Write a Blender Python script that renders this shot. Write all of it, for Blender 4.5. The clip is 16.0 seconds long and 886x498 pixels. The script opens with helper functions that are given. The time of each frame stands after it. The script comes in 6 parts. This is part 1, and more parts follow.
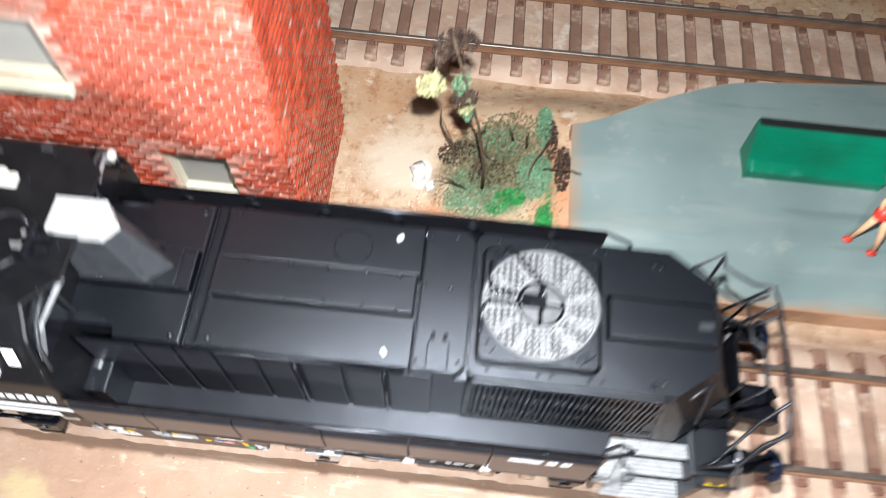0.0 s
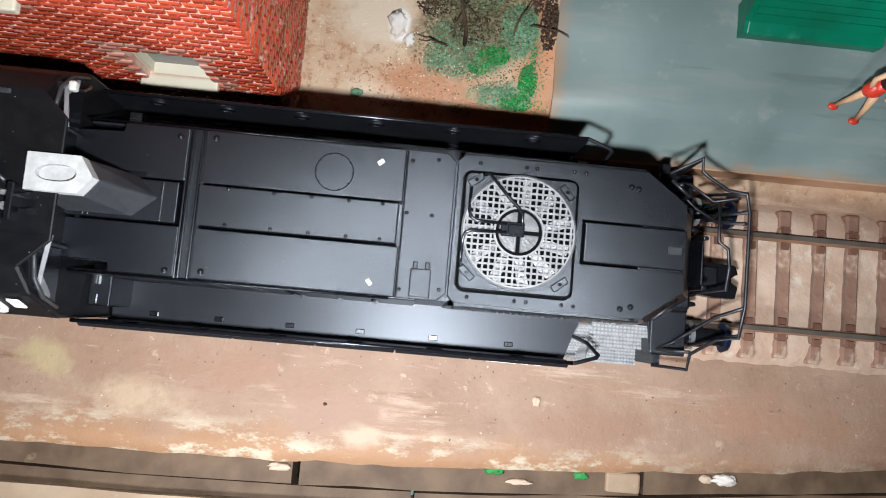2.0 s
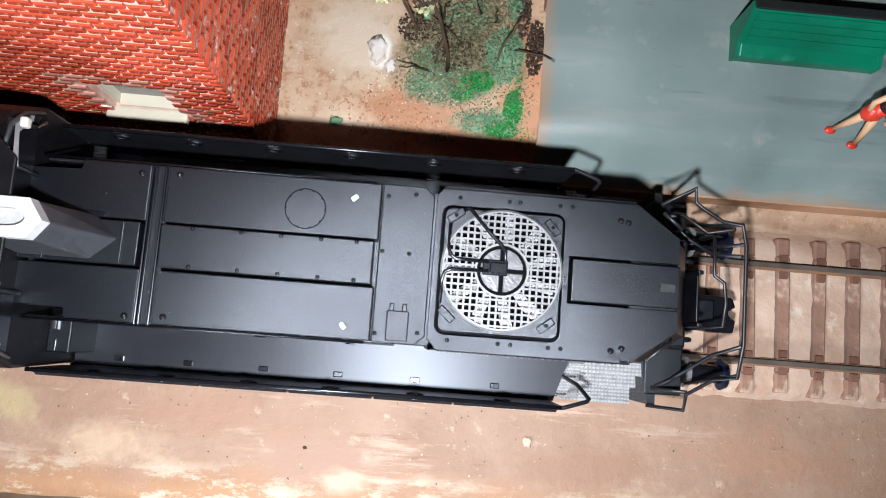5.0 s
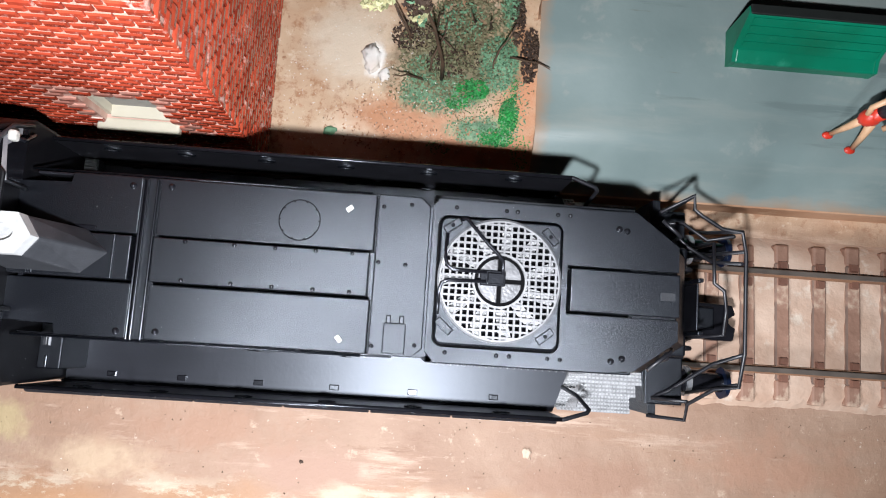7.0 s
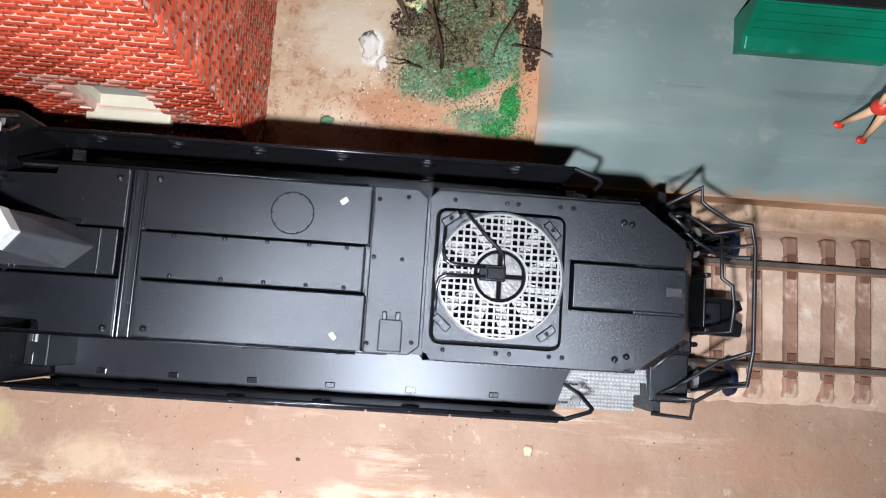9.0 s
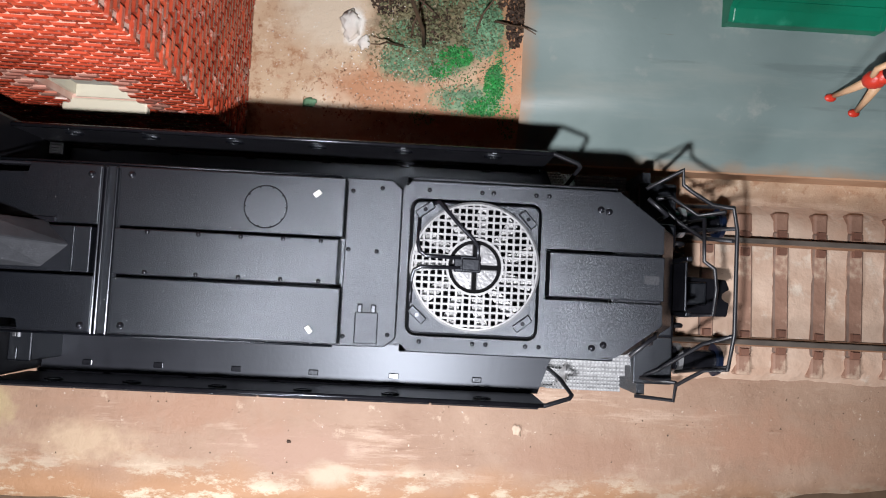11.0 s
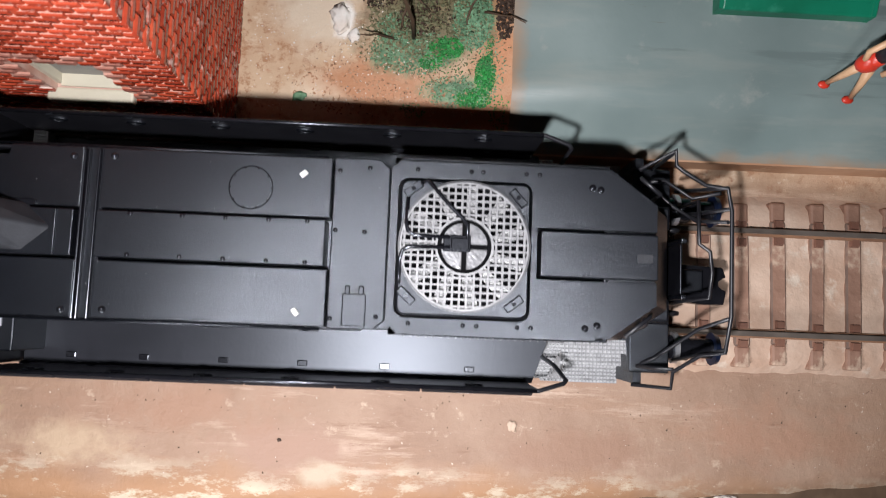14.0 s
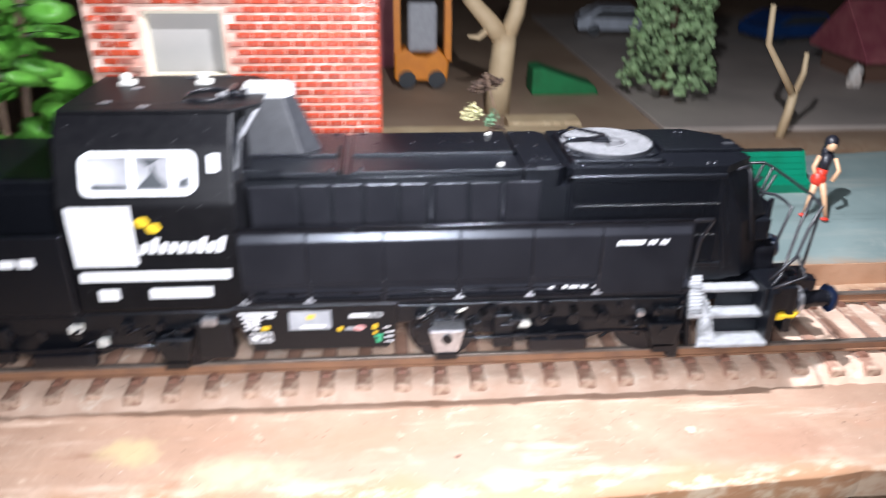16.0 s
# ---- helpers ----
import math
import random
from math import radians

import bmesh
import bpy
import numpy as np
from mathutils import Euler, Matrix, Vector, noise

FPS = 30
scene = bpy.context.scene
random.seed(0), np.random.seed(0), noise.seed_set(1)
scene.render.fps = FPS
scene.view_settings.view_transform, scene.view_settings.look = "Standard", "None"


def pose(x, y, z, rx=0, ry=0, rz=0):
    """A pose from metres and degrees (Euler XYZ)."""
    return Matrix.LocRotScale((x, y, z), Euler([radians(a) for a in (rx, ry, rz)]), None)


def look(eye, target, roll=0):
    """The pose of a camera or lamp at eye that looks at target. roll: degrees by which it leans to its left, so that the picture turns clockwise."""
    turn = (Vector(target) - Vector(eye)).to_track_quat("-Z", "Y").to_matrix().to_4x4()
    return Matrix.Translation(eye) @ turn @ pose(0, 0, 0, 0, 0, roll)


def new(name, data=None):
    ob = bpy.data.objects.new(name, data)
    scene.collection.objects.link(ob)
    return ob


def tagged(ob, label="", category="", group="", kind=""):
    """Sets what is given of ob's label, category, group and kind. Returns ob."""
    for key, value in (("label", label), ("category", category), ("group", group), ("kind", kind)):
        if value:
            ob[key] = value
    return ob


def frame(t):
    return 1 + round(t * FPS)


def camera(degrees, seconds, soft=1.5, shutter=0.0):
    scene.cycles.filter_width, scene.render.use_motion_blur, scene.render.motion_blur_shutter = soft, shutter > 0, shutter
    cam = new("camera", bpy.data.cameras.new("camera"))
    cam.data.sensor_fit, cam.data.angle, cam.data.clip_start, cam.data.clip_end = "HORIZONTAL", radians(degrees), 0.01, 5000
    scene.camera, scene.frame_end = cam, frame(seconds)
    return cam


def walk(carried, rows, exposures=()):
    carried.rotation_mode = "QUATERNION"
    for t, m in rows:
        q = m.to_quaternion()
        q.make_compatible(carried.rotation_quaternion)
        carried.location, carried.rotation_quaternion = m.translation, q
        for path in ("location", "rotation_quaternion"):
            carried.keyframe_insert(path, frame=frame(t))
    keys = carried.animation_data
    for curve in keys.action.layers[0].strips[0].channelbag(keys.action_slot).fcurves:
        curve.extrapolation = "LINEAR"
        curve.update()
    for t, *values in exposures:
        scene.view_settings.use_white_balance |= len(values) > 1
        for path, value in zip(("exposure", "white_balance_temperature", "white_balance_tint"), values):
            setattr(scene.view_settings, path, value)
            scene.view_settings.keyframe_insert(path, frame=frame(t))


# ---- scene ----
C = 0.01  # one centimetre; the layout below is written in centimetres
cam = camera(62.50, 16.0, soft=1.05, shutter=0.65)
# eye and target in centimetres, roll in degrees
PATH = [
    (0, (-1.162, -3.798, 12.79), (-1.198, -2.885, 11.011), 4.00),
    (0.2, (-0.944, -2.584, 14.067), (-0.984, -1.884, 12.193), 3.60),
    (0.5, (-1.296, -1.792, 14.225), (-1.268, -1.362, 12.272), 10.00),
    (1, (-1.413, -1.459, 14.31), (-1.365, -1.207, 12.327), 16.50),
    (1.5, (-1.251, -1.462, 14.149), (-1.205, -1.258, 12.16), 17.80),
    (2, (-1.387, -1.293, 13.779), (-1.306, -1.092, 11.79), 27.10),
    (2.5, (-1.372, -1.312, 13.707), (-1.278, -1.105, 11.72), 29.40),
    (3, (-1.375, -1.312, 13.718), (-1.28, -1.084, 11.733), 27.60),
    (3.5, (-1.3, -1.098, 13.572), (-1.214, -0.85, 11.589), 24.10),
    (6, (-1.129, -0.93, 13.152), (-1.046, -0.676, 11.17), 22.20),
    (6.5, (-1.183, -0.952, 13.105), (-1.093, -0.686, 11.125), 22.70),
    (7, (-1.151, -0.886, 13.124), (-1.058, -0.614, 11.145), 22.80),
    (7.5, (-1.094, -0.876, 13.077), (-1.003, -0.605, 11.098), 22.30),
    (8, (-1.072, -0.853, 13.029), (-0.982, -0.578, 11.05), 21.80),
    (8.5, (-1.045, -0.844, 12.89), (-0.954, -0.567, 10.912), 21.80),
    (9, (-1.071, -0.803, 12.816), (-0.986, -0.556, 10.833), 22.90),
    (11.5, (-0.602, -0.376, 12.808), (-0.543, -0.242, 10.814), 26.50),
    (12, (-0.735, -0.446, 12.625), (-0.662, -0.307, 10.631), 30.40),
    (12.5, (-0.774, -0.535, 12.717), (-0.699, -0.389, 10.724), 29.80),
    (13, (-0.851, -0.583, 12.617), (-0.773, -0.433, 10.624), 30.00),
    (13.5, (-0.692, -0.536, 12.552), (-0.624, -0.382, 10.559), 26.50),
    (14, (-0.504, -0.893, 12.598), (-0.444, -0.693, 10.609), 19.10),
    (14.3, (-0.536, -2.047, 12.139), (-0.473, -1.666, 10.176), 11.90),
    (14.5, (-0.551, -2.859, 11.878), (-0.493, -2.331, 9.95), 8.80),
    (14.8, (-0.784, -4.661, 11.184), (-0.717, -3.733, 9.414), 5.40),
    (15, (-1.397, -5.525, 10.747), (-1.302, -4.522, 9.018), 5.70),
    (15.2, (-1.823, -6.779, 10.271), (-1.746, -5.613, 8.648), 0.90),
    (15.3, (-2.3, -7.378, 9.889), (-2.139, -6.116, 8.345), 4.60),
    (15.4, (-2.561, -7.971, 9.715), (-2.38, -6.585, 8.284), 4.10),
    (15.5, (-2.68, -8.499, 9.704), (-2.509, -7.009, 8.381), 2.50),
    (15.6, (-2.942, -9.117, 9.725), (-2.762, -7.574, 8.465), 1.80),
    (15.8, (-3.123, -10.604, 9.219), (-2.972, -8.926, 8.142), 0.20),
    (16, (-3.755, -11.765, 7.982), (-3.606, -9.978, 7.096), 0.70),
]
EXPOSURES = [(0, 0.55, 6300, 6), (0.5, 0.18, 6300, 5), (1, -0.05, 6300, 5), (2, -0.25, 6250, 6), (3.5, -0.18, 6200, 8), (6, 0, 6200, 9), (9, -0.05, 6200, 9), (11.5, -0.28, 6450, 11), (13.5, -0.28, 6450, 11), (14, -0.35, 6500, 12), (14.5, -0.3, 6700, 15), (15, 0.12, 6350, 10), (15.3, 0.3, 6350, 10), (15.5, 0.32, 6350, 11), (16, 0.68, 6100, 12)]
walk(cam, [(t, look([v * C for v in eye], [v * C for v in aim], roll)) for t, eye, aim, roll in PATH], EXPOSURES)

# ---- light: the small white torch beside the lens, and the very dim room ----
world = bpy.data.worlds.new("room")
world.use_nodes = True
world.node_tree.nodes["Background"].inputs[0].default_value = (0.85, 0.92, 1.0, 1)
world.node_tree.nodes["Background"].inputs[1].default_value = 0.0035
scene.world = world
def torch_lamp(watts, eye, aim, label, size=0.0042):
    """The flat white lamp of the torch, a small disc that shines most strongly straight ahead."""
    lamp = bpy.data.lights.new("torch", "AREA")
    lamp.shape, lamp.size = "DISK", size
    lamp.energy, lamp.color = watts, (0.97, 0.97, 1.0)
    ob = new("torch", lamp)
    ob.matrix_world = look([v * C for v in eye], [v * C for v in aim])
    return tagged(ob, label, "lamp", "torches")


torch_lamp(0.31, (-1.0, -2.1, 12.6), (-1.0, -0.3, 0.0), "small white torch shining down on the layout")
# added second lamp, lit throughout, for the torch's end place low before the locomotive
torch_lamp(0.20, (-3.6, -10.8, 7.4), (-2.9, 0.0, 2.2), "added lamp standing in for the torch at the locomotive's side", 0.026)


# ---- materials ----
def mat(name, a, b=None, scale=300.0, rough=0.6, metal=0.0, bump=0.0, fine=1500.0, spots=None, spot_scale=120.0, spot_at=0.62, rnd=0.0, spec=0.5, island=False, dust=0.0):
    """Two colours mixed by noise, an optional third colour in spots, and a fine relief."""
    m = bpy.data.materials.new(name)
    m.use_nodes = True
    nt = m.node_tree
    N, L = nt.nodes, nt.links
    p = N["Principled BSDF"]
    p.inputs["Metallic"].default_value = metal
    p.inputs["Roughness"].default_value = rough
    p.inputs["Specular IOR Level"].default_value = spec
    b = b or tuple(v * 0.8 for v in a)
    tc = N.new("ShaderNodeTexCoord")
    n1 = N.new("ShaderNodeTexNoise")
    n1.inputs["Scale"].default_value, n1.inputs["Detail"].default_value = scale, 6.0
    L.new(tc.outputs["Object"], n1.inputs["Vector"])
    r1 = N.new("ShaderNodeValToRGB")
    r1.color_ramp.elements[0].position, r1.color_ramp.elements[1].position = 0.35, 0.65
    r1.color_ramp.elements[0].color, r1.color_ramp.elements[1].color = (*a, 1), (*b, 1)
    L.new(n1.outputs["Fac"], r1.inputs["Fac"])
    out = r1.outputs["Color"]
    if spots:
        n2 = N.new("ShaderNodeTexNoise")
        n2.inputs["Scale"].default_value, n2.inputs["Detail"].default_value, n2.inputs["Roughness"].default_value = spot_scale, 8.0, 0.65
        L.new(tc.outputs["Object"], n2.inputs["Vector"])
        r2 = N.new("ShaderNodeValToRGB")
        r2.color_ramp.elements[0].position, r2.color_ramp.elements[1].position = spot_at, spot_at + 0.1
        L.new(n2.outputs["Fac"], r2.inputs["Fac"])
        mx = N.new("ShaderNodeMixRGB")
        L.new(r2.outputs["Color"], mx.inputs["Fac"])
        L.new(out, mx.inputs["Color1"])
        mx.inputs["Color2"].default_value = (*spots, 1)
        out = mx.outputs["Color"]
    if dust:
        n4 = N.new("ShaderNodeTexNoise")
        n4.inputs["Scale"].default_value, n4.inputs["Detail"].default_value = 2300.0, 1.0
        L.new(tc.outputs["Object"], n4.inputs["Vector"])
        r4 = N.new("ShaderNodeValToRGB")
        r4.color_ramp.elements[0].position, r4.color_ramp.elements[1].position = dust, dust + 0.03
        L.new(n4.outputs["Fac"], r4.inputs["Fac"])
        md = N.new("ShaderNodeMixRGB")
        L.new(r4.outputs["Color"], md.inputs["Fac"])
        L.new(out, md.inputs["Color1"])
        md.inputs["Color2"].default_value = (0.14, 0.14, 0.145, 1)
        out = md.outputs["Color"]
    if rnd:
        hs = N.new("ShaderNodeHueSaturation")
        mr = N.new("ShaderNodeMapRange")
        mr.inputs["To Min"].default_value, mr.inputs["To Max"].default_value = 1 - rnd, 1 + rnd
        if island:
            g = N.new("ShaderNodeNewGeometry")
            L.new(g.outputs["Random Per Island"], mr.inputs["Value"])
        else:
            oi = N.new("ShaderNodeObjectInfo")
            L.new(oi.outputs["Random"], mr.inputs["Value"])
        L.new(mr.outputs["Result"], hs.inputs["Value"])
        L.new(out, hs.inputs["Color"])
        out = hs.outputs["Color"]
    L.new(out, p.inputs["Base Color"])
    if bump:
        n3 = N.new("ShaderNodeTexNoise")
        n3.inputs["Scale"].default_value, n3.inputs["Detail"].default_value = fine, 3.0
        L.new(tc.outputs["Object"], n3.inputs["Vector"])
        bp = N.new("ShaderNodeBump")
        bp.inputs["Strength"].default_value, bp.inputs["Distance"].default_value = bump, 0.0003
        L.new(n3.outputs["Fac"], bp.inputs["Height"])
        L.new(bp.outputs["Normal"], p.inputs["Normal"])
    return m


BLACK = mat("satin_black_paint", (0.0017, 0.0019, 0.0030), (0.0028, 0.0032, 0.0048), 1500, 0.315, bump=0.24, fine=11500, spots=(0.008, 0.009, 0.012), spot_scale=4200, spot_at=0.57, spec=0.60, dust=0.80)
WALK = mat("sheen_black_plastic", (0.006, 0.006, 0.0080), (0.010, 0.010, 0.013), 120, 0.40, bump=0.035, fine=2200)
CABBLACK = mat("cab_black_paint", (0.0025, 0.0025, 0.0035), (0.0045, 0.0045, 0.0055), 600, 0.46, bump=0.08, fine=6000, spec=0.22, dust=0.77)
GLOSS = mat("gloss_black_plastic", (0.0045, 0.0045, 0.006), (0.007, 0.007, 0.009), 500, 0.24, bump=0.05, fine=2500)
SIDE = mat("smooth_black_side", (0.0095, 0.0095, 0.012), (0.013, 0.013, 0.016), 200, 0.30, bump=0.05, fine=1400)
RAILBLACK = mat("handrail_black", (0.006, 0.006, 0.008), (0.012, 0.012, 0.015), 900, 0.42)
CHARCOAL = mat("charcoal_plastic", (0.020, 0.021, 0.024), (0.028, 0.029, 0.033), 700, 0.42, bump=0.15, fine=3500)
WHITE = mat("white_print", (0.78, 0.78, 0.78), (0.7, 0.7, 0.71), 800, 0.45)
FANWHITE = mat("fan_silver_white", (0.50, 0.50, 0.505), (0.40, 0.40, 0.405), 700, 0.3, bump=0.35, fine=2000)
STEPGREY = mat("tread_plate_grey", (0.26, 0.26, 0.265), (0.19, 0.19, 0.195), 900, 0.5)
TREAD = mat("light_grey_tread", (0.36, 0.365, 0.37), (0.29, 0.295, 0.30), 900, 0.45, bump=0.2, fine=4000)
SILVER = mat("bare_metal", (0.6, 0.6, 0.62), (0.45, 0.45, 0.47), 1200, 0.3, metal=0.8)
RIMGREY = mat("unpainted_rim_grey", (0.40, 0.40, 0.395), (0.32, 0.32, 0.315), 900, 0.5, bump=0.15, fine=3000)
WARMWHITE = mat("unpainted_plastic", (0.54, 0.53, 0.49), (0.46, 0.45, 0.41), 900, 0.5)
YELLOW = mat("yellow_paint", (0.75, 0.5, 0.02), (0.65, 0.42, 0.02), 900, 0.5)
PINKMARK = mat("pale_red_print", (0.62, 0.30, 0.29), (0.55, 0.25, 0.24), 900, 0.5)
GREENMARK = mat("green_print", (0.05, 0.4, 0.2), (0.05, 0.33, 0.16), 900, 0.5)
BLUE = mat("blue_buffer_face", (0.006, 0.012, 0.036), (0.005, 0.009, 0.022), 600, 0.35)
GLASS = mat("cab_glazing", (0.36, 0.36, 0.37), (0.17, 0.17, 0.18), 110, 0.12)
PILLAR = mat("bare_grey_plastic", (0.24, 0.24, 0.25), (0.17, 0.17, 0.18), 500, 0.4, bump=0.3, fine=2500)
GREYPAPER = mat("grey_label", (0.35, 0.36, 0.38), (0.28, 0.29, 0.31), 500, 0.5)

KERB = mat("bare_board_edge", (0.38, 0.20, 0.11), (0.48, 0.29, 0.18), 90, 0.65, bump=0.5, fine=500, spots=(0.54, 0.40, 0.27), spot_at=0.6)
TIE = mat("sleeper_brown", (0.125, 0.084, 0.066), (0.18, 0.118, 0.09), 160, 0.75, bump=0.6, fine=900, spots=(0.27, 0.165, 0.12), spot_scale=220, spot_at=0.57, rnd=0.2, spec=0.25)
TIEEND = mat("painted_sleeper_end", (0.20, 0.108, 0.072), (0.28, 0.16, 0.112), 200, 0.7, bump=0.6, fine=800, spots=(0.42, 0.30, 0.22), spot_scale=240, spot_at=0.56, rnd=0.15)
CHAIR = mat("rail_chair_brown", (0.125, 0.058, 0.040), (0.19, 0.092, 0.062), 300, 0.5, bump=0.3, fine=1500)
BALLAST = mat("plaster_between_sleepers", (0.52, 0.38, 0.29), (0.42, 0.275, 0.195), 130, 0.75, bump=0.8, fine=700, spots=(0.56, 0.46, 0.37), spot_scale=200, spot_at=0.56)
RUST = mat("rusty_rail", (0.30, 0.16, 0.09), (0.22, 0.12, 0.075), 220, 0.55, metal=0.25, bump=0.2)
RAILTOP = mat("worn_rail_head", (0.24, 0.2, 0.17), (0.17, 0.14, 0.12), 260, 0.4, metal=0.6)
# pale flecks mix mortar wash and painted glints into the brick colour
BRICK = mat("glossy_red_brick", (0.37, 0.060, 0.028), (0.24, 0.030, 0.015), 300, 0.16, bump=0.3, fine=900, spots=(0.48, 0.31, 0.26), spot_scale=380, spot_at=0.585, rnd=0.3, spec=1.0)
BRICKS = mat("glossy_red_brick_rest", (0.37, 0.060, 0.028), (0.24, 0.030, 0.015), 300, 0.16, bump=0.3, fine=900, spots=(0.48, 0.31, 0.26), spot_scale=380, spot_at=0.585, rnd=0.3, spec=1.0, island=True)
MORTAR = mat("dirty_mortar", (0.34, 0.18, 0.14), (0.16, 0.06, 0.045), 200, 0.5, bump=0.4, fine=900, spots=(0.52, 0.40, 0.33), spot_scale=160, spot_at=0.57)
# pale colour for brick ledges: torch highlight painted in, with some residue
LEDGE = mat("ledge_highlight_and_residue", (0.60, 0.36, 0.29), (0.42, 0.13, 0.08), 420, 0.3, bump=0.3, fine=900, spots=(0.72, 0.58, 0.50), spot_scale=300, spot_at=0.56, spec=0.7)
# mortar of the front wall, paler than on the other walls
PALEMORTAR = mat("pale_front_mortar", (0.56, 0.38, 0.31), (0.40, 0.20, 0.15), 240, 0.5, bump=0.4, fine=900, spots=(0.66, 0.55, 0.48), spot_scale=160, spot_at=0.55)
CREAM = mat("cream_window_stone", (0.56, 0.52, 0.41), (0.48, 0.43, 0.33), 120, 0.55, bump=0.3, fine=600)
WASH = mat("whitewashed_brick", (0.30, 0.18, 0.14), (0.26, 0.06, 0.038), 260, 0.4, bump=0.4, fine=1300, rnd=0.25)
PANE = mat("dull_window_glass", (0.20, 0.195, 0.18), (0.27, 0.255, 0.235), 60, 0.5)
GREEN = mat("green_bench_plastic", (0.004, 0.165, 0.090), (0.004, 0.12, 0.062), 130, 0.35, bump=0.15, fine=700, spots=(0.03, 0.23, 0.14), spot_scale=90)
DARKEDGE = mat("dark_bench_edge", (0.012, 0.014, 0.013), None, 300, 0.5)
LEAF = mat("scatter_green", (0.02, 0.24, 0.045), (0.03, 0.15, 0.045), 200, 0.7, bump=0.4, rnd=0.35, island=True)
OLIVE = mat("olive_foliage", (0.19, 0.165, 0.09), (0.12, 0.125, 0.06), 200, 0.7, bump=0.4, rnd=0.2, island=True)
TEALF = mat("sea_green_foliage", (0.15, 0.29, 0.165), (0.11, 0.22, 0.12), 200, 0.7, bump=0.4, rnd=0.2, island=True)
TUFT = mat("dark_brown_tuft", (0.035, 0.018, 0.012), (0.06, 0.035, 0.02), 300, 0.8, rnd=0.3, island=True)
STRAW = mat("pale_straw_foliage", (0.45, 0.38, 0.2), (0.32, 0.33, 0.17), 300, 0.7, rnd=0.3, island=True)
TWIG = mat("dry_twig", (0.10, 0.06, 0.035), (0.06, 0.035, 0.02), 300, 0.7)
PALEWOOD = mat("peeled_pale_branch", (0.56, 0.44, 0.27), (0.46, 0.34, 0.2), 90, 0.6, bump=0.3, fine=400)
BIGLEAF = mat("waxy_green_leaf", (0.13, 0.36, 0.05), (0.07, 0.22, 0.03), 90, 0.3, rnd=0.4, island=True)
PINE = mat("sage_green_fir", (0.25, 0.36, 0.18), (0.17, 0.27, 0.12), 150, 0.75, rnd=0.3, island=True)
ORANGE = mat("orange_toy_plastic", (0.72, 0.25, 0.02), (0.62, 0.2, 0.02), 200, 0.4)
# near-black colour carries the shade inside the fan well and frame holes
WELL = mat("well_shade_black", (0.0025, 0.0025, 0.003), None, 300, 0.9, spec=0.1)
MESHGREY = mat("fan_mesh_grey", (0.19, 0.19, 0.195), (0.13, 0.13, 0.135), 900, 0.42, bump=0.2, fine=4000)
HUBGREY = mat("worn_hub_grey", (0.09, 0.09, 0.095), (0.15, 0.15, 0.155), 900, 0.36, metal=0.3, bump=0.2, fine=2500)
# also colours the painted window reflections and the flap's shadow gap
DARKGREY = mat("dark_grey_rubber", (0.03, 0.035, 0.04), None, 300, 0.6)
TOYGREEN = mat("green_baize", (0.01, 0.17, 0.05), (0.01, 0.12, 0.035), 160, 0.8, bump=0.4)
NAVY = mat("navy_car_paint", (0.015, 0.05, 0.17), None, 200, 0.25)
MAROON = mat("maroon_roof", (0.24, 0.055, 0.075), (0.32, 0.10, 0.11), 120, 0.6, bump=0.3)
PALECAR = mat("pale_blue_car_paint", (0.42, 0.46, 0.52), None, 200, 0.3)
DARKWOOD = mat("dark_brown_wood", (0.10, 0.055, 0.038), (0.16, 0.09, 0.062), 30, 0.55, bump=0.3, fine=200)
EDGEWOOD = mat("raw_wood_batten", (0.080, 0.047, 0.027), (0.14, 0.088, 0.052), 150, 0.7, bump=0.7, fine=300, spots=(0.28, 0.2, 0.13), spot_scale=90, spot_at=0.64)
PALEBATTEN = mat("pale_wood_batten", (0.42, 0.32, 0.22), (0.3, 0.2, 0.13), 60, 0.7, bump=0.7, fine=300, spots=(0.6, 0.56, 0.5), spot_scale=60, spot_at=0.6)
TEAL = mat("teal_painted_shelf", (0.16, 0.38, 0.31), (0.2, 0.42, 0.35), 40, 0.5, bump=0.2, fine=300)
PLASTER = mat("cream_plaster_lump", (0.56, 0.43, 0.33), (0.46, 0.33, 0.24), 150, 0.8, bump=0.8, fine=500)
STONE = mat("white_stone", (0.74, 0.71, 0.66), (0.60, 0.52, 0.45), 200, 0.7, bump=0.5, fine=600)
DOLLRED = mat("red_doll_paint", (0.6, 0.04, 0.02), None, 300, 0.4)
DOLLSKIN = mat("pale_doll_paint", (0.62, 0.38, 0.22), None, 300, 0.45)
DOLLBLACK = mat("black_doll_paint", (0.012, 0.012, 0.018), None, 300, 0.4)
BACKROAD = mat("grey_plaza", (0.30, 0.265, 0.235), (0.38, 0.33, 0.29), 30, 0.7, bump=0.3, fine=200)

for black in (BLACK, WALK, SIDE, GLOSS):
    black.node_tree.nodes["Principled BSDF"].inputs["Specular Tint"].default_value = (0.84, 0.90, 1.0, 1)


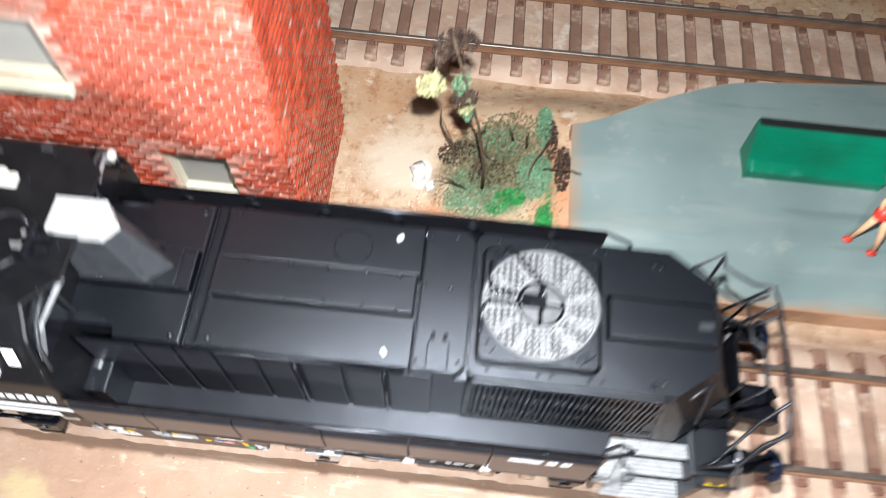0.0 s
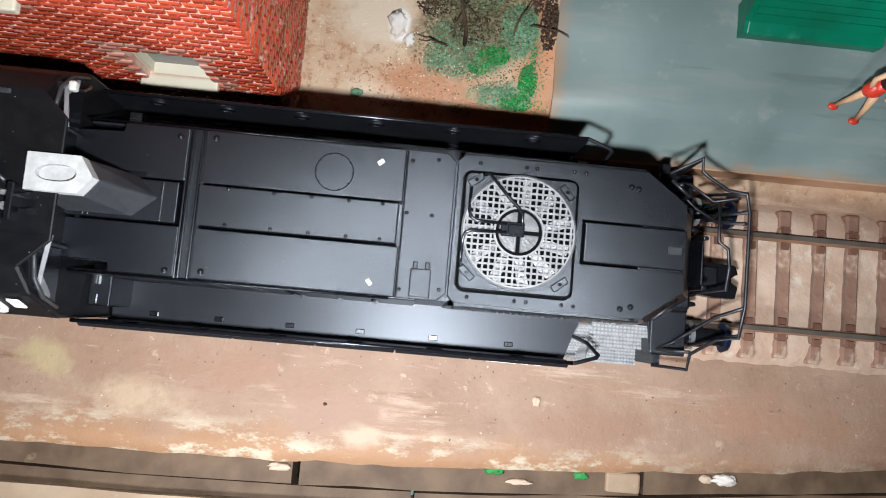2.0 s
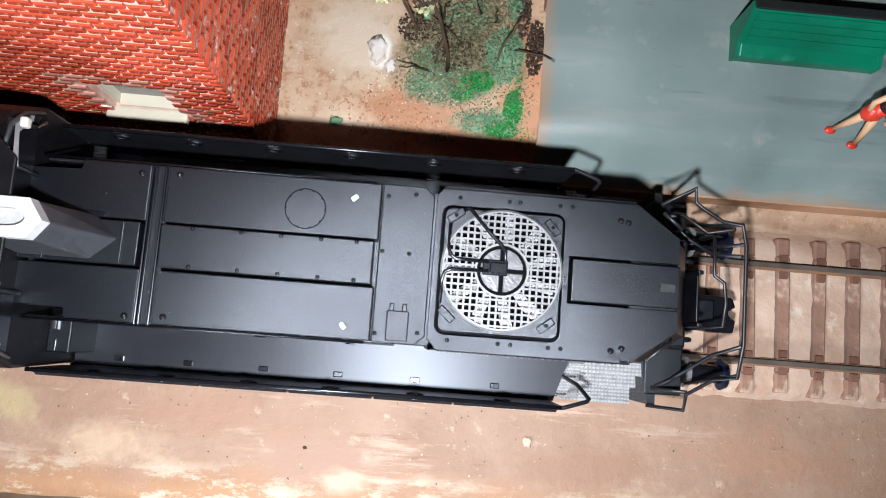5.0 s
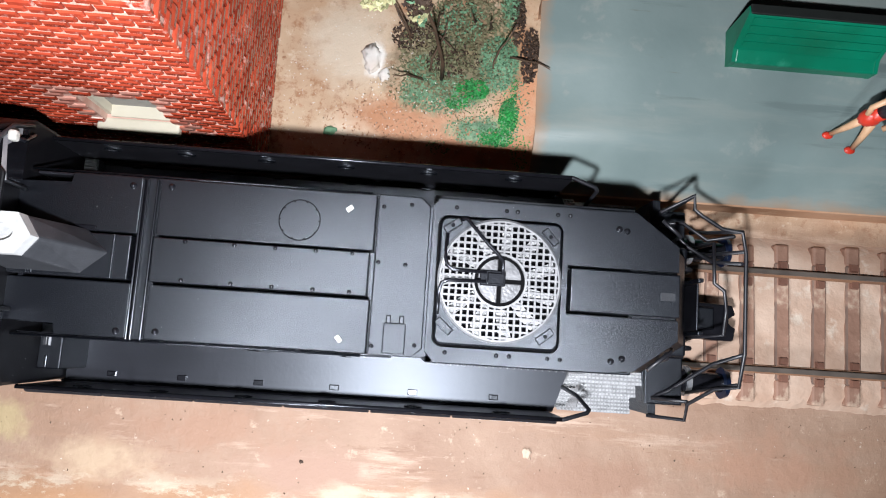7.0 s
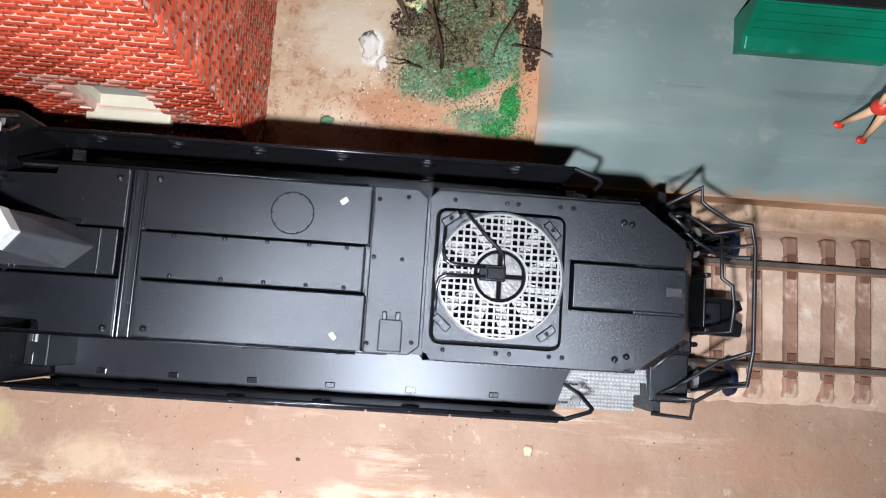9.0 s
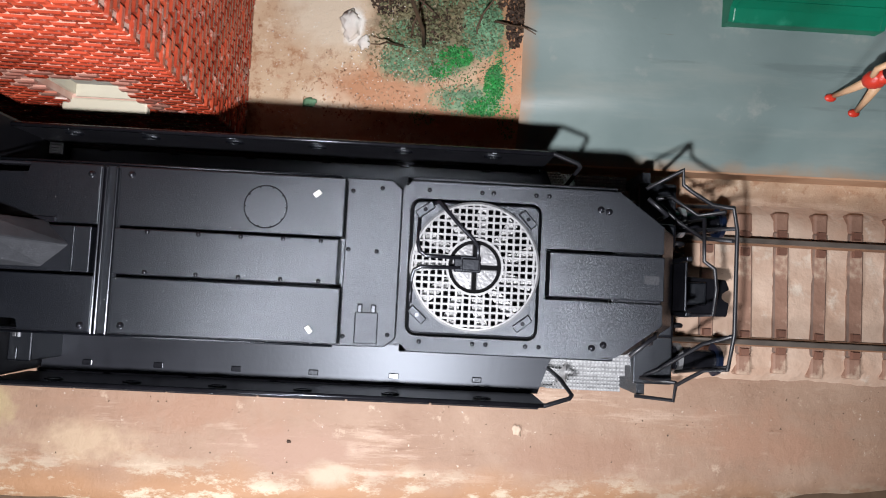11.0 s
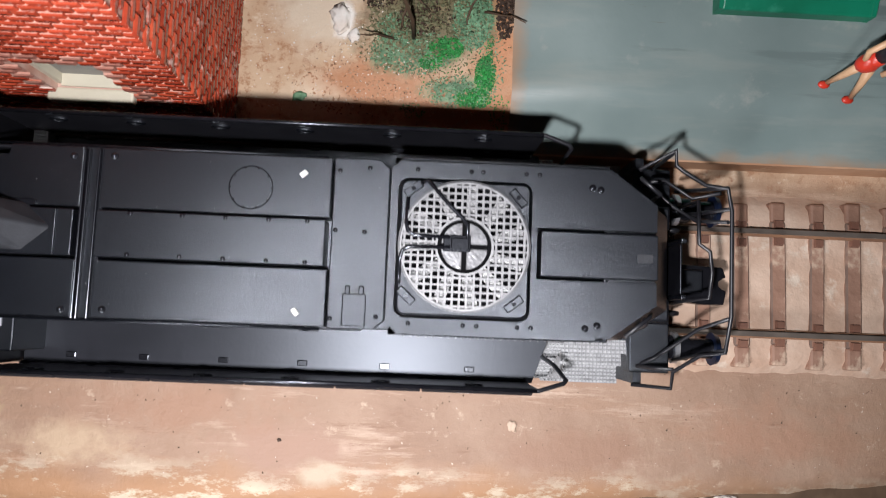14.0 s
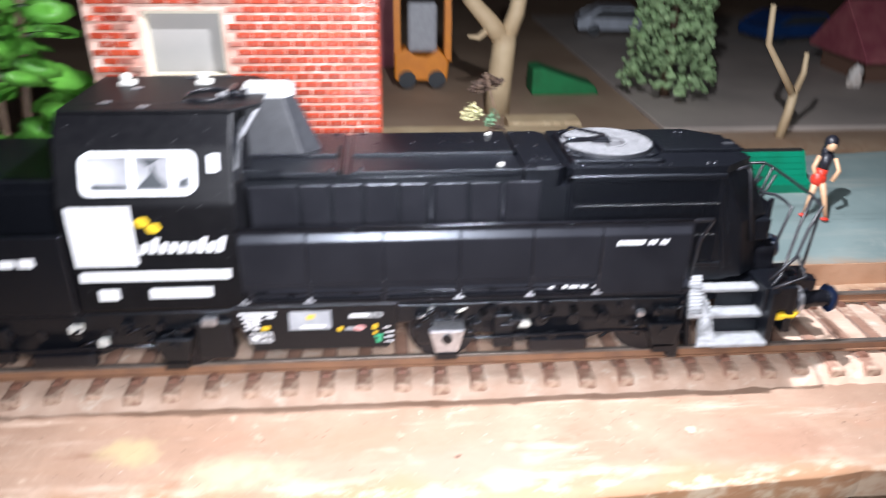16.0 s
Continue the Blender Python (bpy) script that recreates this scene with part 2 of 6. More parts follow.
def ground_material():
    """Pinkish brown board in front, pale sand behind the track, brown-grey far off, with stains, scrapes and specks."""
    m = bpy.data.materials.new("painted_baseboard")
    m.use_nodes = True
    nt = m.node_tree
    N, L = nt.nodes, nt.links
    p = N["Principled BSDF"]
    p.inputs["Roughness"].default_value = 0.62
    tc = N.new("ShaderNodeTexCoord")
    sep = N.new("ShaderNodeSeparateXYZ")
    L.new(tc.outputs["Object"], sep.inputs[0])

    def noise_(scale, detail=6.0, rough=0.55, stretch=None):
        n = N.new("ShaderNodeTexNoise")
        n.inputs["Scale"].default_value, n.inputs["Detail"].default_value, n.inputs["Roughness"].default_value = scale, detail, rough
        if stretch:
            mp = N.new("ShaderNodeMapping")
            mp.inputs["Scale"].default_value = stretch
            L.new(tc.outputs["Object"], mp.inputs["Vector"])
            L.new(mp.outputs["Vector"], n.inputs["Vector"])
        else:
            L.new(tc.outputs["Object"], n.inputs["Vector"])
        return n.outputs["Fac"]

    def ramp(fac, lo, hi, a=(0, 0, 0), b=(1, 1, 1)):
        r = N.new("ShaderNodeValToRGB")
        r.color_ramp.elements[0].position, r.color_ramp.elements[1].position = lo, hi
        r.color_ramp.elements[0].color, r.color_ramp.elements[1].color = (*a, 1), (*b, 1)
        L.new(fac, r.inputs["Fac"])
        return r.outputs["Color"]

    def mix(fac, a, b):
        x = N.new("ShaderNodeMixRGB")
        L.new(fac, x.inputs["Fac"])
        for sock, v in ((x.inputs["Color1"], a), (x.inputs["Color2"], b)):
            if isinstance(v, tuple):
                sock.default_value = (*v, 1)
            else:
                L.new(v, sock)
        return x.outputs["Color"]

    def between(value, lo, hi, wobble, scale):
        ad = N.new("ShaderNodeMath")
        ad.operation = "MULTIPLY_ADD"
        L.new(noise_(scale), ad.inputs[0])
        ad.inputs[1].default_value = wobble
        L.new(value, ad.inputs[2])
        mr = N.new("ShaderNodeMapRange")
        mr.inputs["From Min"].default_value, mr.inputs["From Max"].default_value = lo + wobble / 2, hi + wobble / 2
        L.new(ad.outputs[0], mr.inputs["Value"])
        return mr.outputs["Result"]

    def blob(cx, cy, rx, ry, wobble=0.9, scale=160, soft=0.35):
        """1 inside a ragged patch round (cx, cy) centimetres, 0 outside."""
        mp = N.new("ShaderNodeMapping")
        mp.inputs["Location"].default_value = (-cx / rx, -cy / ry, 0)
        mp.inputs["Scale"].default_value = (1 / (rx * C), 1 / (ry * C), 0)
        L.new(tc.outputs["Object"], mp.inputs["Vector"])
        ln = N.new("ShaderNodeVectorMath")
        ln.operation = "LENGTH"
        L.new(mp.outputs["Vector"], ln.inputs[0])
        ad = N.new("ShaderNodeMath")
        ad.operation = "MULTIPLY_ADD"
        L.new(noise_(scale, 8, 0.65), ad.inputs[0])
        ad.inputs[1].default_value = wobble * 2
        L.new(ln.outputs["Value"], ad.inputs[2])
        mr = N.new("ShaderNodeMapRange")
        mr.inputs["From Min"].default_value, mr.inputs["From Max"].default_value = 0.85 + wobble + soft, 0.85 + wobble - soft
        L.new(ad.outputs[0], mr.inputs["Value"])
        return mr.outputs["Result"]

    front = ramp(noise_(40, 9, 0.62), 0.34, 0.66, (0.245, 0.145, 0.095), (0.355, 0.238, 0.168))
    front = mix(ramp(noise_(55, 9, 0.7, (0.3, 1.8, 1)), 0.50, 0.62), front, (0.31, 0.19, 0.125))
    front = mix(ramp(noise_(80, 9, 0.72, (0.3, 2.4, 1)), 0.55, 0.64), front, (0.44, 0.315, 0.235))
    front = mix(ramp(noise_(110, 9, 0.72, (0.35, 2.0, 1)), 0.60, 0.68), front, (0.22, 0.12, 0.075))
    front = mix(ramp(noise_(240, 8, 0.75), 0.60, 0.68), front, (0.46, 0.34, 0.25))
    front = mix(ramp(noise_(900, 3, 0.6), 0.70, 0.76), front, (0.60, 0.50, 0.41))
    front = mix(ramp(noise_(700, 3, 0.6), 0.70, 0.78), front, (0.14, 0.075, 0.05))
    # larger stains, a ring of dried glue, and a smear of filler near the edge
    for cx, cy, rx, ry, colour in ((-6.2, -3.1, 1.0, 0.35, (0.42, 0.30, 0.20)), (-2.6, -3.1, 1.2, 0.4, (0.31, 0.19, 0.135)), (-4.6, -2.5, 1.6, 0.4, (0.30, 0.175, 0.115)), (2.4, -3.0, 1.4, 0.4, (0.28, 0.165, 0.11)), (5.6, -2.6, 1.3, 0.5, (0.33, 0.19, 0.125)), (-7.9, -2.55, 0.42, 0.30, (0.39, 0.295, 0.165))):
        front = mix(blob(cx, cy, rx, ry, 1.8, 150, 0.45), front, colour)
    scr = between(sep.outputs["Y"], -0.0325, -0.0385, 0.012, 90)
    crust = ramp(noise_(150, 9, 0.75, (0.6, 1.3, 1)), 0.50, 0.57)
    front = mix(scr, front, mix(crust, (0.33, 0.18, 0.095), (0.50, 0.41, 0.30)))
    for cx, cy, rx, ry in ((-2.02, -3.52, 0.34, 0.20), (-1.86, -3.42, 0.22, 0.09)):
        front = mix(blob(cx, cy, rx, ry, 0.9, 260, 0.45), front, (0.42, 0.33, 0.24))
    sand = ramp(noise_(70, 8), 0.34, 0.66, (0.44, 0.28, 0.17), (0.58, 0.43, 0.29))
    sand = mix(ramp(noise_(38, 8, 0.6), 0.48, 0.66), sand, (0.46, 0.25, 0.13))
    sand = mix(ramp(noise_(150, 8, 0.7), 0.58, 0.70), sand, (0.66, 0.54, 0.41))
    sand = mix(ramp(noise_(520, 4, 0.6), 0.62, 0.70), sand, (0.30, 0.15, 0.08))
    sand = mix(ramp(noise_(200, 6, 0.6), 0.66, 0.74), sand, (0.40, 0.18, 0.09))
    sand = mix(ramp(noise_(310, 8, 0.78), 0.52, 0.60), sand, (0.36, 0.19, 0.10))
    sand = mix(ramp(noise_(260, 8, 0.78, (1.1, 0.9, 1)), 0.59, 0.66), sand, (0.62, 0.50, 0.37))
    # whitish plaster, rusty sand and dyed scatter round the shrub
    for cx, cy, rx, ry, colour in ((-2.5, 4.6, 0.8, 0.9, (0.60, 0.49, 0.37)), (-2.3, 2.9, 0.7, 0.5, (0.66, 0.52, 0.38)), (-1.5, 3.2, 1.0, 0.5, (0.42, 0.20, 0.10)), (0.2, 2.7, 1.0, 0.4, (0.40, 0.17, 0.08)), (0.6, 4.0, 0.4, 1.2, (0.46, 0.20, 0.09))):
        sand = mix(blob(cx, cy, rx, ry, 0.8, 170), sand, colour)
    sand = mix(blob(-2.02, 4.25, 0.24, 0.36, 0.7, 220, 0.2), sand, (0.74, 0.70, 0.64))
    turf = ramp(noise_(260, 6, 0.7), 0.36, 0.62, (0.07, 0.05, 0.025), (0.21, 0.17, 0.09))
    turf = mix(ramp(noise_(420, 5, 0.7), 0.54, 0.66), turf, (0.34, 0.30, 0.20))
    sand = mix(blob(-0.55, 4.35, 1.25, 1.0, 0.8, 200), sand, turf)
    sea = ramp(noise_(330, 6, 0.7), 0.38, 0.62, (0.07, 0.14, 0.07), (0.20, 0.30, 0.17))
    for cx, cy, rx, ry in ((-0.85, 3.68, 0.75, 0.34), (0.22, 4.2, 0.36, 0.55), (-0.05, 3.05, 0.6, 0.24), (0.34, 5.4, 0.16, 0.5), (-1.15, 4.05, 0.3, 0.3)):
        sand = mix(blob(cx, cy, rx, ry, 1.0, 240), sand, sea)
    bright = ramp(noise_(380, 6, 0.7), 0.38, 0.62, (0.02, 0.16, 0.04), (0.06, 0.34, 0.08))
    for cx, cy, rx, ry in ((-0.24, 3.72, 0.32, 0.18), (0.45, 3.3, 0.18, 0.3), (0.28, 2.96, 0.32, 0.14)):
        sand = mix(blob(cx, cy, rx, ry, 0.8, 280), sand, bright)
    rest = ramp(noise_(18, 8), 0.35, 0.65, (0.27, 0.185, 0.125), (0.38, 0.275, 0.19))
    base = mix(between(sep.outputs["Y"], 0.014, 0.022, 0.006, 120), front, sand)
    base = mix(between(sep.outputs["Y"], 0.105, 0.135, 0.02, 40), base, rest)
    L.new(base, p.inputs["Base Color"])
    bp = N.new("ShaderNodeBump")
    bp.inputs["Strength"].default_value, bp.inputs["Distance"].default_value = 0.55, 0.0006
    L.new(noise_(260, 8, 0.7), bp.inputs["Height"])
    L.new(bp.outputs["Normal"], p.inputs["Normal"])
    return m


GROUND = ground_material()


def platform_material():
    """Grey-green brushed paint with streaks, scuffs, a few scratches and brown dirt along its open edges."""
    m = mat("platform_paint", (0.150, 0.198, 0.192), (0.190, 0.240, 0.230), 55, 0.45, bump=0.3, fine=260, spots=(0.27, 0.29, 0.265), spot_scale=80, spot_at=0.6)
    nt = m.node_tree
    N, L = nt.nodes, nt.links
    p = N["Principled BSDF"]
    out = p.inputs["Base Color"].links[0].from_socket
    tc = next(n for n in N if n.type == "TEX_COORD")
    sep = N.new("ShaderNodeSeparateXYZ")
    L.new(tc.outputs["Object"], sep.inputs[0])

    def streak(scale, stretch, lo, hi):
        mp = N.new("ShaderNodeMapping")
        mp.inputs["Scale"].default_value = stretch
        L.new(tc.outputs["Object"], mp.inputs["Vector"])
        n = N.new("ShaderNodeTexNoise")
        n.inputs["Scale"].default_value, n.inputs["Detail"].default_value, n.inputs["Roughness"].default_value = scale, 8.0, 0.65
        L.new(mp.outputs["Vector"], n.inputs["Vector"])
        mr = N.new("ShaderNodeMapRange")
        mr.inputs["From Min"].default_value, mr.inputs["From Max"].default_value = lo, hi
        L.new(n.outputs["Fac"], mr.inputs["Value"])
        return n.outputs["Fac"], mr.outputs["Result"]

    def mix(fac, colour):
        nonlocal out
        x = N.new("ShaderNodeMixRGB")
        L.new(fac, x.inputs["Fac"])
        L.new(out, x.inputs["Color1"])
        x.inputs["Color2"].default_value = (*colour, 1)
        out = x.outputs["Color"]

    mix(streak(70, (0.3, 2.2, 1), 0.52, 0.70)[1], (0.225, 0.255, 0.235))
    mix(streak(90, (0.25, 2.6, 1), 0.60, 0.68)[1], (0.13, 0.17, 0.165))
    mix(streak(240, (0.2, 2.0, 1), 0.68, 0.74)[1], (0.12, 0.10, 0.08))
    for axis, lo, hi in (("X", 0.0112, 0.0082), ("Y", 0.0222, 0.0192)):
        raw = streak(150, (1, 1, 1), 0.4, 0.6)[0]
        ad = N.new("ShaderNodeMath")
        ad.operation = "MULTIPLY_ADD"
        L.new(raw, ad.inputs[0])
        ad.inputs[1].default_value = 0.005
        L.new(sep.outputs[axis], ad.inputs[2])
        mr = N.new("ShaderNodeMapRange")
        mr.inputs["From Min"].default_value, mr.inputs["From Max"].default_value = lo + 0.0025, hi + 0.0025
        L.new(ad.outputs[0], mr.inputs["Value"])
        mix(mr.outputs["Result"], (0.30, 0.20, 0.13))
    L.new(out, p.inputs["Base Color"])
    return m


GREY = platform_material()


# ---- mesh helpers, in centimetres ----
def quad_box(bm, corners):
    """A box from its eight corners: the lower four, then the upper four, each going round."""
    vs = [bm.verts.new((x * C, y * C, z * C)) for x, y, z in corners]
    for f in ((3, 2, 1, 0), (4, 5, 6, 7), (0, 1, 5, 4), (1, 2, 6, 5), (2, 3, 7, 6), (3, 0, 4, 7)):
        bm.faces.new([vs[i] for i in f])
    return vs


def box(bm, x0, x1, y0, y1, z0, z1):
    return quad_box(bm, [(x0, y0, z0), (x1, y0, z0), (x1, y1, z0), (x0, y1, z0), (x0, y0, z1), (x1, y0, z1), (x1, y1, z1), (x0, y1, z1)])


def bevelled(bm, width, segments=2):
    bmesh.ops.bevel(bm, geom=list(bm.edges), offset=width * C, offset_type="OFFSET", segments=segments, profile=0.5, affect="EDGES", clamp_overlap=True)
    return bm


def prism(bm, outline, z0, z1, top=None):
    """A solid between an outline of (x, y) at z0 and one at z1."""
    n = len(outline)
    lo = [bm.verts.new((x * C, y * C, z0 * C)) for x, y in outline]
    hi = [bm.verts.new((x * C, y * C, z1 * C)) for x, y in (top or outline)]
    bm.faces.new(lo[::-1])
    bm.faces.new(hi)
    for i in range(n):
        bm.faces.new((lo[i], lo[(i + 1) % n], hi[(i + 1) % n], hi[i]))


def prism_y(bm, outline, y0, y1):
    """A solid with an outline of (x, z), from y0 to y1."""
    n = len(outline)
    lo = [bm.verts.new((x * C, y0 * C, z * C)) for x, z in outline]
    hi = [bm.verts.new((x * C, y1 * C, z * C)) for x, z in outline]
    bm.faces.new(lo)
    bm.faces.new(hi[::-1])
    for i in range(n):
        bm.faces.new((lo[(i + 1) % n], lo[i], hi[i], hi[(i + 1) % n]))


def prism_x(bm, outline, x0, x1):
    """A solid with an outline of (y, z), from x0 to x1."""
    n = len(outline)
    lo = [bm.verts.new((x0 * C, y * C, z * C)) for y, z in outline]
    hi = [bm.verts.new((x1 * C, y * C, z * C)) for y, z in outline]
    bm.faces.new(lo)
    bm.faces.new(hi[::-1])
    for i in range(n):
        bm.faces.new((lo[(i + 1) % n], lo[i], hi[i], hi[(i + 1) % n]))


def disc(bm, centre, radius, depth, axis="z", sides=24, top=None):
    """A round solid that starts at centre and goes depth along the axis."""
    turn = {"z": Matrix.Identity(4), "y": Matrix.Rotation(radians(-90), 4, "X"), "x": Matrix.Rotation(radians(90), 4, "Y")}[axis]
    made = bmesh.ops.create_cone(bm, cap_ends=True, segments=sides, radius1=radius * C, radius2=(radius if top is None else top) * C, depth=depth * C)
    for v in made["verts"]:
        v.co = turn @ (v.co + Vector((0, 0, depth * C / 2))) + Vector(centre) * C


def ring(bm, centre, outer, inner, z0, z1, sides=40):
    a = [[bm.verts.new(((centre[0] + r * math.cos(k * math.tau / sides)) * C, (centre[1] + r * math.sin(k * math.tau / sides)) * C, z * C)) for k in range(sides)] for r, z in ((outer, z0), (outer, z1), (inner, z1), (inner, z0))]
    for k in range(sides):
        j = (k + 1) % sides
        for q in range(4):
            w = (q + 1) % 4
            bm.faces.new((a[q][k], a[q][j], a[w][j], a[w][k]))


def tube(bm, points, radius, sides=7, end=None):
    """A round rod through points, with mitred bends; end: the radius at its last point."""
    pts = [Vector(p) * C for p in points]
    rings, up = [], None
    for i, p in enumerate(pts):
        a = (p - pts[i - 1]).normalized() if i else (pts[1] - p).normalized()
        b = (pts[i + 1] - p).normalized() if i < len(pts) - 1 else a
        d = (a + b).normalized() if (a + b).length > 1e-6 else a
        if up is None:
            up = d.orthogonal().normalized()
        up = (up - d * up.dot(d)).normalized()
        side = d.cross(up)
        r = (radius if end is None else radius + (end - radius) * i / (len(pts) - 1)) * C
        rings.append([bm.verts.new(p + (up * math.cos(k * math.tau / sides) + side * math.sin(k * math.tau / sides)) * r) for k in range(sides)])
    for r0, r1 in zip(rings, rings[1:]):
        for k in range(sides):
            j = (k + 1) % sides
            bm.faces.new((r0[k], r0[j], r1[j], r1[k])).smooth = True
    bm.faces.new(rings[0][::-1])
    bm.faces.new(rings[-1])


def ball(bm, centre, radius, squash=(1, 1, 1), level=1, rough=0.0, rng=random):
    made = bmesh.ops.create_icosphere(bm, subdivisions=level, radius=radius * C)
    for v in made["verts"]:
        k = 1 + rough * (rng.random() - 0.5)
        v.co = Vector((v.co.x * squash[0] * k, v.co.y * squash[1] * k, v.co.z * squash[2] * k)) + Vector(centre) * C


def part(name, bm, material, parent=None, label="", smooth=False):
    me = bpy.data.meshes.new(name)
    bmesh.ops.recalc_face_normals(bm, faces=bm.faces)
    if smooth:
        for f in bm.faces:
            f.smooth = True
    bm.to_mesh(me)
    bm.free()
    me.materials.append(material)
    ob = new(name, me)
    ob.parent = parent
    return tagged(ob, label)


def boxed(name, material, parent, *dims, label="", bevel=0.0):
    bm = bmesh.new()
    box(bm, *dims)
    if bevel:
        bevelled(bm, bevel)
    return part(name, bm, material, parent, label)


def rounded_rect(cx, cy, w, h, r, n=5):
    pts = []
    for sx, sy, a0 in ((1, 1, 0), (-1, 1, 90), (-1, -1, 180), (1, -1, 270)):
        for k in range(n + 1):
            a = radians(a0 + 90 * k / n)
            pts.append((cx + sx * (w / 2 - r) + r * math.cos(a), cy + sy * (h / 2 - r) + r * math.sin(a)))
    return pts


def thing(name, label, category, group="", at=(0, 0, 0)):
    ob = new(name)
    ob.empty_display_size = 0.01
    ob.location = Vector(at) * C
    return tagged(ob, label, category, group)


def smoothstep(a, b, v):
    t = max(0.0, min(1.0, (v - a) / (b - a)))
    return t * t * (3 - 2 * t)


# ---- setting: baseboard, front battens, platform ----
def front_edge(x):
    x = max(-9.0, min(9.0, x))
    return -3.93 + 0.045 * x + 0.0035 * x * x


def ground_z(x, y):
    """Level in front, a low sandy mound behind the track, level again at the second track."""
    z = 0.85 * smoothstep(-4.0, 1.0, x) * smoothstep(1.6, 4.4, y) * (1 - smoothstep(5.6, 7.2, y)) * (1 - smoothstep(8.0, 14.0, x))
    z += 0.035 * noise.noise(Vector((x * 0.9, y * 0.9, 0.0))) + 0.02 * noise.noise(Vector((x * 2.7, y * 2.7, 3.0)))
    return z - 0.03


def ground():
    xs = [-70, -50, -35, -25, -18] + [-14 + 0.35 * k for k in range(81)] + [16, 20, 26, 34, 44, 56, 70]
    ys = [0.0, 0.02] + [0.06 + 0.035 * k for k in range(28)]
    bm = bmesh.new()
    rows = []
    far = [2.0 + 0.3 * k for k in range(30)] + [11.6, 12.6, 14, 16, 19, 23, 28, 34, 42, 52, 60]
    for x in xs:
        e = front_edge(max(-20, min(20, x)))
        line = []
        for k in range(19):
            y = e + (2.0 - e) * k / 18
            line.append((x, y + (0.05 * noise.noise(Vector((x * 1.3, 7.0, 0))) + 0.03 * noise.noise(Vector((x * 4.1, 2.0, 0))) if k == 0 else 0)))
        line += [(x, y) for y in far[1:]]
        rows.append([bm.verts.new((a * C, b * C, ground_z(a, b) * C)) for a, b in line])
    for r0, r1 in zip(rows, rows[1:]):
        for k in range(len(r0) - 1):
            bm.faces.new((r0[k], r1[k], r1[k + 1], r0[k + 1])).smooth = True
    # the board's front face
    low = [bm.verts.new((r[0].co.x, r[0].co.y + 0.0004, -0.006)) for r in rows]
    for (r0, r1), (l0, l1) in zip(zip(rows, rows[1:]), zip(low, low[1:])):
        bm.faces.new((l0, l1, r1[0], r0[0]))
    ob = part("ground", bm, GROUND)
    return tagged(ob, "pinkish brown painted baseboard with pale sand and scrapes", "ground", kind="structure")


ground()


def slanted_board(name, material, off0, off1, z0, z1, label, x0=-45, x1=45):
    bm = bmesh.new()
    n = max(6, int((x1 - x0) / 1.5))
    rows = []
    for k in range(n + 1):
        x = x0 + (x1 - x0) * k / n
        e = front_edge(max(-20, min(20, x)))
        w = 0.05 * noise.noise(Vector((x * 0.7, off0 * 9, 1.0))) + 0.03 * noise.noise(Vector((x * 2.3, off0 * 5, 4.0)))
        rows.append([bm.verts.new((x * C, (e + o + w) * C, z * C)) for o, z in ((off0, z0), (off1, z0), (off1, z1), (off0, z1))])
    for a, b in zip(rows, rows[1:]):
        for q in range(4):
            bm.faces.new((a[q], b[q], b[(q + 1) % 4], a[(q + 1) % 4]))
    bm.faces.new(rows[0])
    bm.faces.new(rows[-1][::-1])
    return tagged(part(name, bm, material), label, "batten", kind="structure")


slanted_board("trim_batten_1", EDGEWOOD, -0.52, 0.12, -1.6, -0.62, "dark raw wood batten below the board's front edge", -45, -3.30)
slanted_board("trim_batten_2", EDGEWOOD, -0.56, 0.12, -1.6, -0.66, "dark raw wood batten below the board's front edge", -3.16, 3.42)
slanted_board("trim_batten_3", EDGEWOOD, -0.54, 0.12, -1.6, -0.63, "dark raw wood batten below the board's front edge", 3.50, 45)
slanted_board("trim_batten_4", EDGEWOOD, -0.89, -0.60, -1.6, -0.74, "dark raw wood batten set lower", -45, -1.0)
slanted_board("trim_batten_5", EDGEWOOD, -0.89, -0.61, -1.6, -0.70, "dark raw wood batten set lower", -0.93, 45)
slanted_board("trim_batten_6", PALEBATTEN, -1.25, -0.90, -1.7, -0.60, "paint-splashed pale wood strip along the batten")
slanted_board("floor_shelf", TEAL, -3.2, -1.26, -4.4, -3.9, "teal painted shelf below the layout")


def platform_z(x, y):
    f = 0.5 + 0.62 * smoothstep(1.95, 3.1, y) + 0.22 * smoothstep(3.0, 4.6, y)
    return f - 0.25 * (1 - smoothstep(0.8, 2.4, x)) * smoothstep(2.6, 4.0, y)


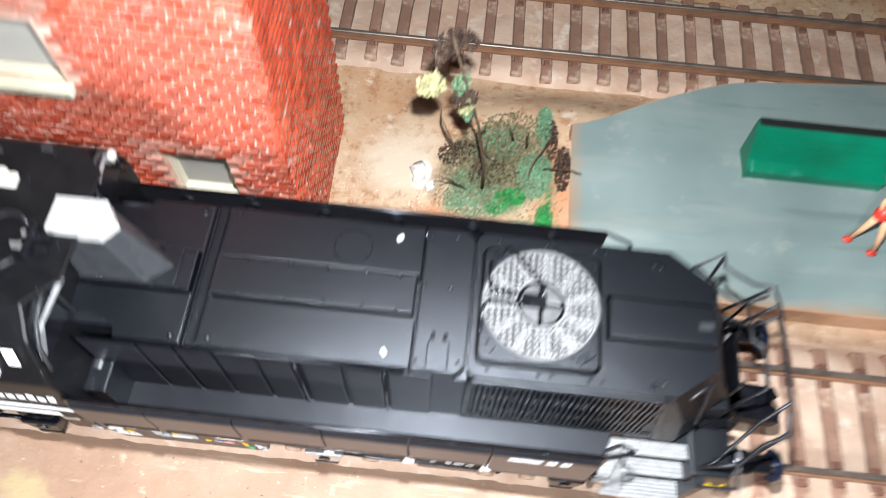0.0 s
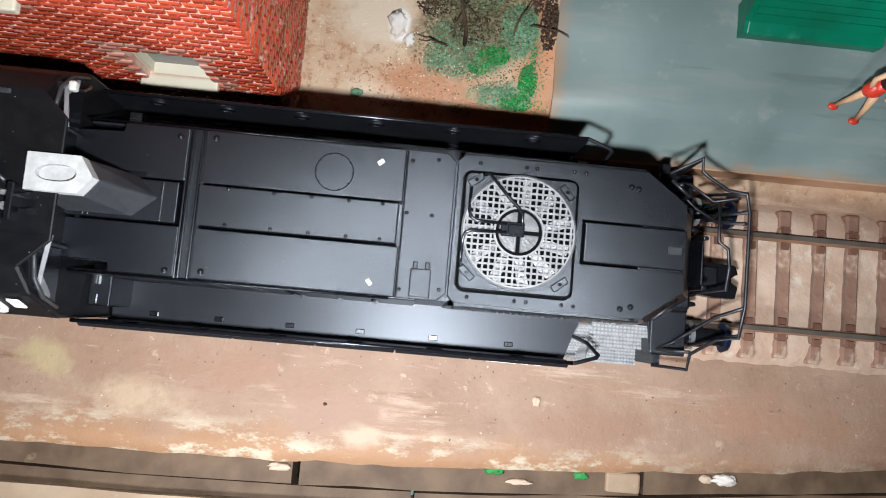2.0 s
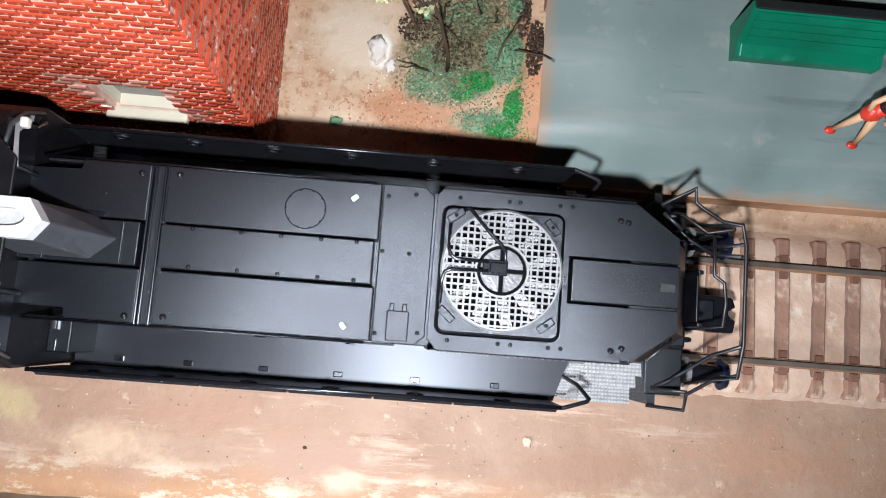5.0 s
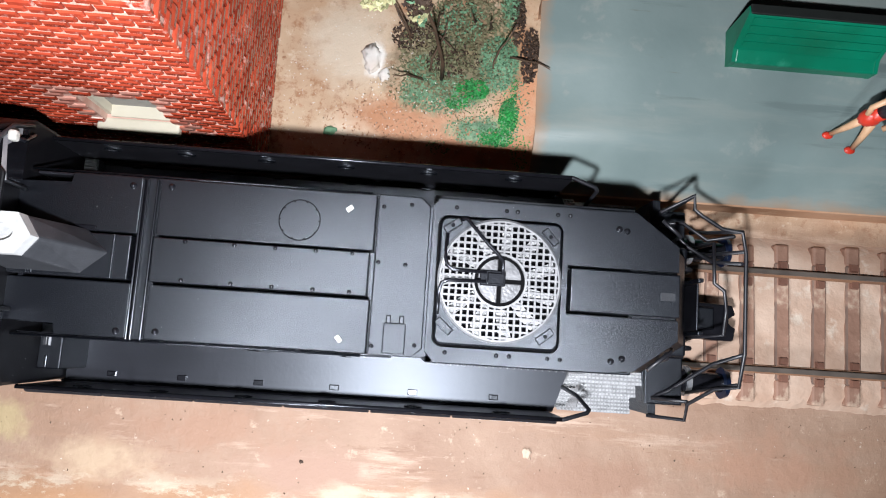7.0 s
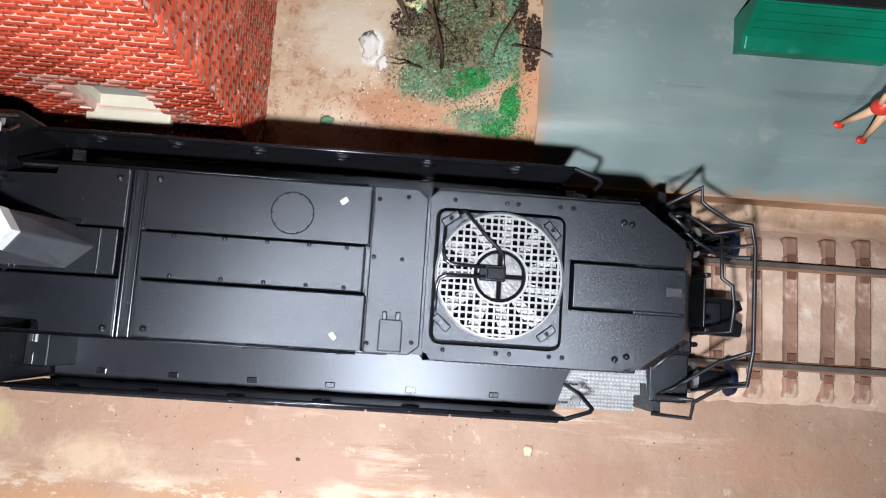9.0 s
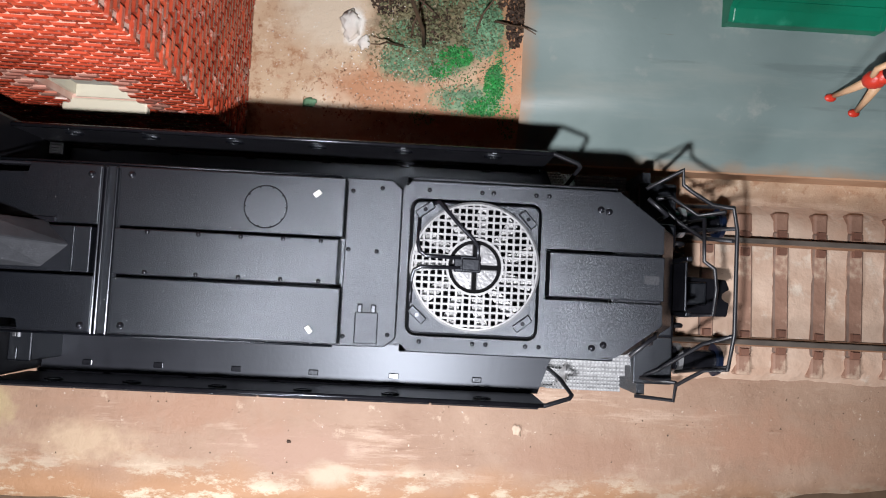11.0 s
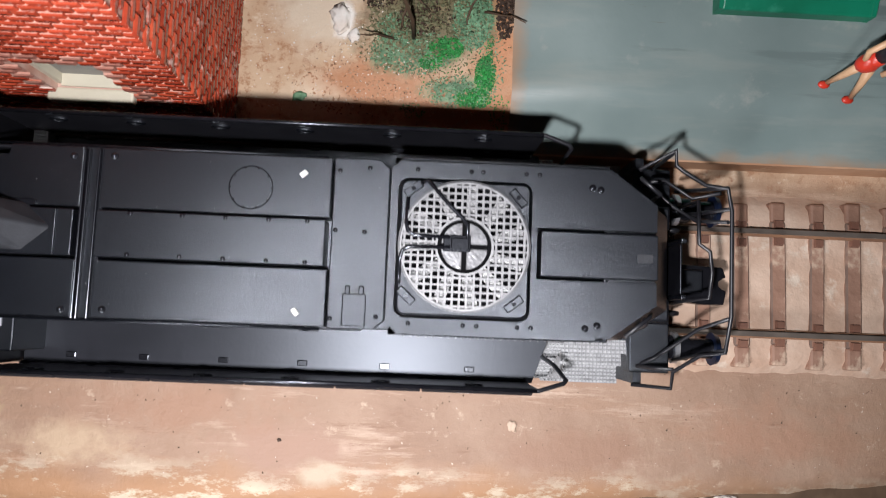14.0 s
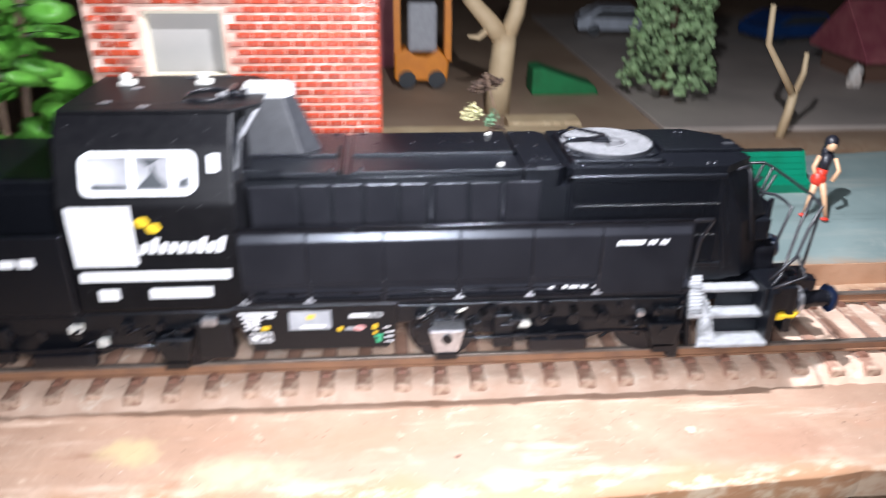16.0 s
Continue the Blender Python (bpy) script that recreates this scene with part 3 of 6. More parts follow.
def platform():
    def back(x):
        return 5.25 + 0.95 * smoothstep(0.7, 4.5, x) + 0.10 * (x - 0.8)

    xs = [0.86 + 0.28 * k for k in range(72)]
    bm = bmesh.new()
    rows = []
    for x in xs:
        y0, y1 = 2.0 + 0.004 * x, min(back(x), 8.3)
        rows.append([bm.verts.new((x * C, y * C, (platform_z(x, y) + 0.03) * C)) for y in (y0 + (y1 - y0) * k / 24 for k in range(25))])
    for a, b in zip(rows, rows[1:]):
        for k in range(24):
            bm.faces.new((a[k], b[k], b[k + 1], a[k + 1])).smooth = True
    fronts, backs = [r[0].co / C for r in rows], [r[-1].co / C for r in rows]
    top = part("platform", bm, GREY)
    tagged(top, "grey-green painted station platform, brushed and scuffed", "platform", kind="structure")
    bm = bmesh.new()
    path = fronts
    for a, b in zip(path, path[1:]):
        quad_box(bm, [(a.x, a.y - 0.03, -0.1), (b.x, b.y - 0.03, -0.1), (b.x, b.y + 0.2, -0.1), (a.x, a.y + 0.2, -0.1), (a.x, a.y - 0.03, a.z - 0.005), (b.x, b.y - 0.03, b.z - 0.005), (b.x, b.y + 0.2, b.z - 0.005), (a.x, a.y + 0.2, a.z - 0.005)])
    tagged(part("platform_edge", bm, KERB, top, "bare brown board edge"), "bare brown board edge")
    bm = bmesh.new()
    path = backs
    for a, b in zip(path, path[1:]):
        quad_box(bm, [(a.x, a.y - 0.2, -0.1), (b.x, b.y - 0.2, -0.1), (b.x, b.y + 0.02, -0.1), (a.x, a.y + 0.02, -0.1), (a.x, a.y - 0.2, a.z - 0.01), (b.x, b.y - 0.2, b.z - 0.01), (b.x, b.y + 0.02, b.z - 0.01), (a.x, a.y + 0.02, a.z - 0.01)])
    part("platform_back_edge", bm, KERB, top, "bare brown board edge")
    return top


platform()
tagged(boxed("floor", DARKWOOD, None, -160, 160, -160, 62, -77, -75), "dark wooden floor far below the layout", "floor", kind="structure")
boxed("wall_back", DARKWOOD, None, -75, 75, 60, 62, -3, 45)
tagged(bpy.data.objects["wall_back"], "dark brown wooden wall behind the layout", "wall", kind="structure")
tagged(boxed("pavement", BACKROAD, None, 6.5, 40, 13.6, 40, -0.05, 0.16, bevel=0.04), "grey painted square behind the second track", "pavement", kind="structure")


# ---- tracks ----
def rail_profile(bm, y, z0, x0, x1):
    for a, b, c, d in ((0.075, 0.0, 0.03, 0), (0.025, 0.03, 0.15, 0)):
        box(bm, x0, x1, y - a, y + a, z0 + b, z0 + c)


def track(name, y, x0, x1, z, label, bury=0.0):
    t = thing(name, label, "track", "railway tracks", at=(0, y, z))
    for s in (-1, 1):
        bm = bmesh.new()
        rail_profile(bm, s * 0.87, 0.27, x0, x1)
        r = part("rail", bm, RUST, t, "rusty brown rail with a worn head")
        bm = bmesh.new()
        box(bm, x0, x1, s * 0.87 - 0.045, s * 0.87 + 0.045, 0.42, 0.48)
        part("rail_head", bevelled(bm, 0.012, 1), RAILTOP, r)
    bm = bmesh.new()
    n, m = int((x1 - x0) / 0.16), 20
    grid = [[bm.verts.new((x0 * C + k * 0.16 * C, (-1.58 + 3.16 * j / m) * C, (0.19 + bury + 0.055 * noise.noise(Vector((k * 0.5, j * 0.6, y))) + 0.02 * noise.noise(Vector((k * 1.7, j * 1.9, y))) - (0.26 if j in (0, m) else 0.10 if j in (1, m - 1) else 0)) * C)) for j in range(m + 1)] for k in range(n + 1)]
    for a, b in zip(grid, grid[1:]):
        for j in range(m):
            bm.faces.new((a[j], b[j], b[j + 1], a[j + 1])).smooth = True
    part("ballast", bm, BALLAST, t, "cream plaster filling between the sleepers")
    # one sleeper mesh with its four rail chairs, shared by all
    bm = bmesh.new()
    box(bm, -0.135, 0.135, -1.06, 1.06, 0, 0.235)
    bevelled(bm, 0.03, 2)
    wood = len(bm.faces)
    ends = bmesh.new()
    for s in (-1, 1):
        a, b = (1.05, 1.40) if s > 0 else (-1.42, -1.05)
        quad_box(ends, [(-0.16, a, 0), (0.16, a, 0), (0.16, b, 0), (-0.16, b, 0), (-0.13, a, 0.238), (0.13, a, 0.238), (0.13, b, 0.238), (-0.13, b, 0.238)])
    bevelled(ends, 0.045, 2)
    tmp = bpy.data.meshes.new("sleeper_end")
    ends.to_mesh(tmp)
    ends.free()
    bm.from_mesh(tmp)
    bpy.data.meshes.remove(tmp)
    tips = len(bm.faces)
    for s in (-1, 1):
        for d in (-0.15, 0.15):
            y0, y1 = s * 0.87 + d - 0.085, s * 0.87 + d + 0.085
            quad_box(bm, [(-0.085, y0, 0.2), (0.085, y0, 0.2), (0.085, y1, 0.2), (-0.085, y1, 0.2), (-0.06, y0 + 0.03, 0.30), (0.06, y0 + 0.03, 0.30), (0.06, y1 - 0.03, 0.30), (-0.06, y1 - 0.03, 0.30)])
    for k, f in enumerate(bm.faces):
        f.material_index = 0 if k < wood else 2 if k < tips else 1
    me = bpy.data.meshes.new("sleeper")
    bmesh.ops.recalc_face_normals(bm, faces=bm.faces)
    bm.to_mesh(me)
    bm.free()
    me.materials.append(TIE)
    me.materials.append(CHAIR)
    me.materials.append(TIEEND)
    rng = random.Random(int(y * 10) + 5)
    k0, k1 = math.ceil((x0 - 5.685) / 0.66), math.floor((x1 - 5.685) / 0.66)
    for k in range(k0, k1 + 1):
        ob = new("sleeper", me)
        ob.parent = t
        ob.location = ((5.685 + 0.66 * k + rng.uniform(-0.012, 0.012)) * C, rng.uniform(-0.03, 0.03) * C, rng.uniform(-0.01, 0.01) * C)
        ob.rotation_euler = (rng.uniform(-0.012, 0.012), 0, rng.uniform(-0.015, 0.015))
        ob.scale = (rng.uniform(0.92, 1.08), rng.uniform(0.97, 1.03), 1)
    return t


track("railway_track", 0.0, -24, 24, 0.0, "model railway track on brown sleepers under the locomotive")
track("railway_track", 8.62, -20, 26, -0.02, "model railway track on brown sleepers behind the platform", bury=-0.01)


# ---- things: the black diesel locomotive ----
loco = thing("diesel_locomotive", "black model diesel locomotive standing on the track", "locomotive")


def bars(parent, plane, items, material, name="marking"):
    """Flat printed bars (x0, x1, z0, z1) on the side at y = plane."""
    for x0, x1, z0, z1 in items:
        s = 1 if plane > 0 else -1
        boxed(name, material, parent, x0, x1, min(plane, plane + s * 0.008), max(plane, plane + s * 0.008), z0, z1)


def strokes(parent, plane, x0, x1, z0, z1, n, gaps=(), tall=()):
    """Slanted white strokes that stand for a line of lettering: each a leaning block."""
    step = (x1 - x0) / n
    h, lean = z1 - z0, 0.30 * (z1 - z0)
    s = 1 if plane > 0 else -1
    for k in range(n):
        if k in gaps:
            continue
        x, w, top = x0 + k * step, step * 0.70, z1 + (0.45 * h if k in tall else 0)
        bm = bmesh.new()
        prism_y(bm, [(x, z0), (x + w, z0), (x + w + lean * (top - z0) / h, top), (x + lean * (top - z0) / h, top)], min(plane, plane + s * 0.008), max(plane, plane + s * 0.008))
        part("marking", bm, WHITE, parent)


def hood():
    # body with chamfered front corners and a nose that slopes forward
    bm = bmesh.new()
    lo = [(-5.95, -0.87), (-5.37, -0.87), (-5.37, -1.04), (2.05, -1.04), (2.62, -0.66), (2.62, 0.66), (2.05, 1.04), (-5.37, 1.04), (-5.37, 0.87), (-5.95, 0.87)]
    hi = [(-5.95, -0.87), (-5.37, -0.87), (-5.37, -1.0), (1.74, -1.0), (2.30, -0.60), (2.30, 0.60), (1.74, 1.0), (-5.37, 1.0), (-5.37, 0.87), (-5.95, 0.87)]
    prism(bm, lo, 1.95, 3.72, hi)
    for x in (-5.9, 1.74):
        box(bm, x, x + 0.06, -0.85, 0.85, 3.7, 3.95)
    h = part("front_hood", bm, BLACK, loco, "satin black engine hood")
    # roof sheets with open joints between them, the long ones in three strips
    sheets = []
    for x0, x1 in ((-5.90, -4.51), (-4.29, -1.595)):
        sheets += [[(x0, -1.0), (x1, -1.0), (x1, -0.33), (x0, -0.33)], [(x0, -0.295), (x1 - 0.04, -0.295), (x1 - 0.04, 0.25), (x0, 0.25)], [(x0, 0.285), (x1, 0.285), (x1, 1.0), (x0, 1.0)]]
    # the rear sheets reach under the cab and leave a notch at each corner
    for k, side in ((0, -1), (2, 1)):
        y0 = -0.33 if side < 0 else 0.285
        notched = [(-6.06, y0), (-4.51, y0), (-4.51, side * 1.0), (-5.36, side * 1.0), (-5.36, side * 0.86), (-6.06, side * 0.86)]
        sheets[k] = notched if side > 0 else notched[::-1]
    sheets[1] = [(-6.06 if x < -5 else x, y) for x, y in sheets[1]]
    sheets += [[(-1.57, -1.01), (-1.03, -1.01), (-0.905, -0.90), (-0.905, 0.90), (-1.03, 1.01), (-1.57, 1.01)],
               [(0.91, -0.305), (2.31, -0.305), (2.31, 0.235), (0.91, 0.235)]]
    for k, o in enumerate(sheets):
        bm = bmesh.new()
        prism(bm, o, 3.70, 4.02 + (0.055 if k in (1, 4, 7) else 0.0))
        part("roof_sheet", bevelled(bm, 0.014, 2), BLACK, h)
    # the front sheet has a square opening for the fan
    outline = [(-0.87, -0.92), (-0.79, -1.01), (1.75, -1.01), (2.31, -0.60), (2.31, -0.345), (0.87, -0.345), (0.87, 0.275), (2.31, 0.275), (2.31, 0.60), (1.75, 1.01), (-0.79, 1.01), (-0.87, 0.92)]
    hole = rounded_rect(0.0, -0.025, 1.60, 1.66, 0.13, 5)
    bm = bmesh.new()
    loops = [[[bm.verts.new((x * C, y * C, z * C)) for x, y in pts] for pts in (outline, hole)] for z in (3.72, 4.02)]
    for lo, hi in zip(*loops):
        for i in range(len(lo)):
            bm.faces.new((lo[i], lo[(i + 1) % len(lo)], hi[(i + 1) % len(lo)], hi[i]))
    edges = [bm.edges.get((v[i], v[(i + 1) % len(v)])) for v in loops[1] for i in range(len(v))]
    bmesh.ops.triangle_fill(bm, use_beauty=True, edges=edges)
    part("roof_sheet", bm, BLACK, h)
    boxed("roof_channel", BLACK, h, -4.50, -4.26, -1.0, 1.0, 3.70, 3.985)
    # double ribs across the roof
    for x in (-4.49, -4.44, -4.32):
        bm = bmesh.new()
        box(bm, x - 0.014, x + 0.014, -1.02, 0.98, 3.98, 4.05)
        part("roof_rib", bevelled(bm, 0.012), GLOSS, h)
    for x in (-4.75, -5.685, -5.75):
        boxed("roof_rib", BLACK, h, x - 0.015, x + 0.015, -0.29, 0.245, 4.06, 4.10, bevel=0.01)
    # round hatch
    bm = bmesh.new()
    disc(bm, (-2.54, 0.60, 4.01), 0.238, 0.015, sides=48)
    hatch = part("round_hatch", bm, BLACK, h)
    bm = bmesh.new()
    ring(bm, (-2.54, 0.60), 0.262, 0.250, 4.01, 4.028, 48)
    part("hatch_ring", bm, GLOSS, hatch)
    bm = bmesh.new()
    for k in range(10):
        a = k * math.tau / 10
        ball(bm, (-2.54 + 0.245 * math.cos(a), 0.60 + 0.245 * math.sin(a), 4.024), 0.014, level=1)
    part("hatch_bolt", bm, GLOSS, h)
    # small hinged flap on the cross sheet
    bm = bmesh.new()
    box(bm, -1.40, -1.12, -0.98, -0.60, 4.01, 4.04)
    part("flap", bevelled(bm, 0.02), BLACK, h)
    # shadow of the flap's joint, laid on as a thin dark grey strip
    boxed("flap_shadow_gap", DARKGREY, h, -1.42, -1.10, -0.60, -0.575, 4.015, 4.03)
    for x in (-1.34, -1.18):
        boxed("hinge", GLOSS, h, x - 0.03, x + 0.03, -0.61, -0.51, 4.03, 4.08, bevel=0.012)
    # bolts
    bm = bmesh.new()
    spots = [(-0.58, 0.91), (0.06, 0.91), (0.20, 0.91), (0.72, 0.91), (0.88, 0.91), (-0.62, -0.92), (0.02, -0.92), (0.18, -0.92), (0.66, -0.92), (0.82, -0.92), (-1.5, 0.85), (-1.52, 0.14), (-1.18, 0.13), (-1.53, -0.9), (-1.0, -0.86), (-1.15, 0.9)]
    spots += [(x, y) for x in (-3.9, -3.3, -2.8, -2.3, -1.85) for y in (-0.26, 0.22)]
    for x, y in spots:
        ball(bm, (x, y, 4.075 if -0.3 < y < 0.25 and x < -1.7 else 4.025), 0.030, (1, 1, 0.8), 2)
    part("roof_bolt", bm, GLOSS, h, smooth=True)
    for x, y in ((1.52, 0.78), (1.62, 0.76), (1.46, -0.90), (1.60, -0.86), (-4.15, 0.90), (-4.62, 0.88), (-4.15, -0.90), (-4.62, -0.92)):
        bm = bmesh.new()
        disc(bm, (x, y, 4.01), 0.045, 0.03, sides=12, top=0.04)
        ball(bm, (x, y, 4.04), 0.03, (1, 1, 0.9), 2)
        part("filler_cap", bm, GLOSS, h, smooth=True)
    # two pale stubs and the small plate at the front
    for x, y, a in ((-1.925, 0.79, 40), (-1.935, -0.84, -50)):
        bm = bmesh.new()
        box(bm, -0.047, 0.047, -0.03, 0.03, 0, 0.06)
        bevelled(bm, 0.012, 2)
        bmesh.ops.rotate(bm, cent=(0, 0, 0), matrix=Matrix.Rotation(radians(a), 3, "Z"), verts=bm.verts)
        bmesh.ops.translate(bm, vec=Vector((x, y, 4.01)) * C, verts=bm.verts)
        part("lifting_stub", bm, WARMWHITE, h, "pale unpainted stub")
    boxed("maker_plate", CHARCOAL, h, 2.06, 2.24, -0.10, 0.0, 4.07, 4.09)
    # doors on both sides, and the louvred radiator ahead of them
    for s in (-1, 1):
        for x0, x1 in ((-5.90, -5.15), (-5.10, -4.66), (-4.60, -4.16), (-4.10, -3.60), (-3.55, -3.13), (-2.99, -2.48), (-2.42, -1.95), (-1.86, -1.30)):
            bm = bmesh.new()
            quad_box(bm, [(x0, s * 1.03, 2.12), (x1, s * 1.03, 2.12), (x1, s * 1.065, 2.12), (x0, s * 1.065, 2.12), (x0, s * 0.99, 3.82), (x1, s * 0.99, 3.82), (x1, s * 1.03, 3.82), (x0, s * 1.03, 3.82)])
            part("side_door", bevelled(bm, 0.02), SIDE, h)
        for x in (-3.06, -1.905):
            bm = bmesh.new()
            tube(bm, [(x, s * 1.08, 2.2), (x, s * 1.04, 3.8)], 0.02)
            part("door_hinge", bm, GLOSS, h)
        bm = bmesh.new()
        for x0, x1, z0, z1 in ((-0.86, 1.76, 3.80, 3.90), (-0.86, 1.9, 2.20, 2.30), (-0.86, -0.76, 2.2, 3.9)):
            box(bm, x0, x1, s * 1.03 - 0.03, s * 1.03 + 0.05, z0, z1)
        quad_box(bm, [(1.94, s * 1.0, 2.2), (2.04, s * 1.0, 2.2), (2.04, s * 1.08, 2.2), (1.94, s * 1.08, 2.2), (1.60, s * 0.98, 3.9), (1.72, s * 0.98, 3.9), (1.72, s * 1.05, 3.9), (1.60, s * 1.05, 3.9)])
        part("radiator_frame", bevelled(bm, 0.015, 1), BLACK, h)
        for row, (z0, z1) in enumerate(((2.34, 2.80), (2.86, 3.36), (3.42, 3.78))):
            bm = bmesh.new()
            for k in range(34):
                x = -0.72 + k * 0.073
                quad_box(bm, [(x, s * 1.0, z0), (x + 0.03, s * 1.0, z0), (x + 0.05, s * 1.07, z0), (x + 0.02, s * 1.07, z0), (x, s * 0.98, z1), (x + 0.03, s * 0.98, z1), (x + 0.05, s * 1.05, z1), (x + 0.02, s * 1.05, z1)])
            part("radiator_louvres", bm, BLACK, h)
            if row == 2:
                continue
            # rows of grey dots standing in for the lit tops of the louvres
            bm = bmesh.new()
            for k in range(26):
                ball(bm, (-0.68 + k * 0.094, s * 1.075, z1 + 0.03), 0.015, level=1)
            part("louvre_glints", bm, HUBGREY, h)
    # rain gutters below the roof edge
    for s in (-1, 1):
        bm = bmesh.new()
        tube(bm, [(-5.9, s * 1.03, 3.93), (-1.66, s * 1.03, 3.93)], 0.016)
        part("gutter", bm, BLACK, h)
    return h


hood()


def fan():
    # floor of the square opening, then the frame plate set into it with an open joint all round
    bm = bmesh.new()
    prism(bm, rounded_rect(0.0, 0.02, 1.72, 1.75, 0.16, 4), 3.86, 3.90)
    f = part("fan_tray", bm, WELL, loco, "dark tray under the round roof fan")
    # square plate with a round opening
    outer = rounded_rect(0.0, -0.025, 1.54, 1.59, 0.10, 4)
    inset = rounded_rect(0.0, -0.025, 1.50, 1.55, 0.08, 4)
    circle = [(0.745 * math.cos(k * math.tau / 56), 0.745 * math.sin(k * math.tau / 56)) for k in range(56)]
    bm = bmesh.new()
    rings = [[bm.verts.new((x * C, y * C, z * C)) for x, y in pts] for pts, z in ((circle, 3.91), (circle, 4.085), (inset, 4.085), (outer, 4.055), (outer, 3.9))]
    for lo, hi in ((rings[0], rings[1]), (rings[2], rings[3]), (rings[3], rings[4])):
        for i in range(len(lo)):
            bm.faces.new((lo[i], lo[(i + 1) % len(lo)], hi[(i + 1) % len(lo)], hi[i]))
    bmesh.ops.triangle_fill(bm, use_beauty=True, edges=[bm.edges.get((v[i], v[(i + 1) % len(v)])) for v in rings[1:3] for i in range(len(v))])
    part("fan_frame", bm, BLACK, f)
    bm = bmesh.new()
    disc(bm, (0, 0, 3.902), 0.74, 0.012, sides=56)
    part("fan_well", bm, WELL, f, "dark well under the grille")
    # curved blades under the grille
    for k in range(11):
        bm = bmesh.new()
        a0 = k * math.tau / 11 + 0.12
        prev = None
        for q in range(8):
            r = 0.30 + 0.43 * q / 7
            a = a0 + 0.10 * (q / 7) ** 1.4
            w = 0.30 - 0.11 * q / 7
            lo = bm.verts.new((r * math.cos(a) * C, r * math.sin(a) * C, 3.985 * C))
            hi = bm.verts.new((r * math.cos(a + w) * C, r * math.sin(a + w) * C, 4.055 * C))
            if prev:
                bm.faces.new((prev[0], lo, hi, prev[1])).smooth = True
            prev = (lo, hi)
        bmesh.ops.solidify(bm, geom=list(bm.faces), thickness=0.00006)
        part("fan_blade", bm, FANWHITE, f)
    # square mesh over the blades, open round the hub
    bm = bmesh.new()
    n, R, R1, w = 18, 0.745, 0.325, 0.0125
    for k in range(n):
        c = -R + 2 * R * (k + 0.5) / n
        half = math.sqrt(max(0.0, R * R - c * c))
        gap = math.sqrt(max(0.0, R1 * R1 - c * c))
        for a, b in (((-half, -gap), (gap, half)) if gap else ((-half, half),)):
            box(bm, a, b, c - w, c + w, 4.110, 4.132)
            box(bm, c - w, c + w, a, b, 4.108, 4.130)
    part("fan_grille", bm, MESHGREY, f, "silver-white square mesh grille")
    bm = bmesh.new()
    ring(bm, (0, 0), 0.778, 0.742, 4.02, 4.140, 64)
    part("fan_rim", bm, CHARCOAL, f)
    bm = bmesh.new()
    ring(bm, (0, 0), 0.755, 0.735, 4.110, 4.146, 64)
    part("fan_rim_wire", bm, MESHGREY, f)
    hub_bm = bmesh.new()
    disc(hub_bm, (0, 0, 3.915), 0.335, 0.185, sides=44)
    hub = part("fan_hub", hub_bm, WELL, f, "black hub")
    bm = bmesh.new()
    ring(bm, (0, 0), 0.345, 0.318, 4.070, 4.148, 44)
    part("hub_ring", bm, MESHGREY, hub)
    # hub cap in four quarters with slots between them
    for q in range(4):
        bm = bmesh.new()
        g, R2 = 0.026, 0.275
        a0 = math.asin(g / R2)
        pts = [(g, g)] + [(R2 * math.cos(a0 + (math.pi / 2 - 2 * a0) * k / 8), R2 * math.sin(a0 + (math.pi / 2 - 2 * a0) * k / 8)) for k in range(9)]
        prism(bm, pts, 4.090, 4.128)
        bevelled(bm, 0.012, 2)
        bmesh.ops.rotate(bm, cent=(0, 0, 0), matrix=Matrix.Rotation(radians(90 * q), 3, "Z"), verts=bm.verts)
        part("hub_quarter", bm, HUBGREY, hub)
    bm = bmesh.new()
    box(bm, -0.25, 0.07, -0.07, 0.125, 4.120, 4.170)
    box(bm, -0.16, 0.05, -0.05, 0.09, 4.160, 4.210)
    part("hub_block", bevelled(bm, 0.012, 1), GLOSS, f)
    # thin pipes from the hub to the corners
    for pts in ([(-0.52, 0.74, 4.09), (-0.45, 0.75, 4.160), (-0.17, 0.45, 4.170), (-0.03, 0.32, 4.170), (0.03, 0.24, 4.180), (0.03, 0.01, 4.180)],
                [(-0.68, 0.56, 4.09), (-0.69, 0.24, 4.140), (-0.66, 0.15, 4.150), (-0.59, 0.105, 4.150), (-0.17, 0.095, 4.160)],
                [(-0.75, -0.46, 4.09), (-0.745, -0.16, 4.140), (-0.72, -0.07, 4.150), (-0.64, -0.03, 4.150), (-0.17, -0.02, 4.160)]):
        bm = bmesh.new()
        tube(bm, pts, 0.024)
        part("pipe", bm, GLOSS, f)
    for x, y, a in ((-0.62, 0.66, 36), (0.62, 0.60, -48), (0.60, -0.65, 38), (-0.66, -0.60, -42)):
        bm = bmesh.new()
        box(bm, -0.12, 0.12, -0.05, 0.05, 0, 0.045)
        bevelled(bm, 0.012, 1)
        bmesh.ops.rotate(bm, cent=(0, 0, 0), matrix=Matrix.Rotation(radians(a), 3, "Z"), verts=bm.verts)
        bmesh.ops.translate(bm, vec=Vector((x, y, 4.08)) * C, verts=bm.verts)
        clamp = part("corner_clamp", bm, BLACK, f)
        bm = bmesh.new()
        disc(bm, (x, y, 4.120), 0.025, 0.02, sides=8)
        part("clamp_bolt", bm, GLOSS, clamp)


fan()


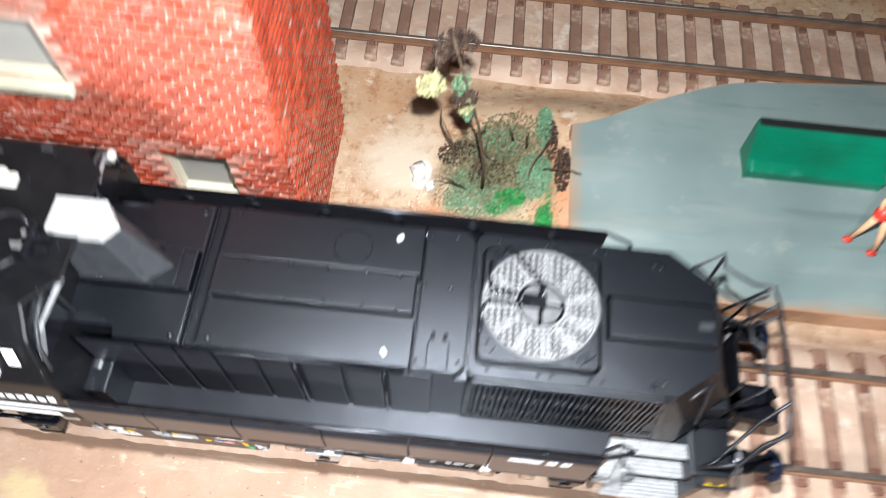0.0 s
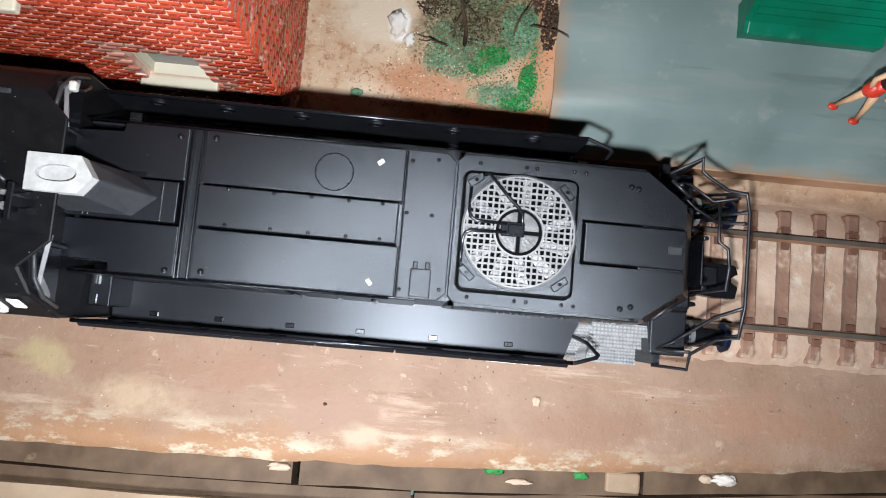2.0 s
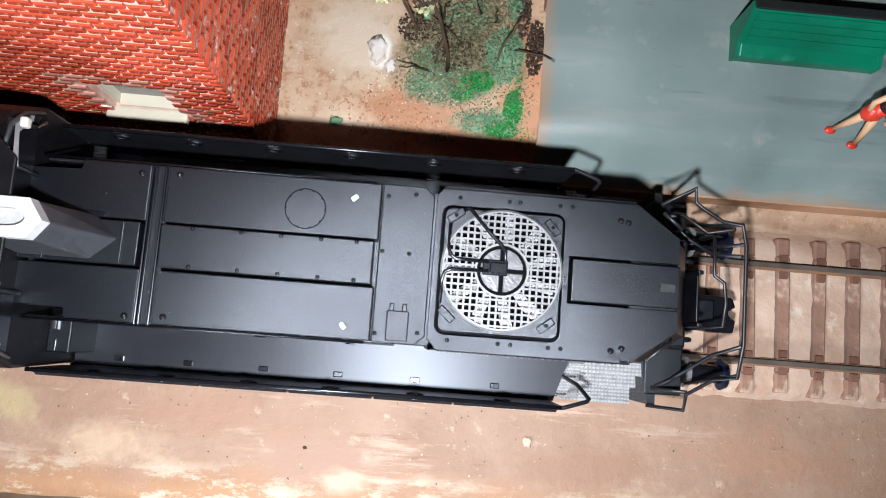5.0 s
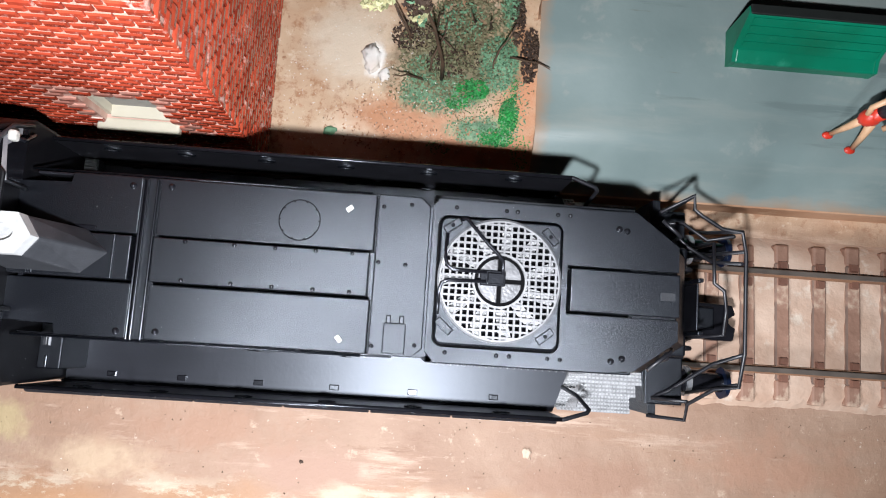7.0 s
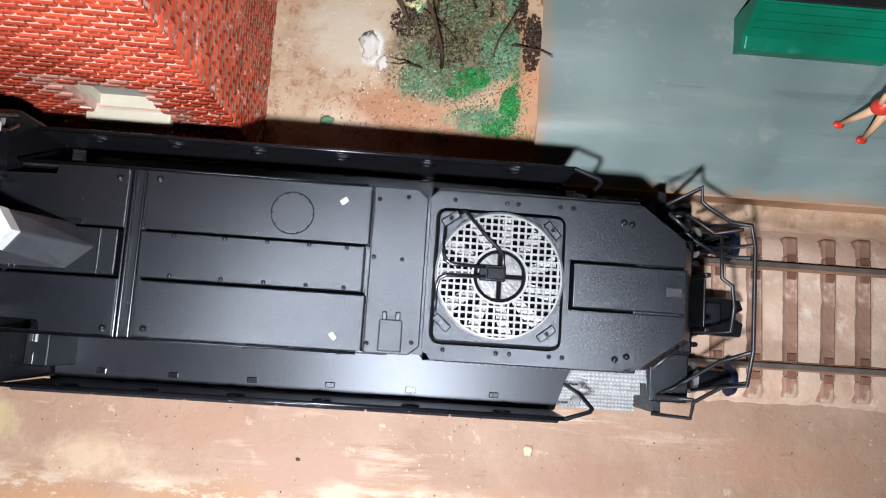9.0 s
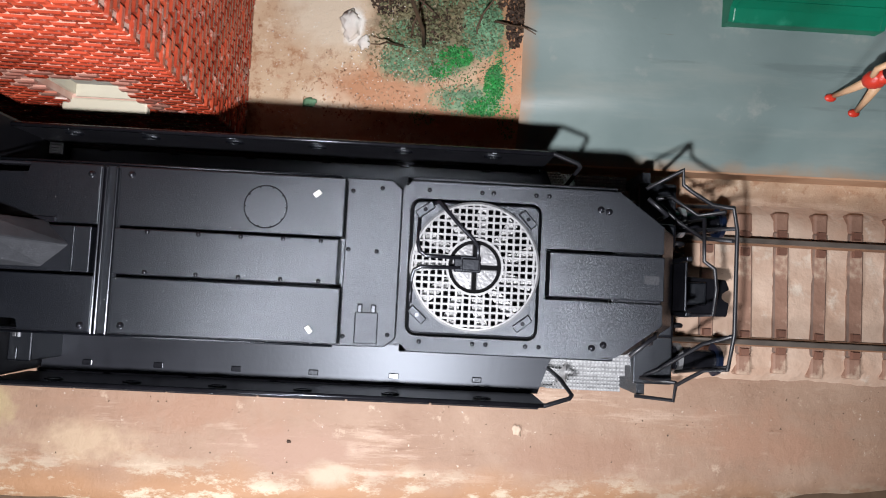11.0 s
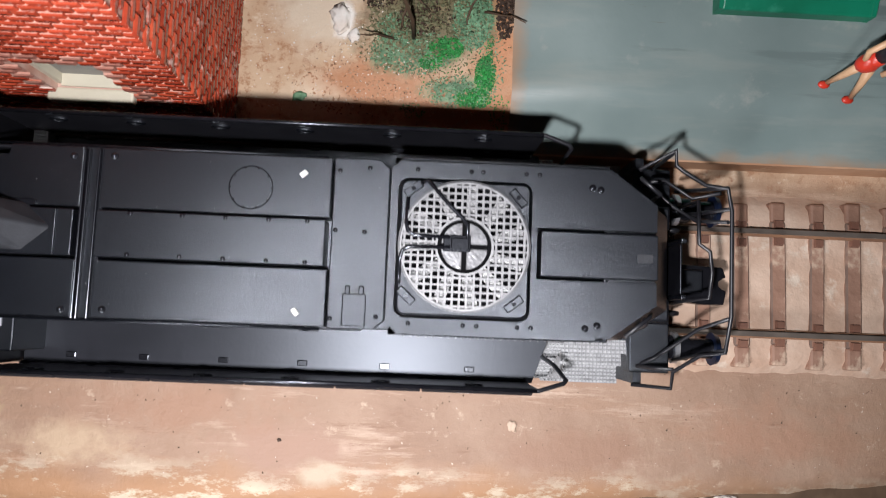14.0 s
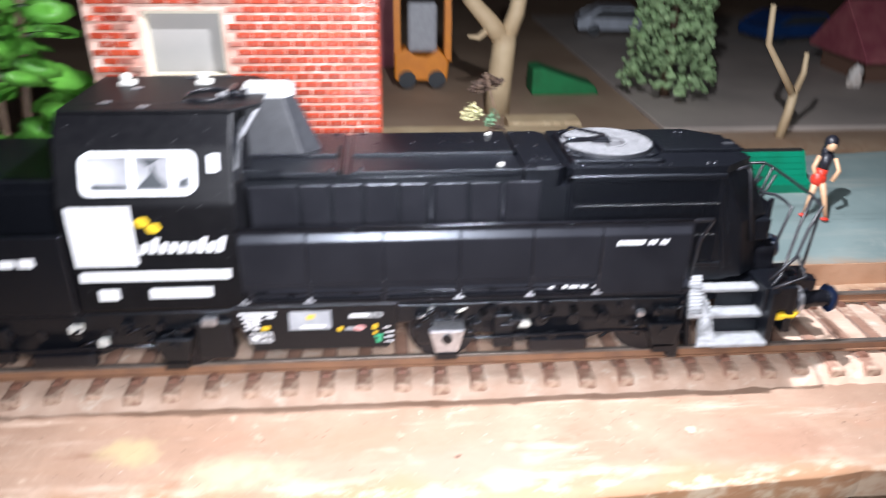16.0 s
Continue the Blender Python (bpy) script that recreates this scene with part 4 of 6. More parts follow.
def side_panel(s):
    """The long cover outside the walkway: a thin wall with a sloping top lip and joints."""
    y = s * (1.70 if s < 0 else 1.57)
    bm = bmesh.new()
    prism(bm, [(-5.95, s * 1.0), (1.36, s * 1.0), (1.36, s * 1.06), (1.14, abs(y) * s), (-5.95, abs(y) * s)][::-s], 2.06, 2.16)
    base = part("walkway", bm, WALK, loco)
    boxed("walkway_bearer", BLACK, loco, -5.9, 1.1, min(s * 1.0, s * 1.42), max(s * 1.0, s * 1.42), 1.88, 2.06)
    p = bmesh.new()
    prism_y(p, [(-6.02, 2.34), (1.04, 2.34), (1.04, 3.36), (-6.02, 3.36)], y - 0.02, y + 0.02)
    panel = part("side_cover", p, SIDE, loco, "long satin black side cover")
    joints = [-6.0, -5.0, -3.83, -2.66, -1.52, -0.43, 1.0]
    for a, b in zip(joints, joints[1:]):
        bm = bmesh.new()
        z0 = 2.14 if b > 0.5 else 2.47
        prism_x(bm, [(y + s * 0.0, z0), (y + s * 0.08, z0), (y + s * 0.08, 3.19), (y + s * 0.0, 3.34)], a + 0.009, b - 0.009)
        part("cover_plate", bevelled(bm, 0.012, 1), SIDE, panel)
    bm = bmesh.new()
    tube(bm, [(-6.02, y, 3.39), (1.02, y, 3.39)], 0.03)
    part("cover_rail", bm, GLOSS, panel)
    # clips inside
    for x in (-5.3, -4.3, -3.2, -2.1, -0.95, 0.25):
        bm = bmesh.new()
        ring(bm, (x, 0), 0.12, 0.09, 0, 0.02, 20)
        disc(bm, (x, 0, 0), 0.07, 0.012, sides=16)
        for v in bm.verts:
            v.co = Vector((v.co.x, y * C - s * 0.02 * C - s * v.co.z, 3.12 * C + v.co.y * 0.75))
        part("cover_boss", bm, BLACK, panel)
        boxed("cover_clip", BLACK, panel, x - 0.04, x + 0.04, y - 0.04, y + 0.04, 3.34, 3.372, bevel=0.01)
        boxed("floor_lug", GLOSS, base, x - 0.07, x + 0.07, min(s * 1.50, s * 1.58), max(s * 1.50, s * 1.58), 2.155, 2.195, bevel=0.012)
    # bent rod at the front end
    bm = bmesh.new()
    tube(bm, [(0.95, y, 3.39), (1.04, y, 3.38), (1.36, y - s * 0.10, 3.34), (1.40, y - s * 0.14, 3.30), (1.32, y - s * 0.3, 2.9), (1.28, y - s * 0.38, 2.1)], 0.03)
    part("cover_end_rod", bm, RAILBLACK, panel)
    # sill tube with brackets
    bm = bmesh.new()
    box(bm, -6.0, 1.05, min(y - s * 0.05, y + s * 0.04), max(y - s * 0.05, y + s * 0.04), 2.10, 2.2)
    part("sill", bevelled(bm, 0.02, 1), GLOSS, loco)
    bm = bmesh.new()
    tube(bm, [(-6.0, y + s * 0.05, 2.30), (1.0, y + s * 0.05, 2.30)], 0.018)
    part("sill_rod", bm, GLOSS, loco)
    for k, x in enumerate(joints[:-1]):
        boxed("cover_strut", SIDE, panel, x + (0.06 if k == 0 else -0.05), x + (0.16 if k == 0 else 0.05), min(y + s * 0.02, y + s * 0.07), max(y + s * 0.02, y + s * 0.07), 2.16, 2.50, bevel=0.012)
        if k != 2:
            bm = bmesh.new()
            box(bm, x - 0.08, x + 0.08, min(y + s * 0.05, y + s * 0.10), max(y + s * 0.05, y + s * 0.10), 2.15, 2.18)
            box(bm, x - 0.03, x + 0.03, min(y + s * 0.05, y + s * 0.09), max(y + s * 0.05, y + s * 0.09), 2.18, 2.23)
            part("sill_clip", bevelled(bm, 0.012, 1), SILVER, panel, "bare metal clip on the sill")
    if s < 0:
        face = y - 0.08
        strokes(panel, face, -0.20, 0.62, 3.02, 3.10, 13, (7, 10))
        bars(panel, y - 0.06, [(-1.22, -1.14, 2.27, 2.31), (-1.0, -0.92, 2.27, 2.32), (-0.88, -0.74, 2.27, 2.32), (-0.70, -0.60, 2.27, 2.32), (-0.5, -0.44, 2.27, 2.31), (-0.38, -0.16, 2.27, 2.31)], WHITE)


side_panel(-1)
side_panel(1)


def stud_plate(name, parent, corners, nu, nv, label="", stud=0.026):
    """A thin tread between four corners, going round, with rows of raised studs on it."""
    a, b, c, d = (Vector(p) for p in corners)
    up = (b - a).cross(d - a).normalized()
    if up.z < 0:
        up = -up
    bm = bmesh.new()
    quad_box(bm, [tuple(p - up * 0.05) for p in (a, b, c, d)] + [tuple(p) for p in (a, b, c, d)])
    plate = part(name, bm, STEPGREY, parent, label)
    bm = bmesh.new()
    for i in range(nu):
        for j in range(nv):
            u, v = (i + 0.5) / nu, (j + 0.5) / nv
            p = (a * (1 - u) + b * u) * (1 - v) + (d * (1 - u) + c * u) * v
            e1, e2 = (b - a).normalized() * stud, (d - a).normalized() * stud * 0.8
            quad_box(bm, [tuple(p + o - up * 0.005) for o in (-e1 - e2, e1 - e2, e1 + e2, e2 - e1)] + [tuple(p + o * 0.7 + up * 0.028) for o in (-e1 - e2, e1 - e2, e1 + e2, e2 - e1)])
    part("tread_stud", bm, TREAD, plate)
    return plate


def steps(s):
    """Light grey studded treads hung from the frame at the hood's front corner, with a slanting flight beside them."""
    st = boxed("step_unit", BLACK, loco, 2.64, 2.76, min(s * 1.05, s * 1.66), max(s * 1.05, s * 1.66), 0.95, 1.98, label="front steps with light grey treads")
    for x0, x1, y0, y1, z, nv in ((1.60, 2.66, 1.02, 1.25, 1.86, 4), (1.66, 2.64, 1.14, 1.45, 1.46, 5), (1.72, 2.66, 1.34, 1.74, 1.05, 7)):
        stud_plate("tread", st, [(x0, s * y0, z), (x1, s * y0, z), (x1, s * y1, z), (x0, s * y1, z)], 17, nv, "light grey studded tread", 0.024)
    # slanting flight: an upper strip beside the cover and a lower, wider one that fans out to the bottom tread
    stud_plate("slanting_tread", st, [(1.38, s * 1.12, 2.08), (1.60, s * 1.12, 2.08), (1.44, s * 1.64, 1.62), (1.22, s * 1.64, 1.62)], 4, 11, "light grey studded tread", 0.022)
    stud_plate("slanting_tread", st, [(1.62, s * 1.16, 1.84), (1.80, s * 1.22, 1.50), (1.76, s * 1.74, 1.03), (1.46, s * 1.74, 1.03)], 5, 10, "light grey studded tread", 0.022)
    boxed("lip", TREAD, st, 1.22, 1.46, min(s * 1.62, s * 1.66), max(s * 1.62, s * 1.66), 1.56, 1.62)
    bm = bmesh.new()
    quad_box(bm, [(1.26, s * 1.30, 1.0), (1.34, s * 1.30, 1.0), (1.34, s * 1.66, 1.0), (1.26, s * 1.66, 1.0), (1.20, s * 1.10, 1.98), (1.28, s * 1.10, 1.98), (1.28, s * 1.63, 1.58), (1.20, s * 1.63, 1.58)])
    part("step_cheek", bm, BLACK, st)
    for x0, z0, z1, yy in ((1.9, 1.48, 1.82, 1.16), (1.8, 1.08, 1.42, 1.36)):
        boxed("riser", BLACK, st, x0, 2.64, min(s * yy, s * (yy - 0.04)), max(s * yy, s * (yy - 0.04)), z0, z1)


steps(-1)
steps(1)


def front_end():
    deck = boxed("front_deck", BLACK, loco, 2.58, 3.16, -1.5, 1.5, 1.86, 2.0, label="black end platform", bevel=0.02)
    beam = boxed("buffer_beam", BLACK, loco, 3.02, 3.18, -1.5, 1.5, 1.10, 1.92, bevel=0.03)
    # nose: sloping centre plate, lamp pods and grab rails
    bm = bmesh.new()
    prism(bm, [(1.9, -1.03), (2.16, -1.03), (2.78, -0.62), (2.78, 0.62), (2.16, 1.03), (1.9, 1.03)], 3.0, 3.92, [(1.70, -0.99), (1.76, -0.99), (2.33, -0.58), (2.33, 0.58), (1.76, 0.99), (1.70, 0.99)])
    part("nose_plate", bevelled(bm, 0.02), BLACK, loco)
    # lower nose, wider than the roof above it, with chamfered corners
    bm = bmesh.new()
    prism(bm, [(1.95, -1.06), (2.30, -1.06), (2.92, -0.62), (2.92, 0.62), (2.30, 1.06), (1.95, 1.06)], 2.0, 3.05, [(1.9, -1.03), (2.16, -1.03), (2.76, -0.60), (2.76, 0.60), (2.16, 1.03), (1.9, 1.03)])
    part("lower_nose", bevelled(bm, 0.03), BLACK, loco)
    for yy in (-0.44, 0.30):
        boxed("nose_upright", BLACK, loco, 2.90, 2.98, yy - 0.03, yy + 0.03, 2.0, 3.2, bevel=0.015)
    boxed("nose_door", GLOSS, loco, 2.92, 2.95, -0.40, 0.26, 2.05, 3.1, bevel=0.01)
    for y in (-0.62, 0.62):
        bm = bmesh.new()
        box(bm, 2.50, 2.84, y - 0.16, y + 0.16, 2.55, 2.95)
        pod = part("lamp_pod", bevelled(bm, 0.04), BLACK, loco)
        bm = bmesh.new()
        disc(bm, (2.83, y, 2.76), 0.09, 0.03, "x", 16)
        part("lamp_lens", bm, SILVER, pod)
    # main handrail: near side from the steps, across the front, and round the far side
    rods = [[(2.58, -1.67, 2.10), (3.09, -1.69, 2.30), (3.01, -1.44, 2.60), (3.26, -1.19, 2.95), (3.43, -1.14, 3.32), (3.50, -0.68, 3.34), (3.51, 0.69, 3.34), (3.46, 0.99, 3.34), (3.18, 1.02, 3.32), (2.90, 1.19, 3.30), (2.79, 1.27, 3.30), (2.79, 1.48, 3.30), (2.30, 1.19, 3.30)],
            [(3.03, -1.41, 2.55), (2.66, -1.40, 2.10)],
            [(3.44, -1.10, 3.33), (3.22, -1.30, 2.0)], [(3.47, 1.0, 3.32), (3.24, 1.18, 2.0)], [(2.84, 1.5, 3.12), (2.9, 1.5, 2.0)],
            [(3.50, -0.70, 3.30), (3.30, -0.84, 2.80), (2.91, -1.28, 2.10), (2.70, -1.40, 1.95)],
            [(2.62, 1.15, 2.75), (2.83, 1.19, 2.72), (3.22, 0.95, 2.72), (3.48, 0.98, 3.05)],
            [(2.60, 1.16, 2.42), (2.76, 1.14, 2.40), (3.06, 0.88, 2.40), (3.32, 0.64, 2.66), (3.50, 0.56, 3.25)],
            [(3.19, 0.90, 2.0), (3.21, 0.87, 2.98), (3.21, 0.29, 3.0), (3.36, 0.19, 3.0), (3.39, -0.09, 3.0), (3.35, -0.43, 3.0), (3.20, -0.46, 2.4), (3.18, -0.46, 2.0)],
            [(1.95, -0.98, 3.95), (2.26, -0.74, 3.92), (2.32, -0.70, 3.8)], [(2.47, -0.90, 2.60), (2.24, -0.82, 3.84), (2.20, -0.76, 3.92)],
            [(2.2, 1.0, 3.7), (2.45, 0.8, 3.7), (2.5, 0.8, 3.2)],
            [(3.50, 0.72, 3.34), (3.2, 0.80, 2.0)]]
    for pts in rods:
        bm = bmesh.new()
        tube(bm, pts, 0.028)
        part("handrail", bm, RAILBLACK, loco, "thin black wire handrail")
    for s, by in ((-1, -1.13), (1, 0.98)):
        bm = bmesh.new()
        disc(bm, (3.16, by, 1.56), 0.19, 0.42, "x", 24)
        disc(bm, (3.56, by, 1.56), 0.15, 0.42, "x", 24)
        b = part("buffer", bm, GLOSS, loco)
        bm = bmesh.new()
        disc(bm, (3.95, by, 1.56), 0.25, 0.08, "x", 28, top=0.22)
        part("buffer_head", bm, BLUE, b, "dark blue-black buffer face")
        bm = bmesh.new()
        ring(bm, (0, 0), 0.24, 0.185, 0, 0.07, 24)
        for v in bm.verts:
            v.co = Vector((3.34 * C + v.co.z, by * C + v.co.x, 1.56 * C + v.co.y))
        part("buffer_collar", bm, SILVER, b)
        bm = bmesh.new()
        tube(bm, [(2.76, s * 1.42, 1.56), (2.84, s * 1.46, 1.44), (3.18, s * 1.46, 1.42), (3.24, s * 1.44, 1.50)], 0.055)
        box(bm, 2.86, 3.18, s * 1.46 - 0.03, s * 1.46 + 0.03, 1.36, 1.48)
        part("brake_cock", bm, YELLOW, loco, "small yellow brake cock")
    # coupling block and hoses
    bm = bmesh.new()
    prism(bm, [(3.1, -0.40), (3.85, -0.46), (4.16, -0.46), (4.20, -0.24), (4.04, -0.20), (4.04, -0.08), (4.20, -0.04), (4.14, 0.12), (3.1, 0.16)], 1.28, 1.56)
    part("coupling", bevelled(bm, 0.03), GLOSS, loco)
    boxed("coupling_plate", BLACK, loco, 3.40, 3.80, -0.30, 0.06, 1.56, 1.66, bevel=0.03)
    for y in (-0.62, -0.45, 0.45, 0.62):
        bm = bmesh.new()
        tube(bm, [(3.18, y, 1.85), (3.34, y, 1.8), (3.38, y, 1.5), (3.30, y, 1.2), (3.22, y, 1.1)], 0.04)
        part("hose", bm, RAILBLACK, loco)
    # ridged lamp housings at the nose corners
    for s in (-1, 1):
        eq = boxed("equipment_box", GLOSS, loco, 2.66, 3.02, min(s * 0.52, s * 0.78), max(s * 0.52, s * 0.78), 2.0, 2.38, bevel=0.01)
        for k in range(6):
            boxed("ridge", GLOSS, eq, 2.70 + k * 0.055, 2.73 + k * 0.055, min(s * 0.5, s * 0.8), max(s * 0.5, s * 0.8), 2.004, 2.42)


front_end()


def frame_and_bogies():
    bm = bmesh.new()
    prism(bm, [(-13.9, -1.5), (1.15, -1.5), (1.15, -1.02), (2.58, -1.02), (2.58, -1.5), (3.05, -1.5), (3.05, 1.5), (2.58, 1.5), (2.58, 1.02), (1.15, 1.02), (1.15, 1.5), (-13.9, 1.5)], 1.55, 1.90)
    part("underframe", bevelled(bm, 0.03), BLACK, loco)
    # tank between the bogies, tapered ends
    bm = bmesh.new()
    prism_y(bm, [(-6.26, 2.06), (-6.22, 1.75), (-5.96, 1.20), (-3.80, 1.20), (-3.68, 1.36), (-3.62, 2.06)], -1.68, 1.68)
    tank = part("tank", bevelled(bm, 0.03), BLACK, loco)
    y = -1.68
    bars(tank, y, [(-6.15, -5.56, 1.90, 1.94), (-6.10, -5.78, 1.83, 1.87), (-5.72, -5.58, 1.83, 1.87), (-6.08, -5.80, 1.76, 1.80), (-6.06, -5.84, 1.69, 1.73), (-6.06, -5.98, 1.62, 1.66), (-5.94, -5.84, 1.62, 1.66)], WHITE)
    bars(tank, y, [(-5.80, -5.68, 1.61, 1.68)], YELLOW)
    bars(tank, y, [(-6.0, -5.64, 1.545, 1.56), (-6.0, -5.64, 1.38, 1.395), (-6.0, -5.985, 1.38, 1.56), (-5.655, -5.64, 1.38, 1.56), (-5.96, -5.84, 1.43, 1.51), (-5.80, -5.74, 1.49, 1.52), (-5.80, -5.74, 1.42, 1.45), (-5.72, -5.68, 1.49, 1.52), (-5.72, -5.68, 1.42, 1.45)], WHITE)
    bars(tank, y, [(-5.36, -4.70, 1.60, 1.94)], GREYPAPER, "label")
    bars(tank, y - 0.008, [(-5.18, -4.80, 1.63, 1.68)], WHITE)
    bars(tank, y - 0.008, [(-5.08, -4.96, 1.80, 1.87)], YELLOW)
    bars(tank, y, [(-4.40, -4.10, 1.80, 1.87), (-4.10, -3.88, 1.858, 1.87), (-4.10, -3.88, 1.80, 1.812), (-3.89, -3.88, 1.812, 1.858)], WHITE)
    bars(tank, y, [(-4.60, -4.52, 1.56, 1.63), (-4.04, -3.96, 1.58, 1.66), (-4.03, -3.97, 1.48, 1.53)], YELLOW)
    bars(tank, y, [(-4.47, -4.33, 1.57, 1.62)], GREYPAPER)
    bm = bmesh.new()
    prism_y(bm, [(-4.25 + 0.09 * math.cos(k * math.tau / 12), 1.60 + 0.05 * math.sin(k * math.tau / 12)) for k in range(12)], y - 0.008, y)
    part("marking", bm, PINKMARK, tank)
    bars(tank, y, [(-4.0, -3.88, 1.42, 1.47), (-3.98, -3.90, 1.32, 1.40)], GREENMARK)
    bars(tank, y, [(-3.86, -3.76, 1.59, 1.61), (-3.84, -3.70, 1.50, 1.52), (-3.84, -3.70, 1.41, 1.43), (-3.84, -3.70, 1.32, 1.34)], WHITE)
    for cx in (-0.99, -9.05):
        bm = bmesh.new()
        for s in (-1, 1):
            prism_y(bm, [(cx - 2.3, 1.72), (cx - 2.2, 1.35), (cx - 1.0, 1.25), (cx - 0.6, 1.05), (cx + 0.6, 1.05), (cx + 1.0, 1.25), (cx + 2.2, 1.35), (cx + 2.3, 1.72)], min(s * 1.28, s * 1.40), max(s * 1.28, s * 1.40))
        box(bm, cx - 0.5, cx + 0.5, -1.3, 1.3, 1.1, 1.5)
        bogie = part("bogie", bevelled(bm, 0.02, 1), BLACK, loco)
        for dx in (-1.84, 1.84):
            for s in (-1, 1):
                bm = bmesh.new()
                disc(bm, (cx + dx, s * 0.80 - (0.12 if s < 0 else 0), 1.02), 0.56, 0.12, "y", 32)
                disc(bm, (cx + dx, s * 0.74 - (0.05 if s < 0 else 0), 1.02), 0.62, 0.05, "y", 32)
                part("wheel", bm, GLOSS, bogie)
                bm = bmesh.new()
                x = cx + dx
                prism_y(bm, [(x - 0.30, 1.50), (x - 0.19, 1.06), (x + 0.19, 1.06), (x + 0.30, 1.50)], min(s * 1.38, s * 1.70), max(s * 1.38, s * 1.70))
                part("axle_box", bevelled(bm, 0.03), SILVER if (s < 0 and abs(x + 2.83) < 0.1) else BLACK, bogie, "bare metal axle box" if (s < 0 and abs(x + 2.83) < 0.1) else "")
                bm = bmesh.new()
                disc(bm, (x, s * 1.70 - (0.03 if s < 0 else 0), 1.34), 0.085, 0.03, "y", 14)
                box(bm, x - 0.18, x + 0.18, min(s * 1.5, s * 1.71), max(s * 1.5, s * 1.71), 0.94, 1.05)
                part("axle_cap", bm, BLACK, bogie)
                for q in (-0.42, 0.42):
                    bm = bmesh.new()
                    tube(bm, [(x + q + 0.07 * math.cos(k * 1.4), s * 1.46 + 0.07 * math.sin(k * 1.4), 1.12 + 0.03 * k) for k in range(18)], 0.022, 5)
                    part("spring", bm, GLOSS, bogie)
        for s in (-1, 1):
            for q in (-0.75, -0.25, 0.3, 0.8):
                bm = bmesh.new()
                disc(bm, (cx + q, s * 1.42 - (0.1 if s < 0 else 0), 1.52), 0.10, 0.10, "y", 16)
                part("damper", bm, GLOSS, bogie)
            bm = bmesh.new()
            box(bm, cx - 0.45, cx + 0.55, min(s * 1.40, s * 1.62), max(s * 1.40, s * 1.62), 0.95, 1.25)
            part("brake_cylinder", bevelled(bm, 0.06), GLOSS, bogie)
            boxed("brake_bracket", BLACK, bogie, cx - 1.05, cx - 0.72, min(s * 1.4, s * 1.58), max(s * 1.4, s * 1.58), 1.05, 1.7, bevel=0.03)
            bm = bmesh.new()
            tube(bm, [(cx - 2.0, s * 1.58, 1.30), (cx - 1.1, s * 1.6, 1.28), (cx + 0.9, s * 1.6, 1.34), (cx + 2.0, s * 1.58, 1.30)], 0.035)
            part("brake_rod", bm, GLOSS, bogie)
        boxed("warning_mark", YELLOW, bogie, cx - 1.75, cx - 1.66, -1.45, -1.41, 1.56, 1.63)
        boxed("marking", WHITE, bogie, cx + 0.9, cx + 1.0, -1.45, -1.41, 1.56, 1.62)
    # small valves, brackets and pipe joints along the near side of the frame
    rng = random.Random(12)
    for k in range(44):
        x = rng.uniform(-3.35, 1.2) if k < 30 else rng.uniform(-9.8, -6.3)
        z, w, h_ = rng.uniform(1.25, 1.86), rng.uniform(0.04, 0.13), rng.uniform(0.03, 0.08)
        if min(abs(x + 2.83), abs(x - 0.85)) < 0.38:
            z = 1.62 + 0.24 * (z - 1.25) / 0.61
        bm = bmesh.new()
        if k % 3:
            box(bm, x - w, x + w, -1.62, -1.50, z - h_, z + h_)
            bevelled(bm, 0.018, 1)
        else:
            tube(bm, [(x - w, -1.60, z - h_), (x, -1.63, z), (x + w, -1.60, z + h_ * 0.4)], 0.028, 6)
        part("valve" if k % 3 else "pipe_joint", bm, (GLOSS, BLACK, GLOSS, BLACK, SILVER, BLACK, GLOSS, GLOSS, BLACK, GLOSS, WARMWHITE)[k % 11], loco)
    # row of holes in the frame above the front bogie, drawn as near-black discs, and hanging boxes
    for k in range(7):
        bm = bmesh.new()
        disc(bm, (-2.6 + k * 0.38, -1.53, 1.72), 0.07, 0.03, "y", 14)
        part("frame_hole", bm, WELL, loco)
    for x0, x1, z0 in ((-6.9, -6.3, 1.0), (0.75, 1.15, 1.05), (-3.35, -3.05, 1.15), (1.0, 1.2, 0.7)):
        boxed("hanging_box", BLACK, loco, x0, x1, -1.58, -1.2, z0, 1.75, bevel=0.05)


frame_and_bogies()


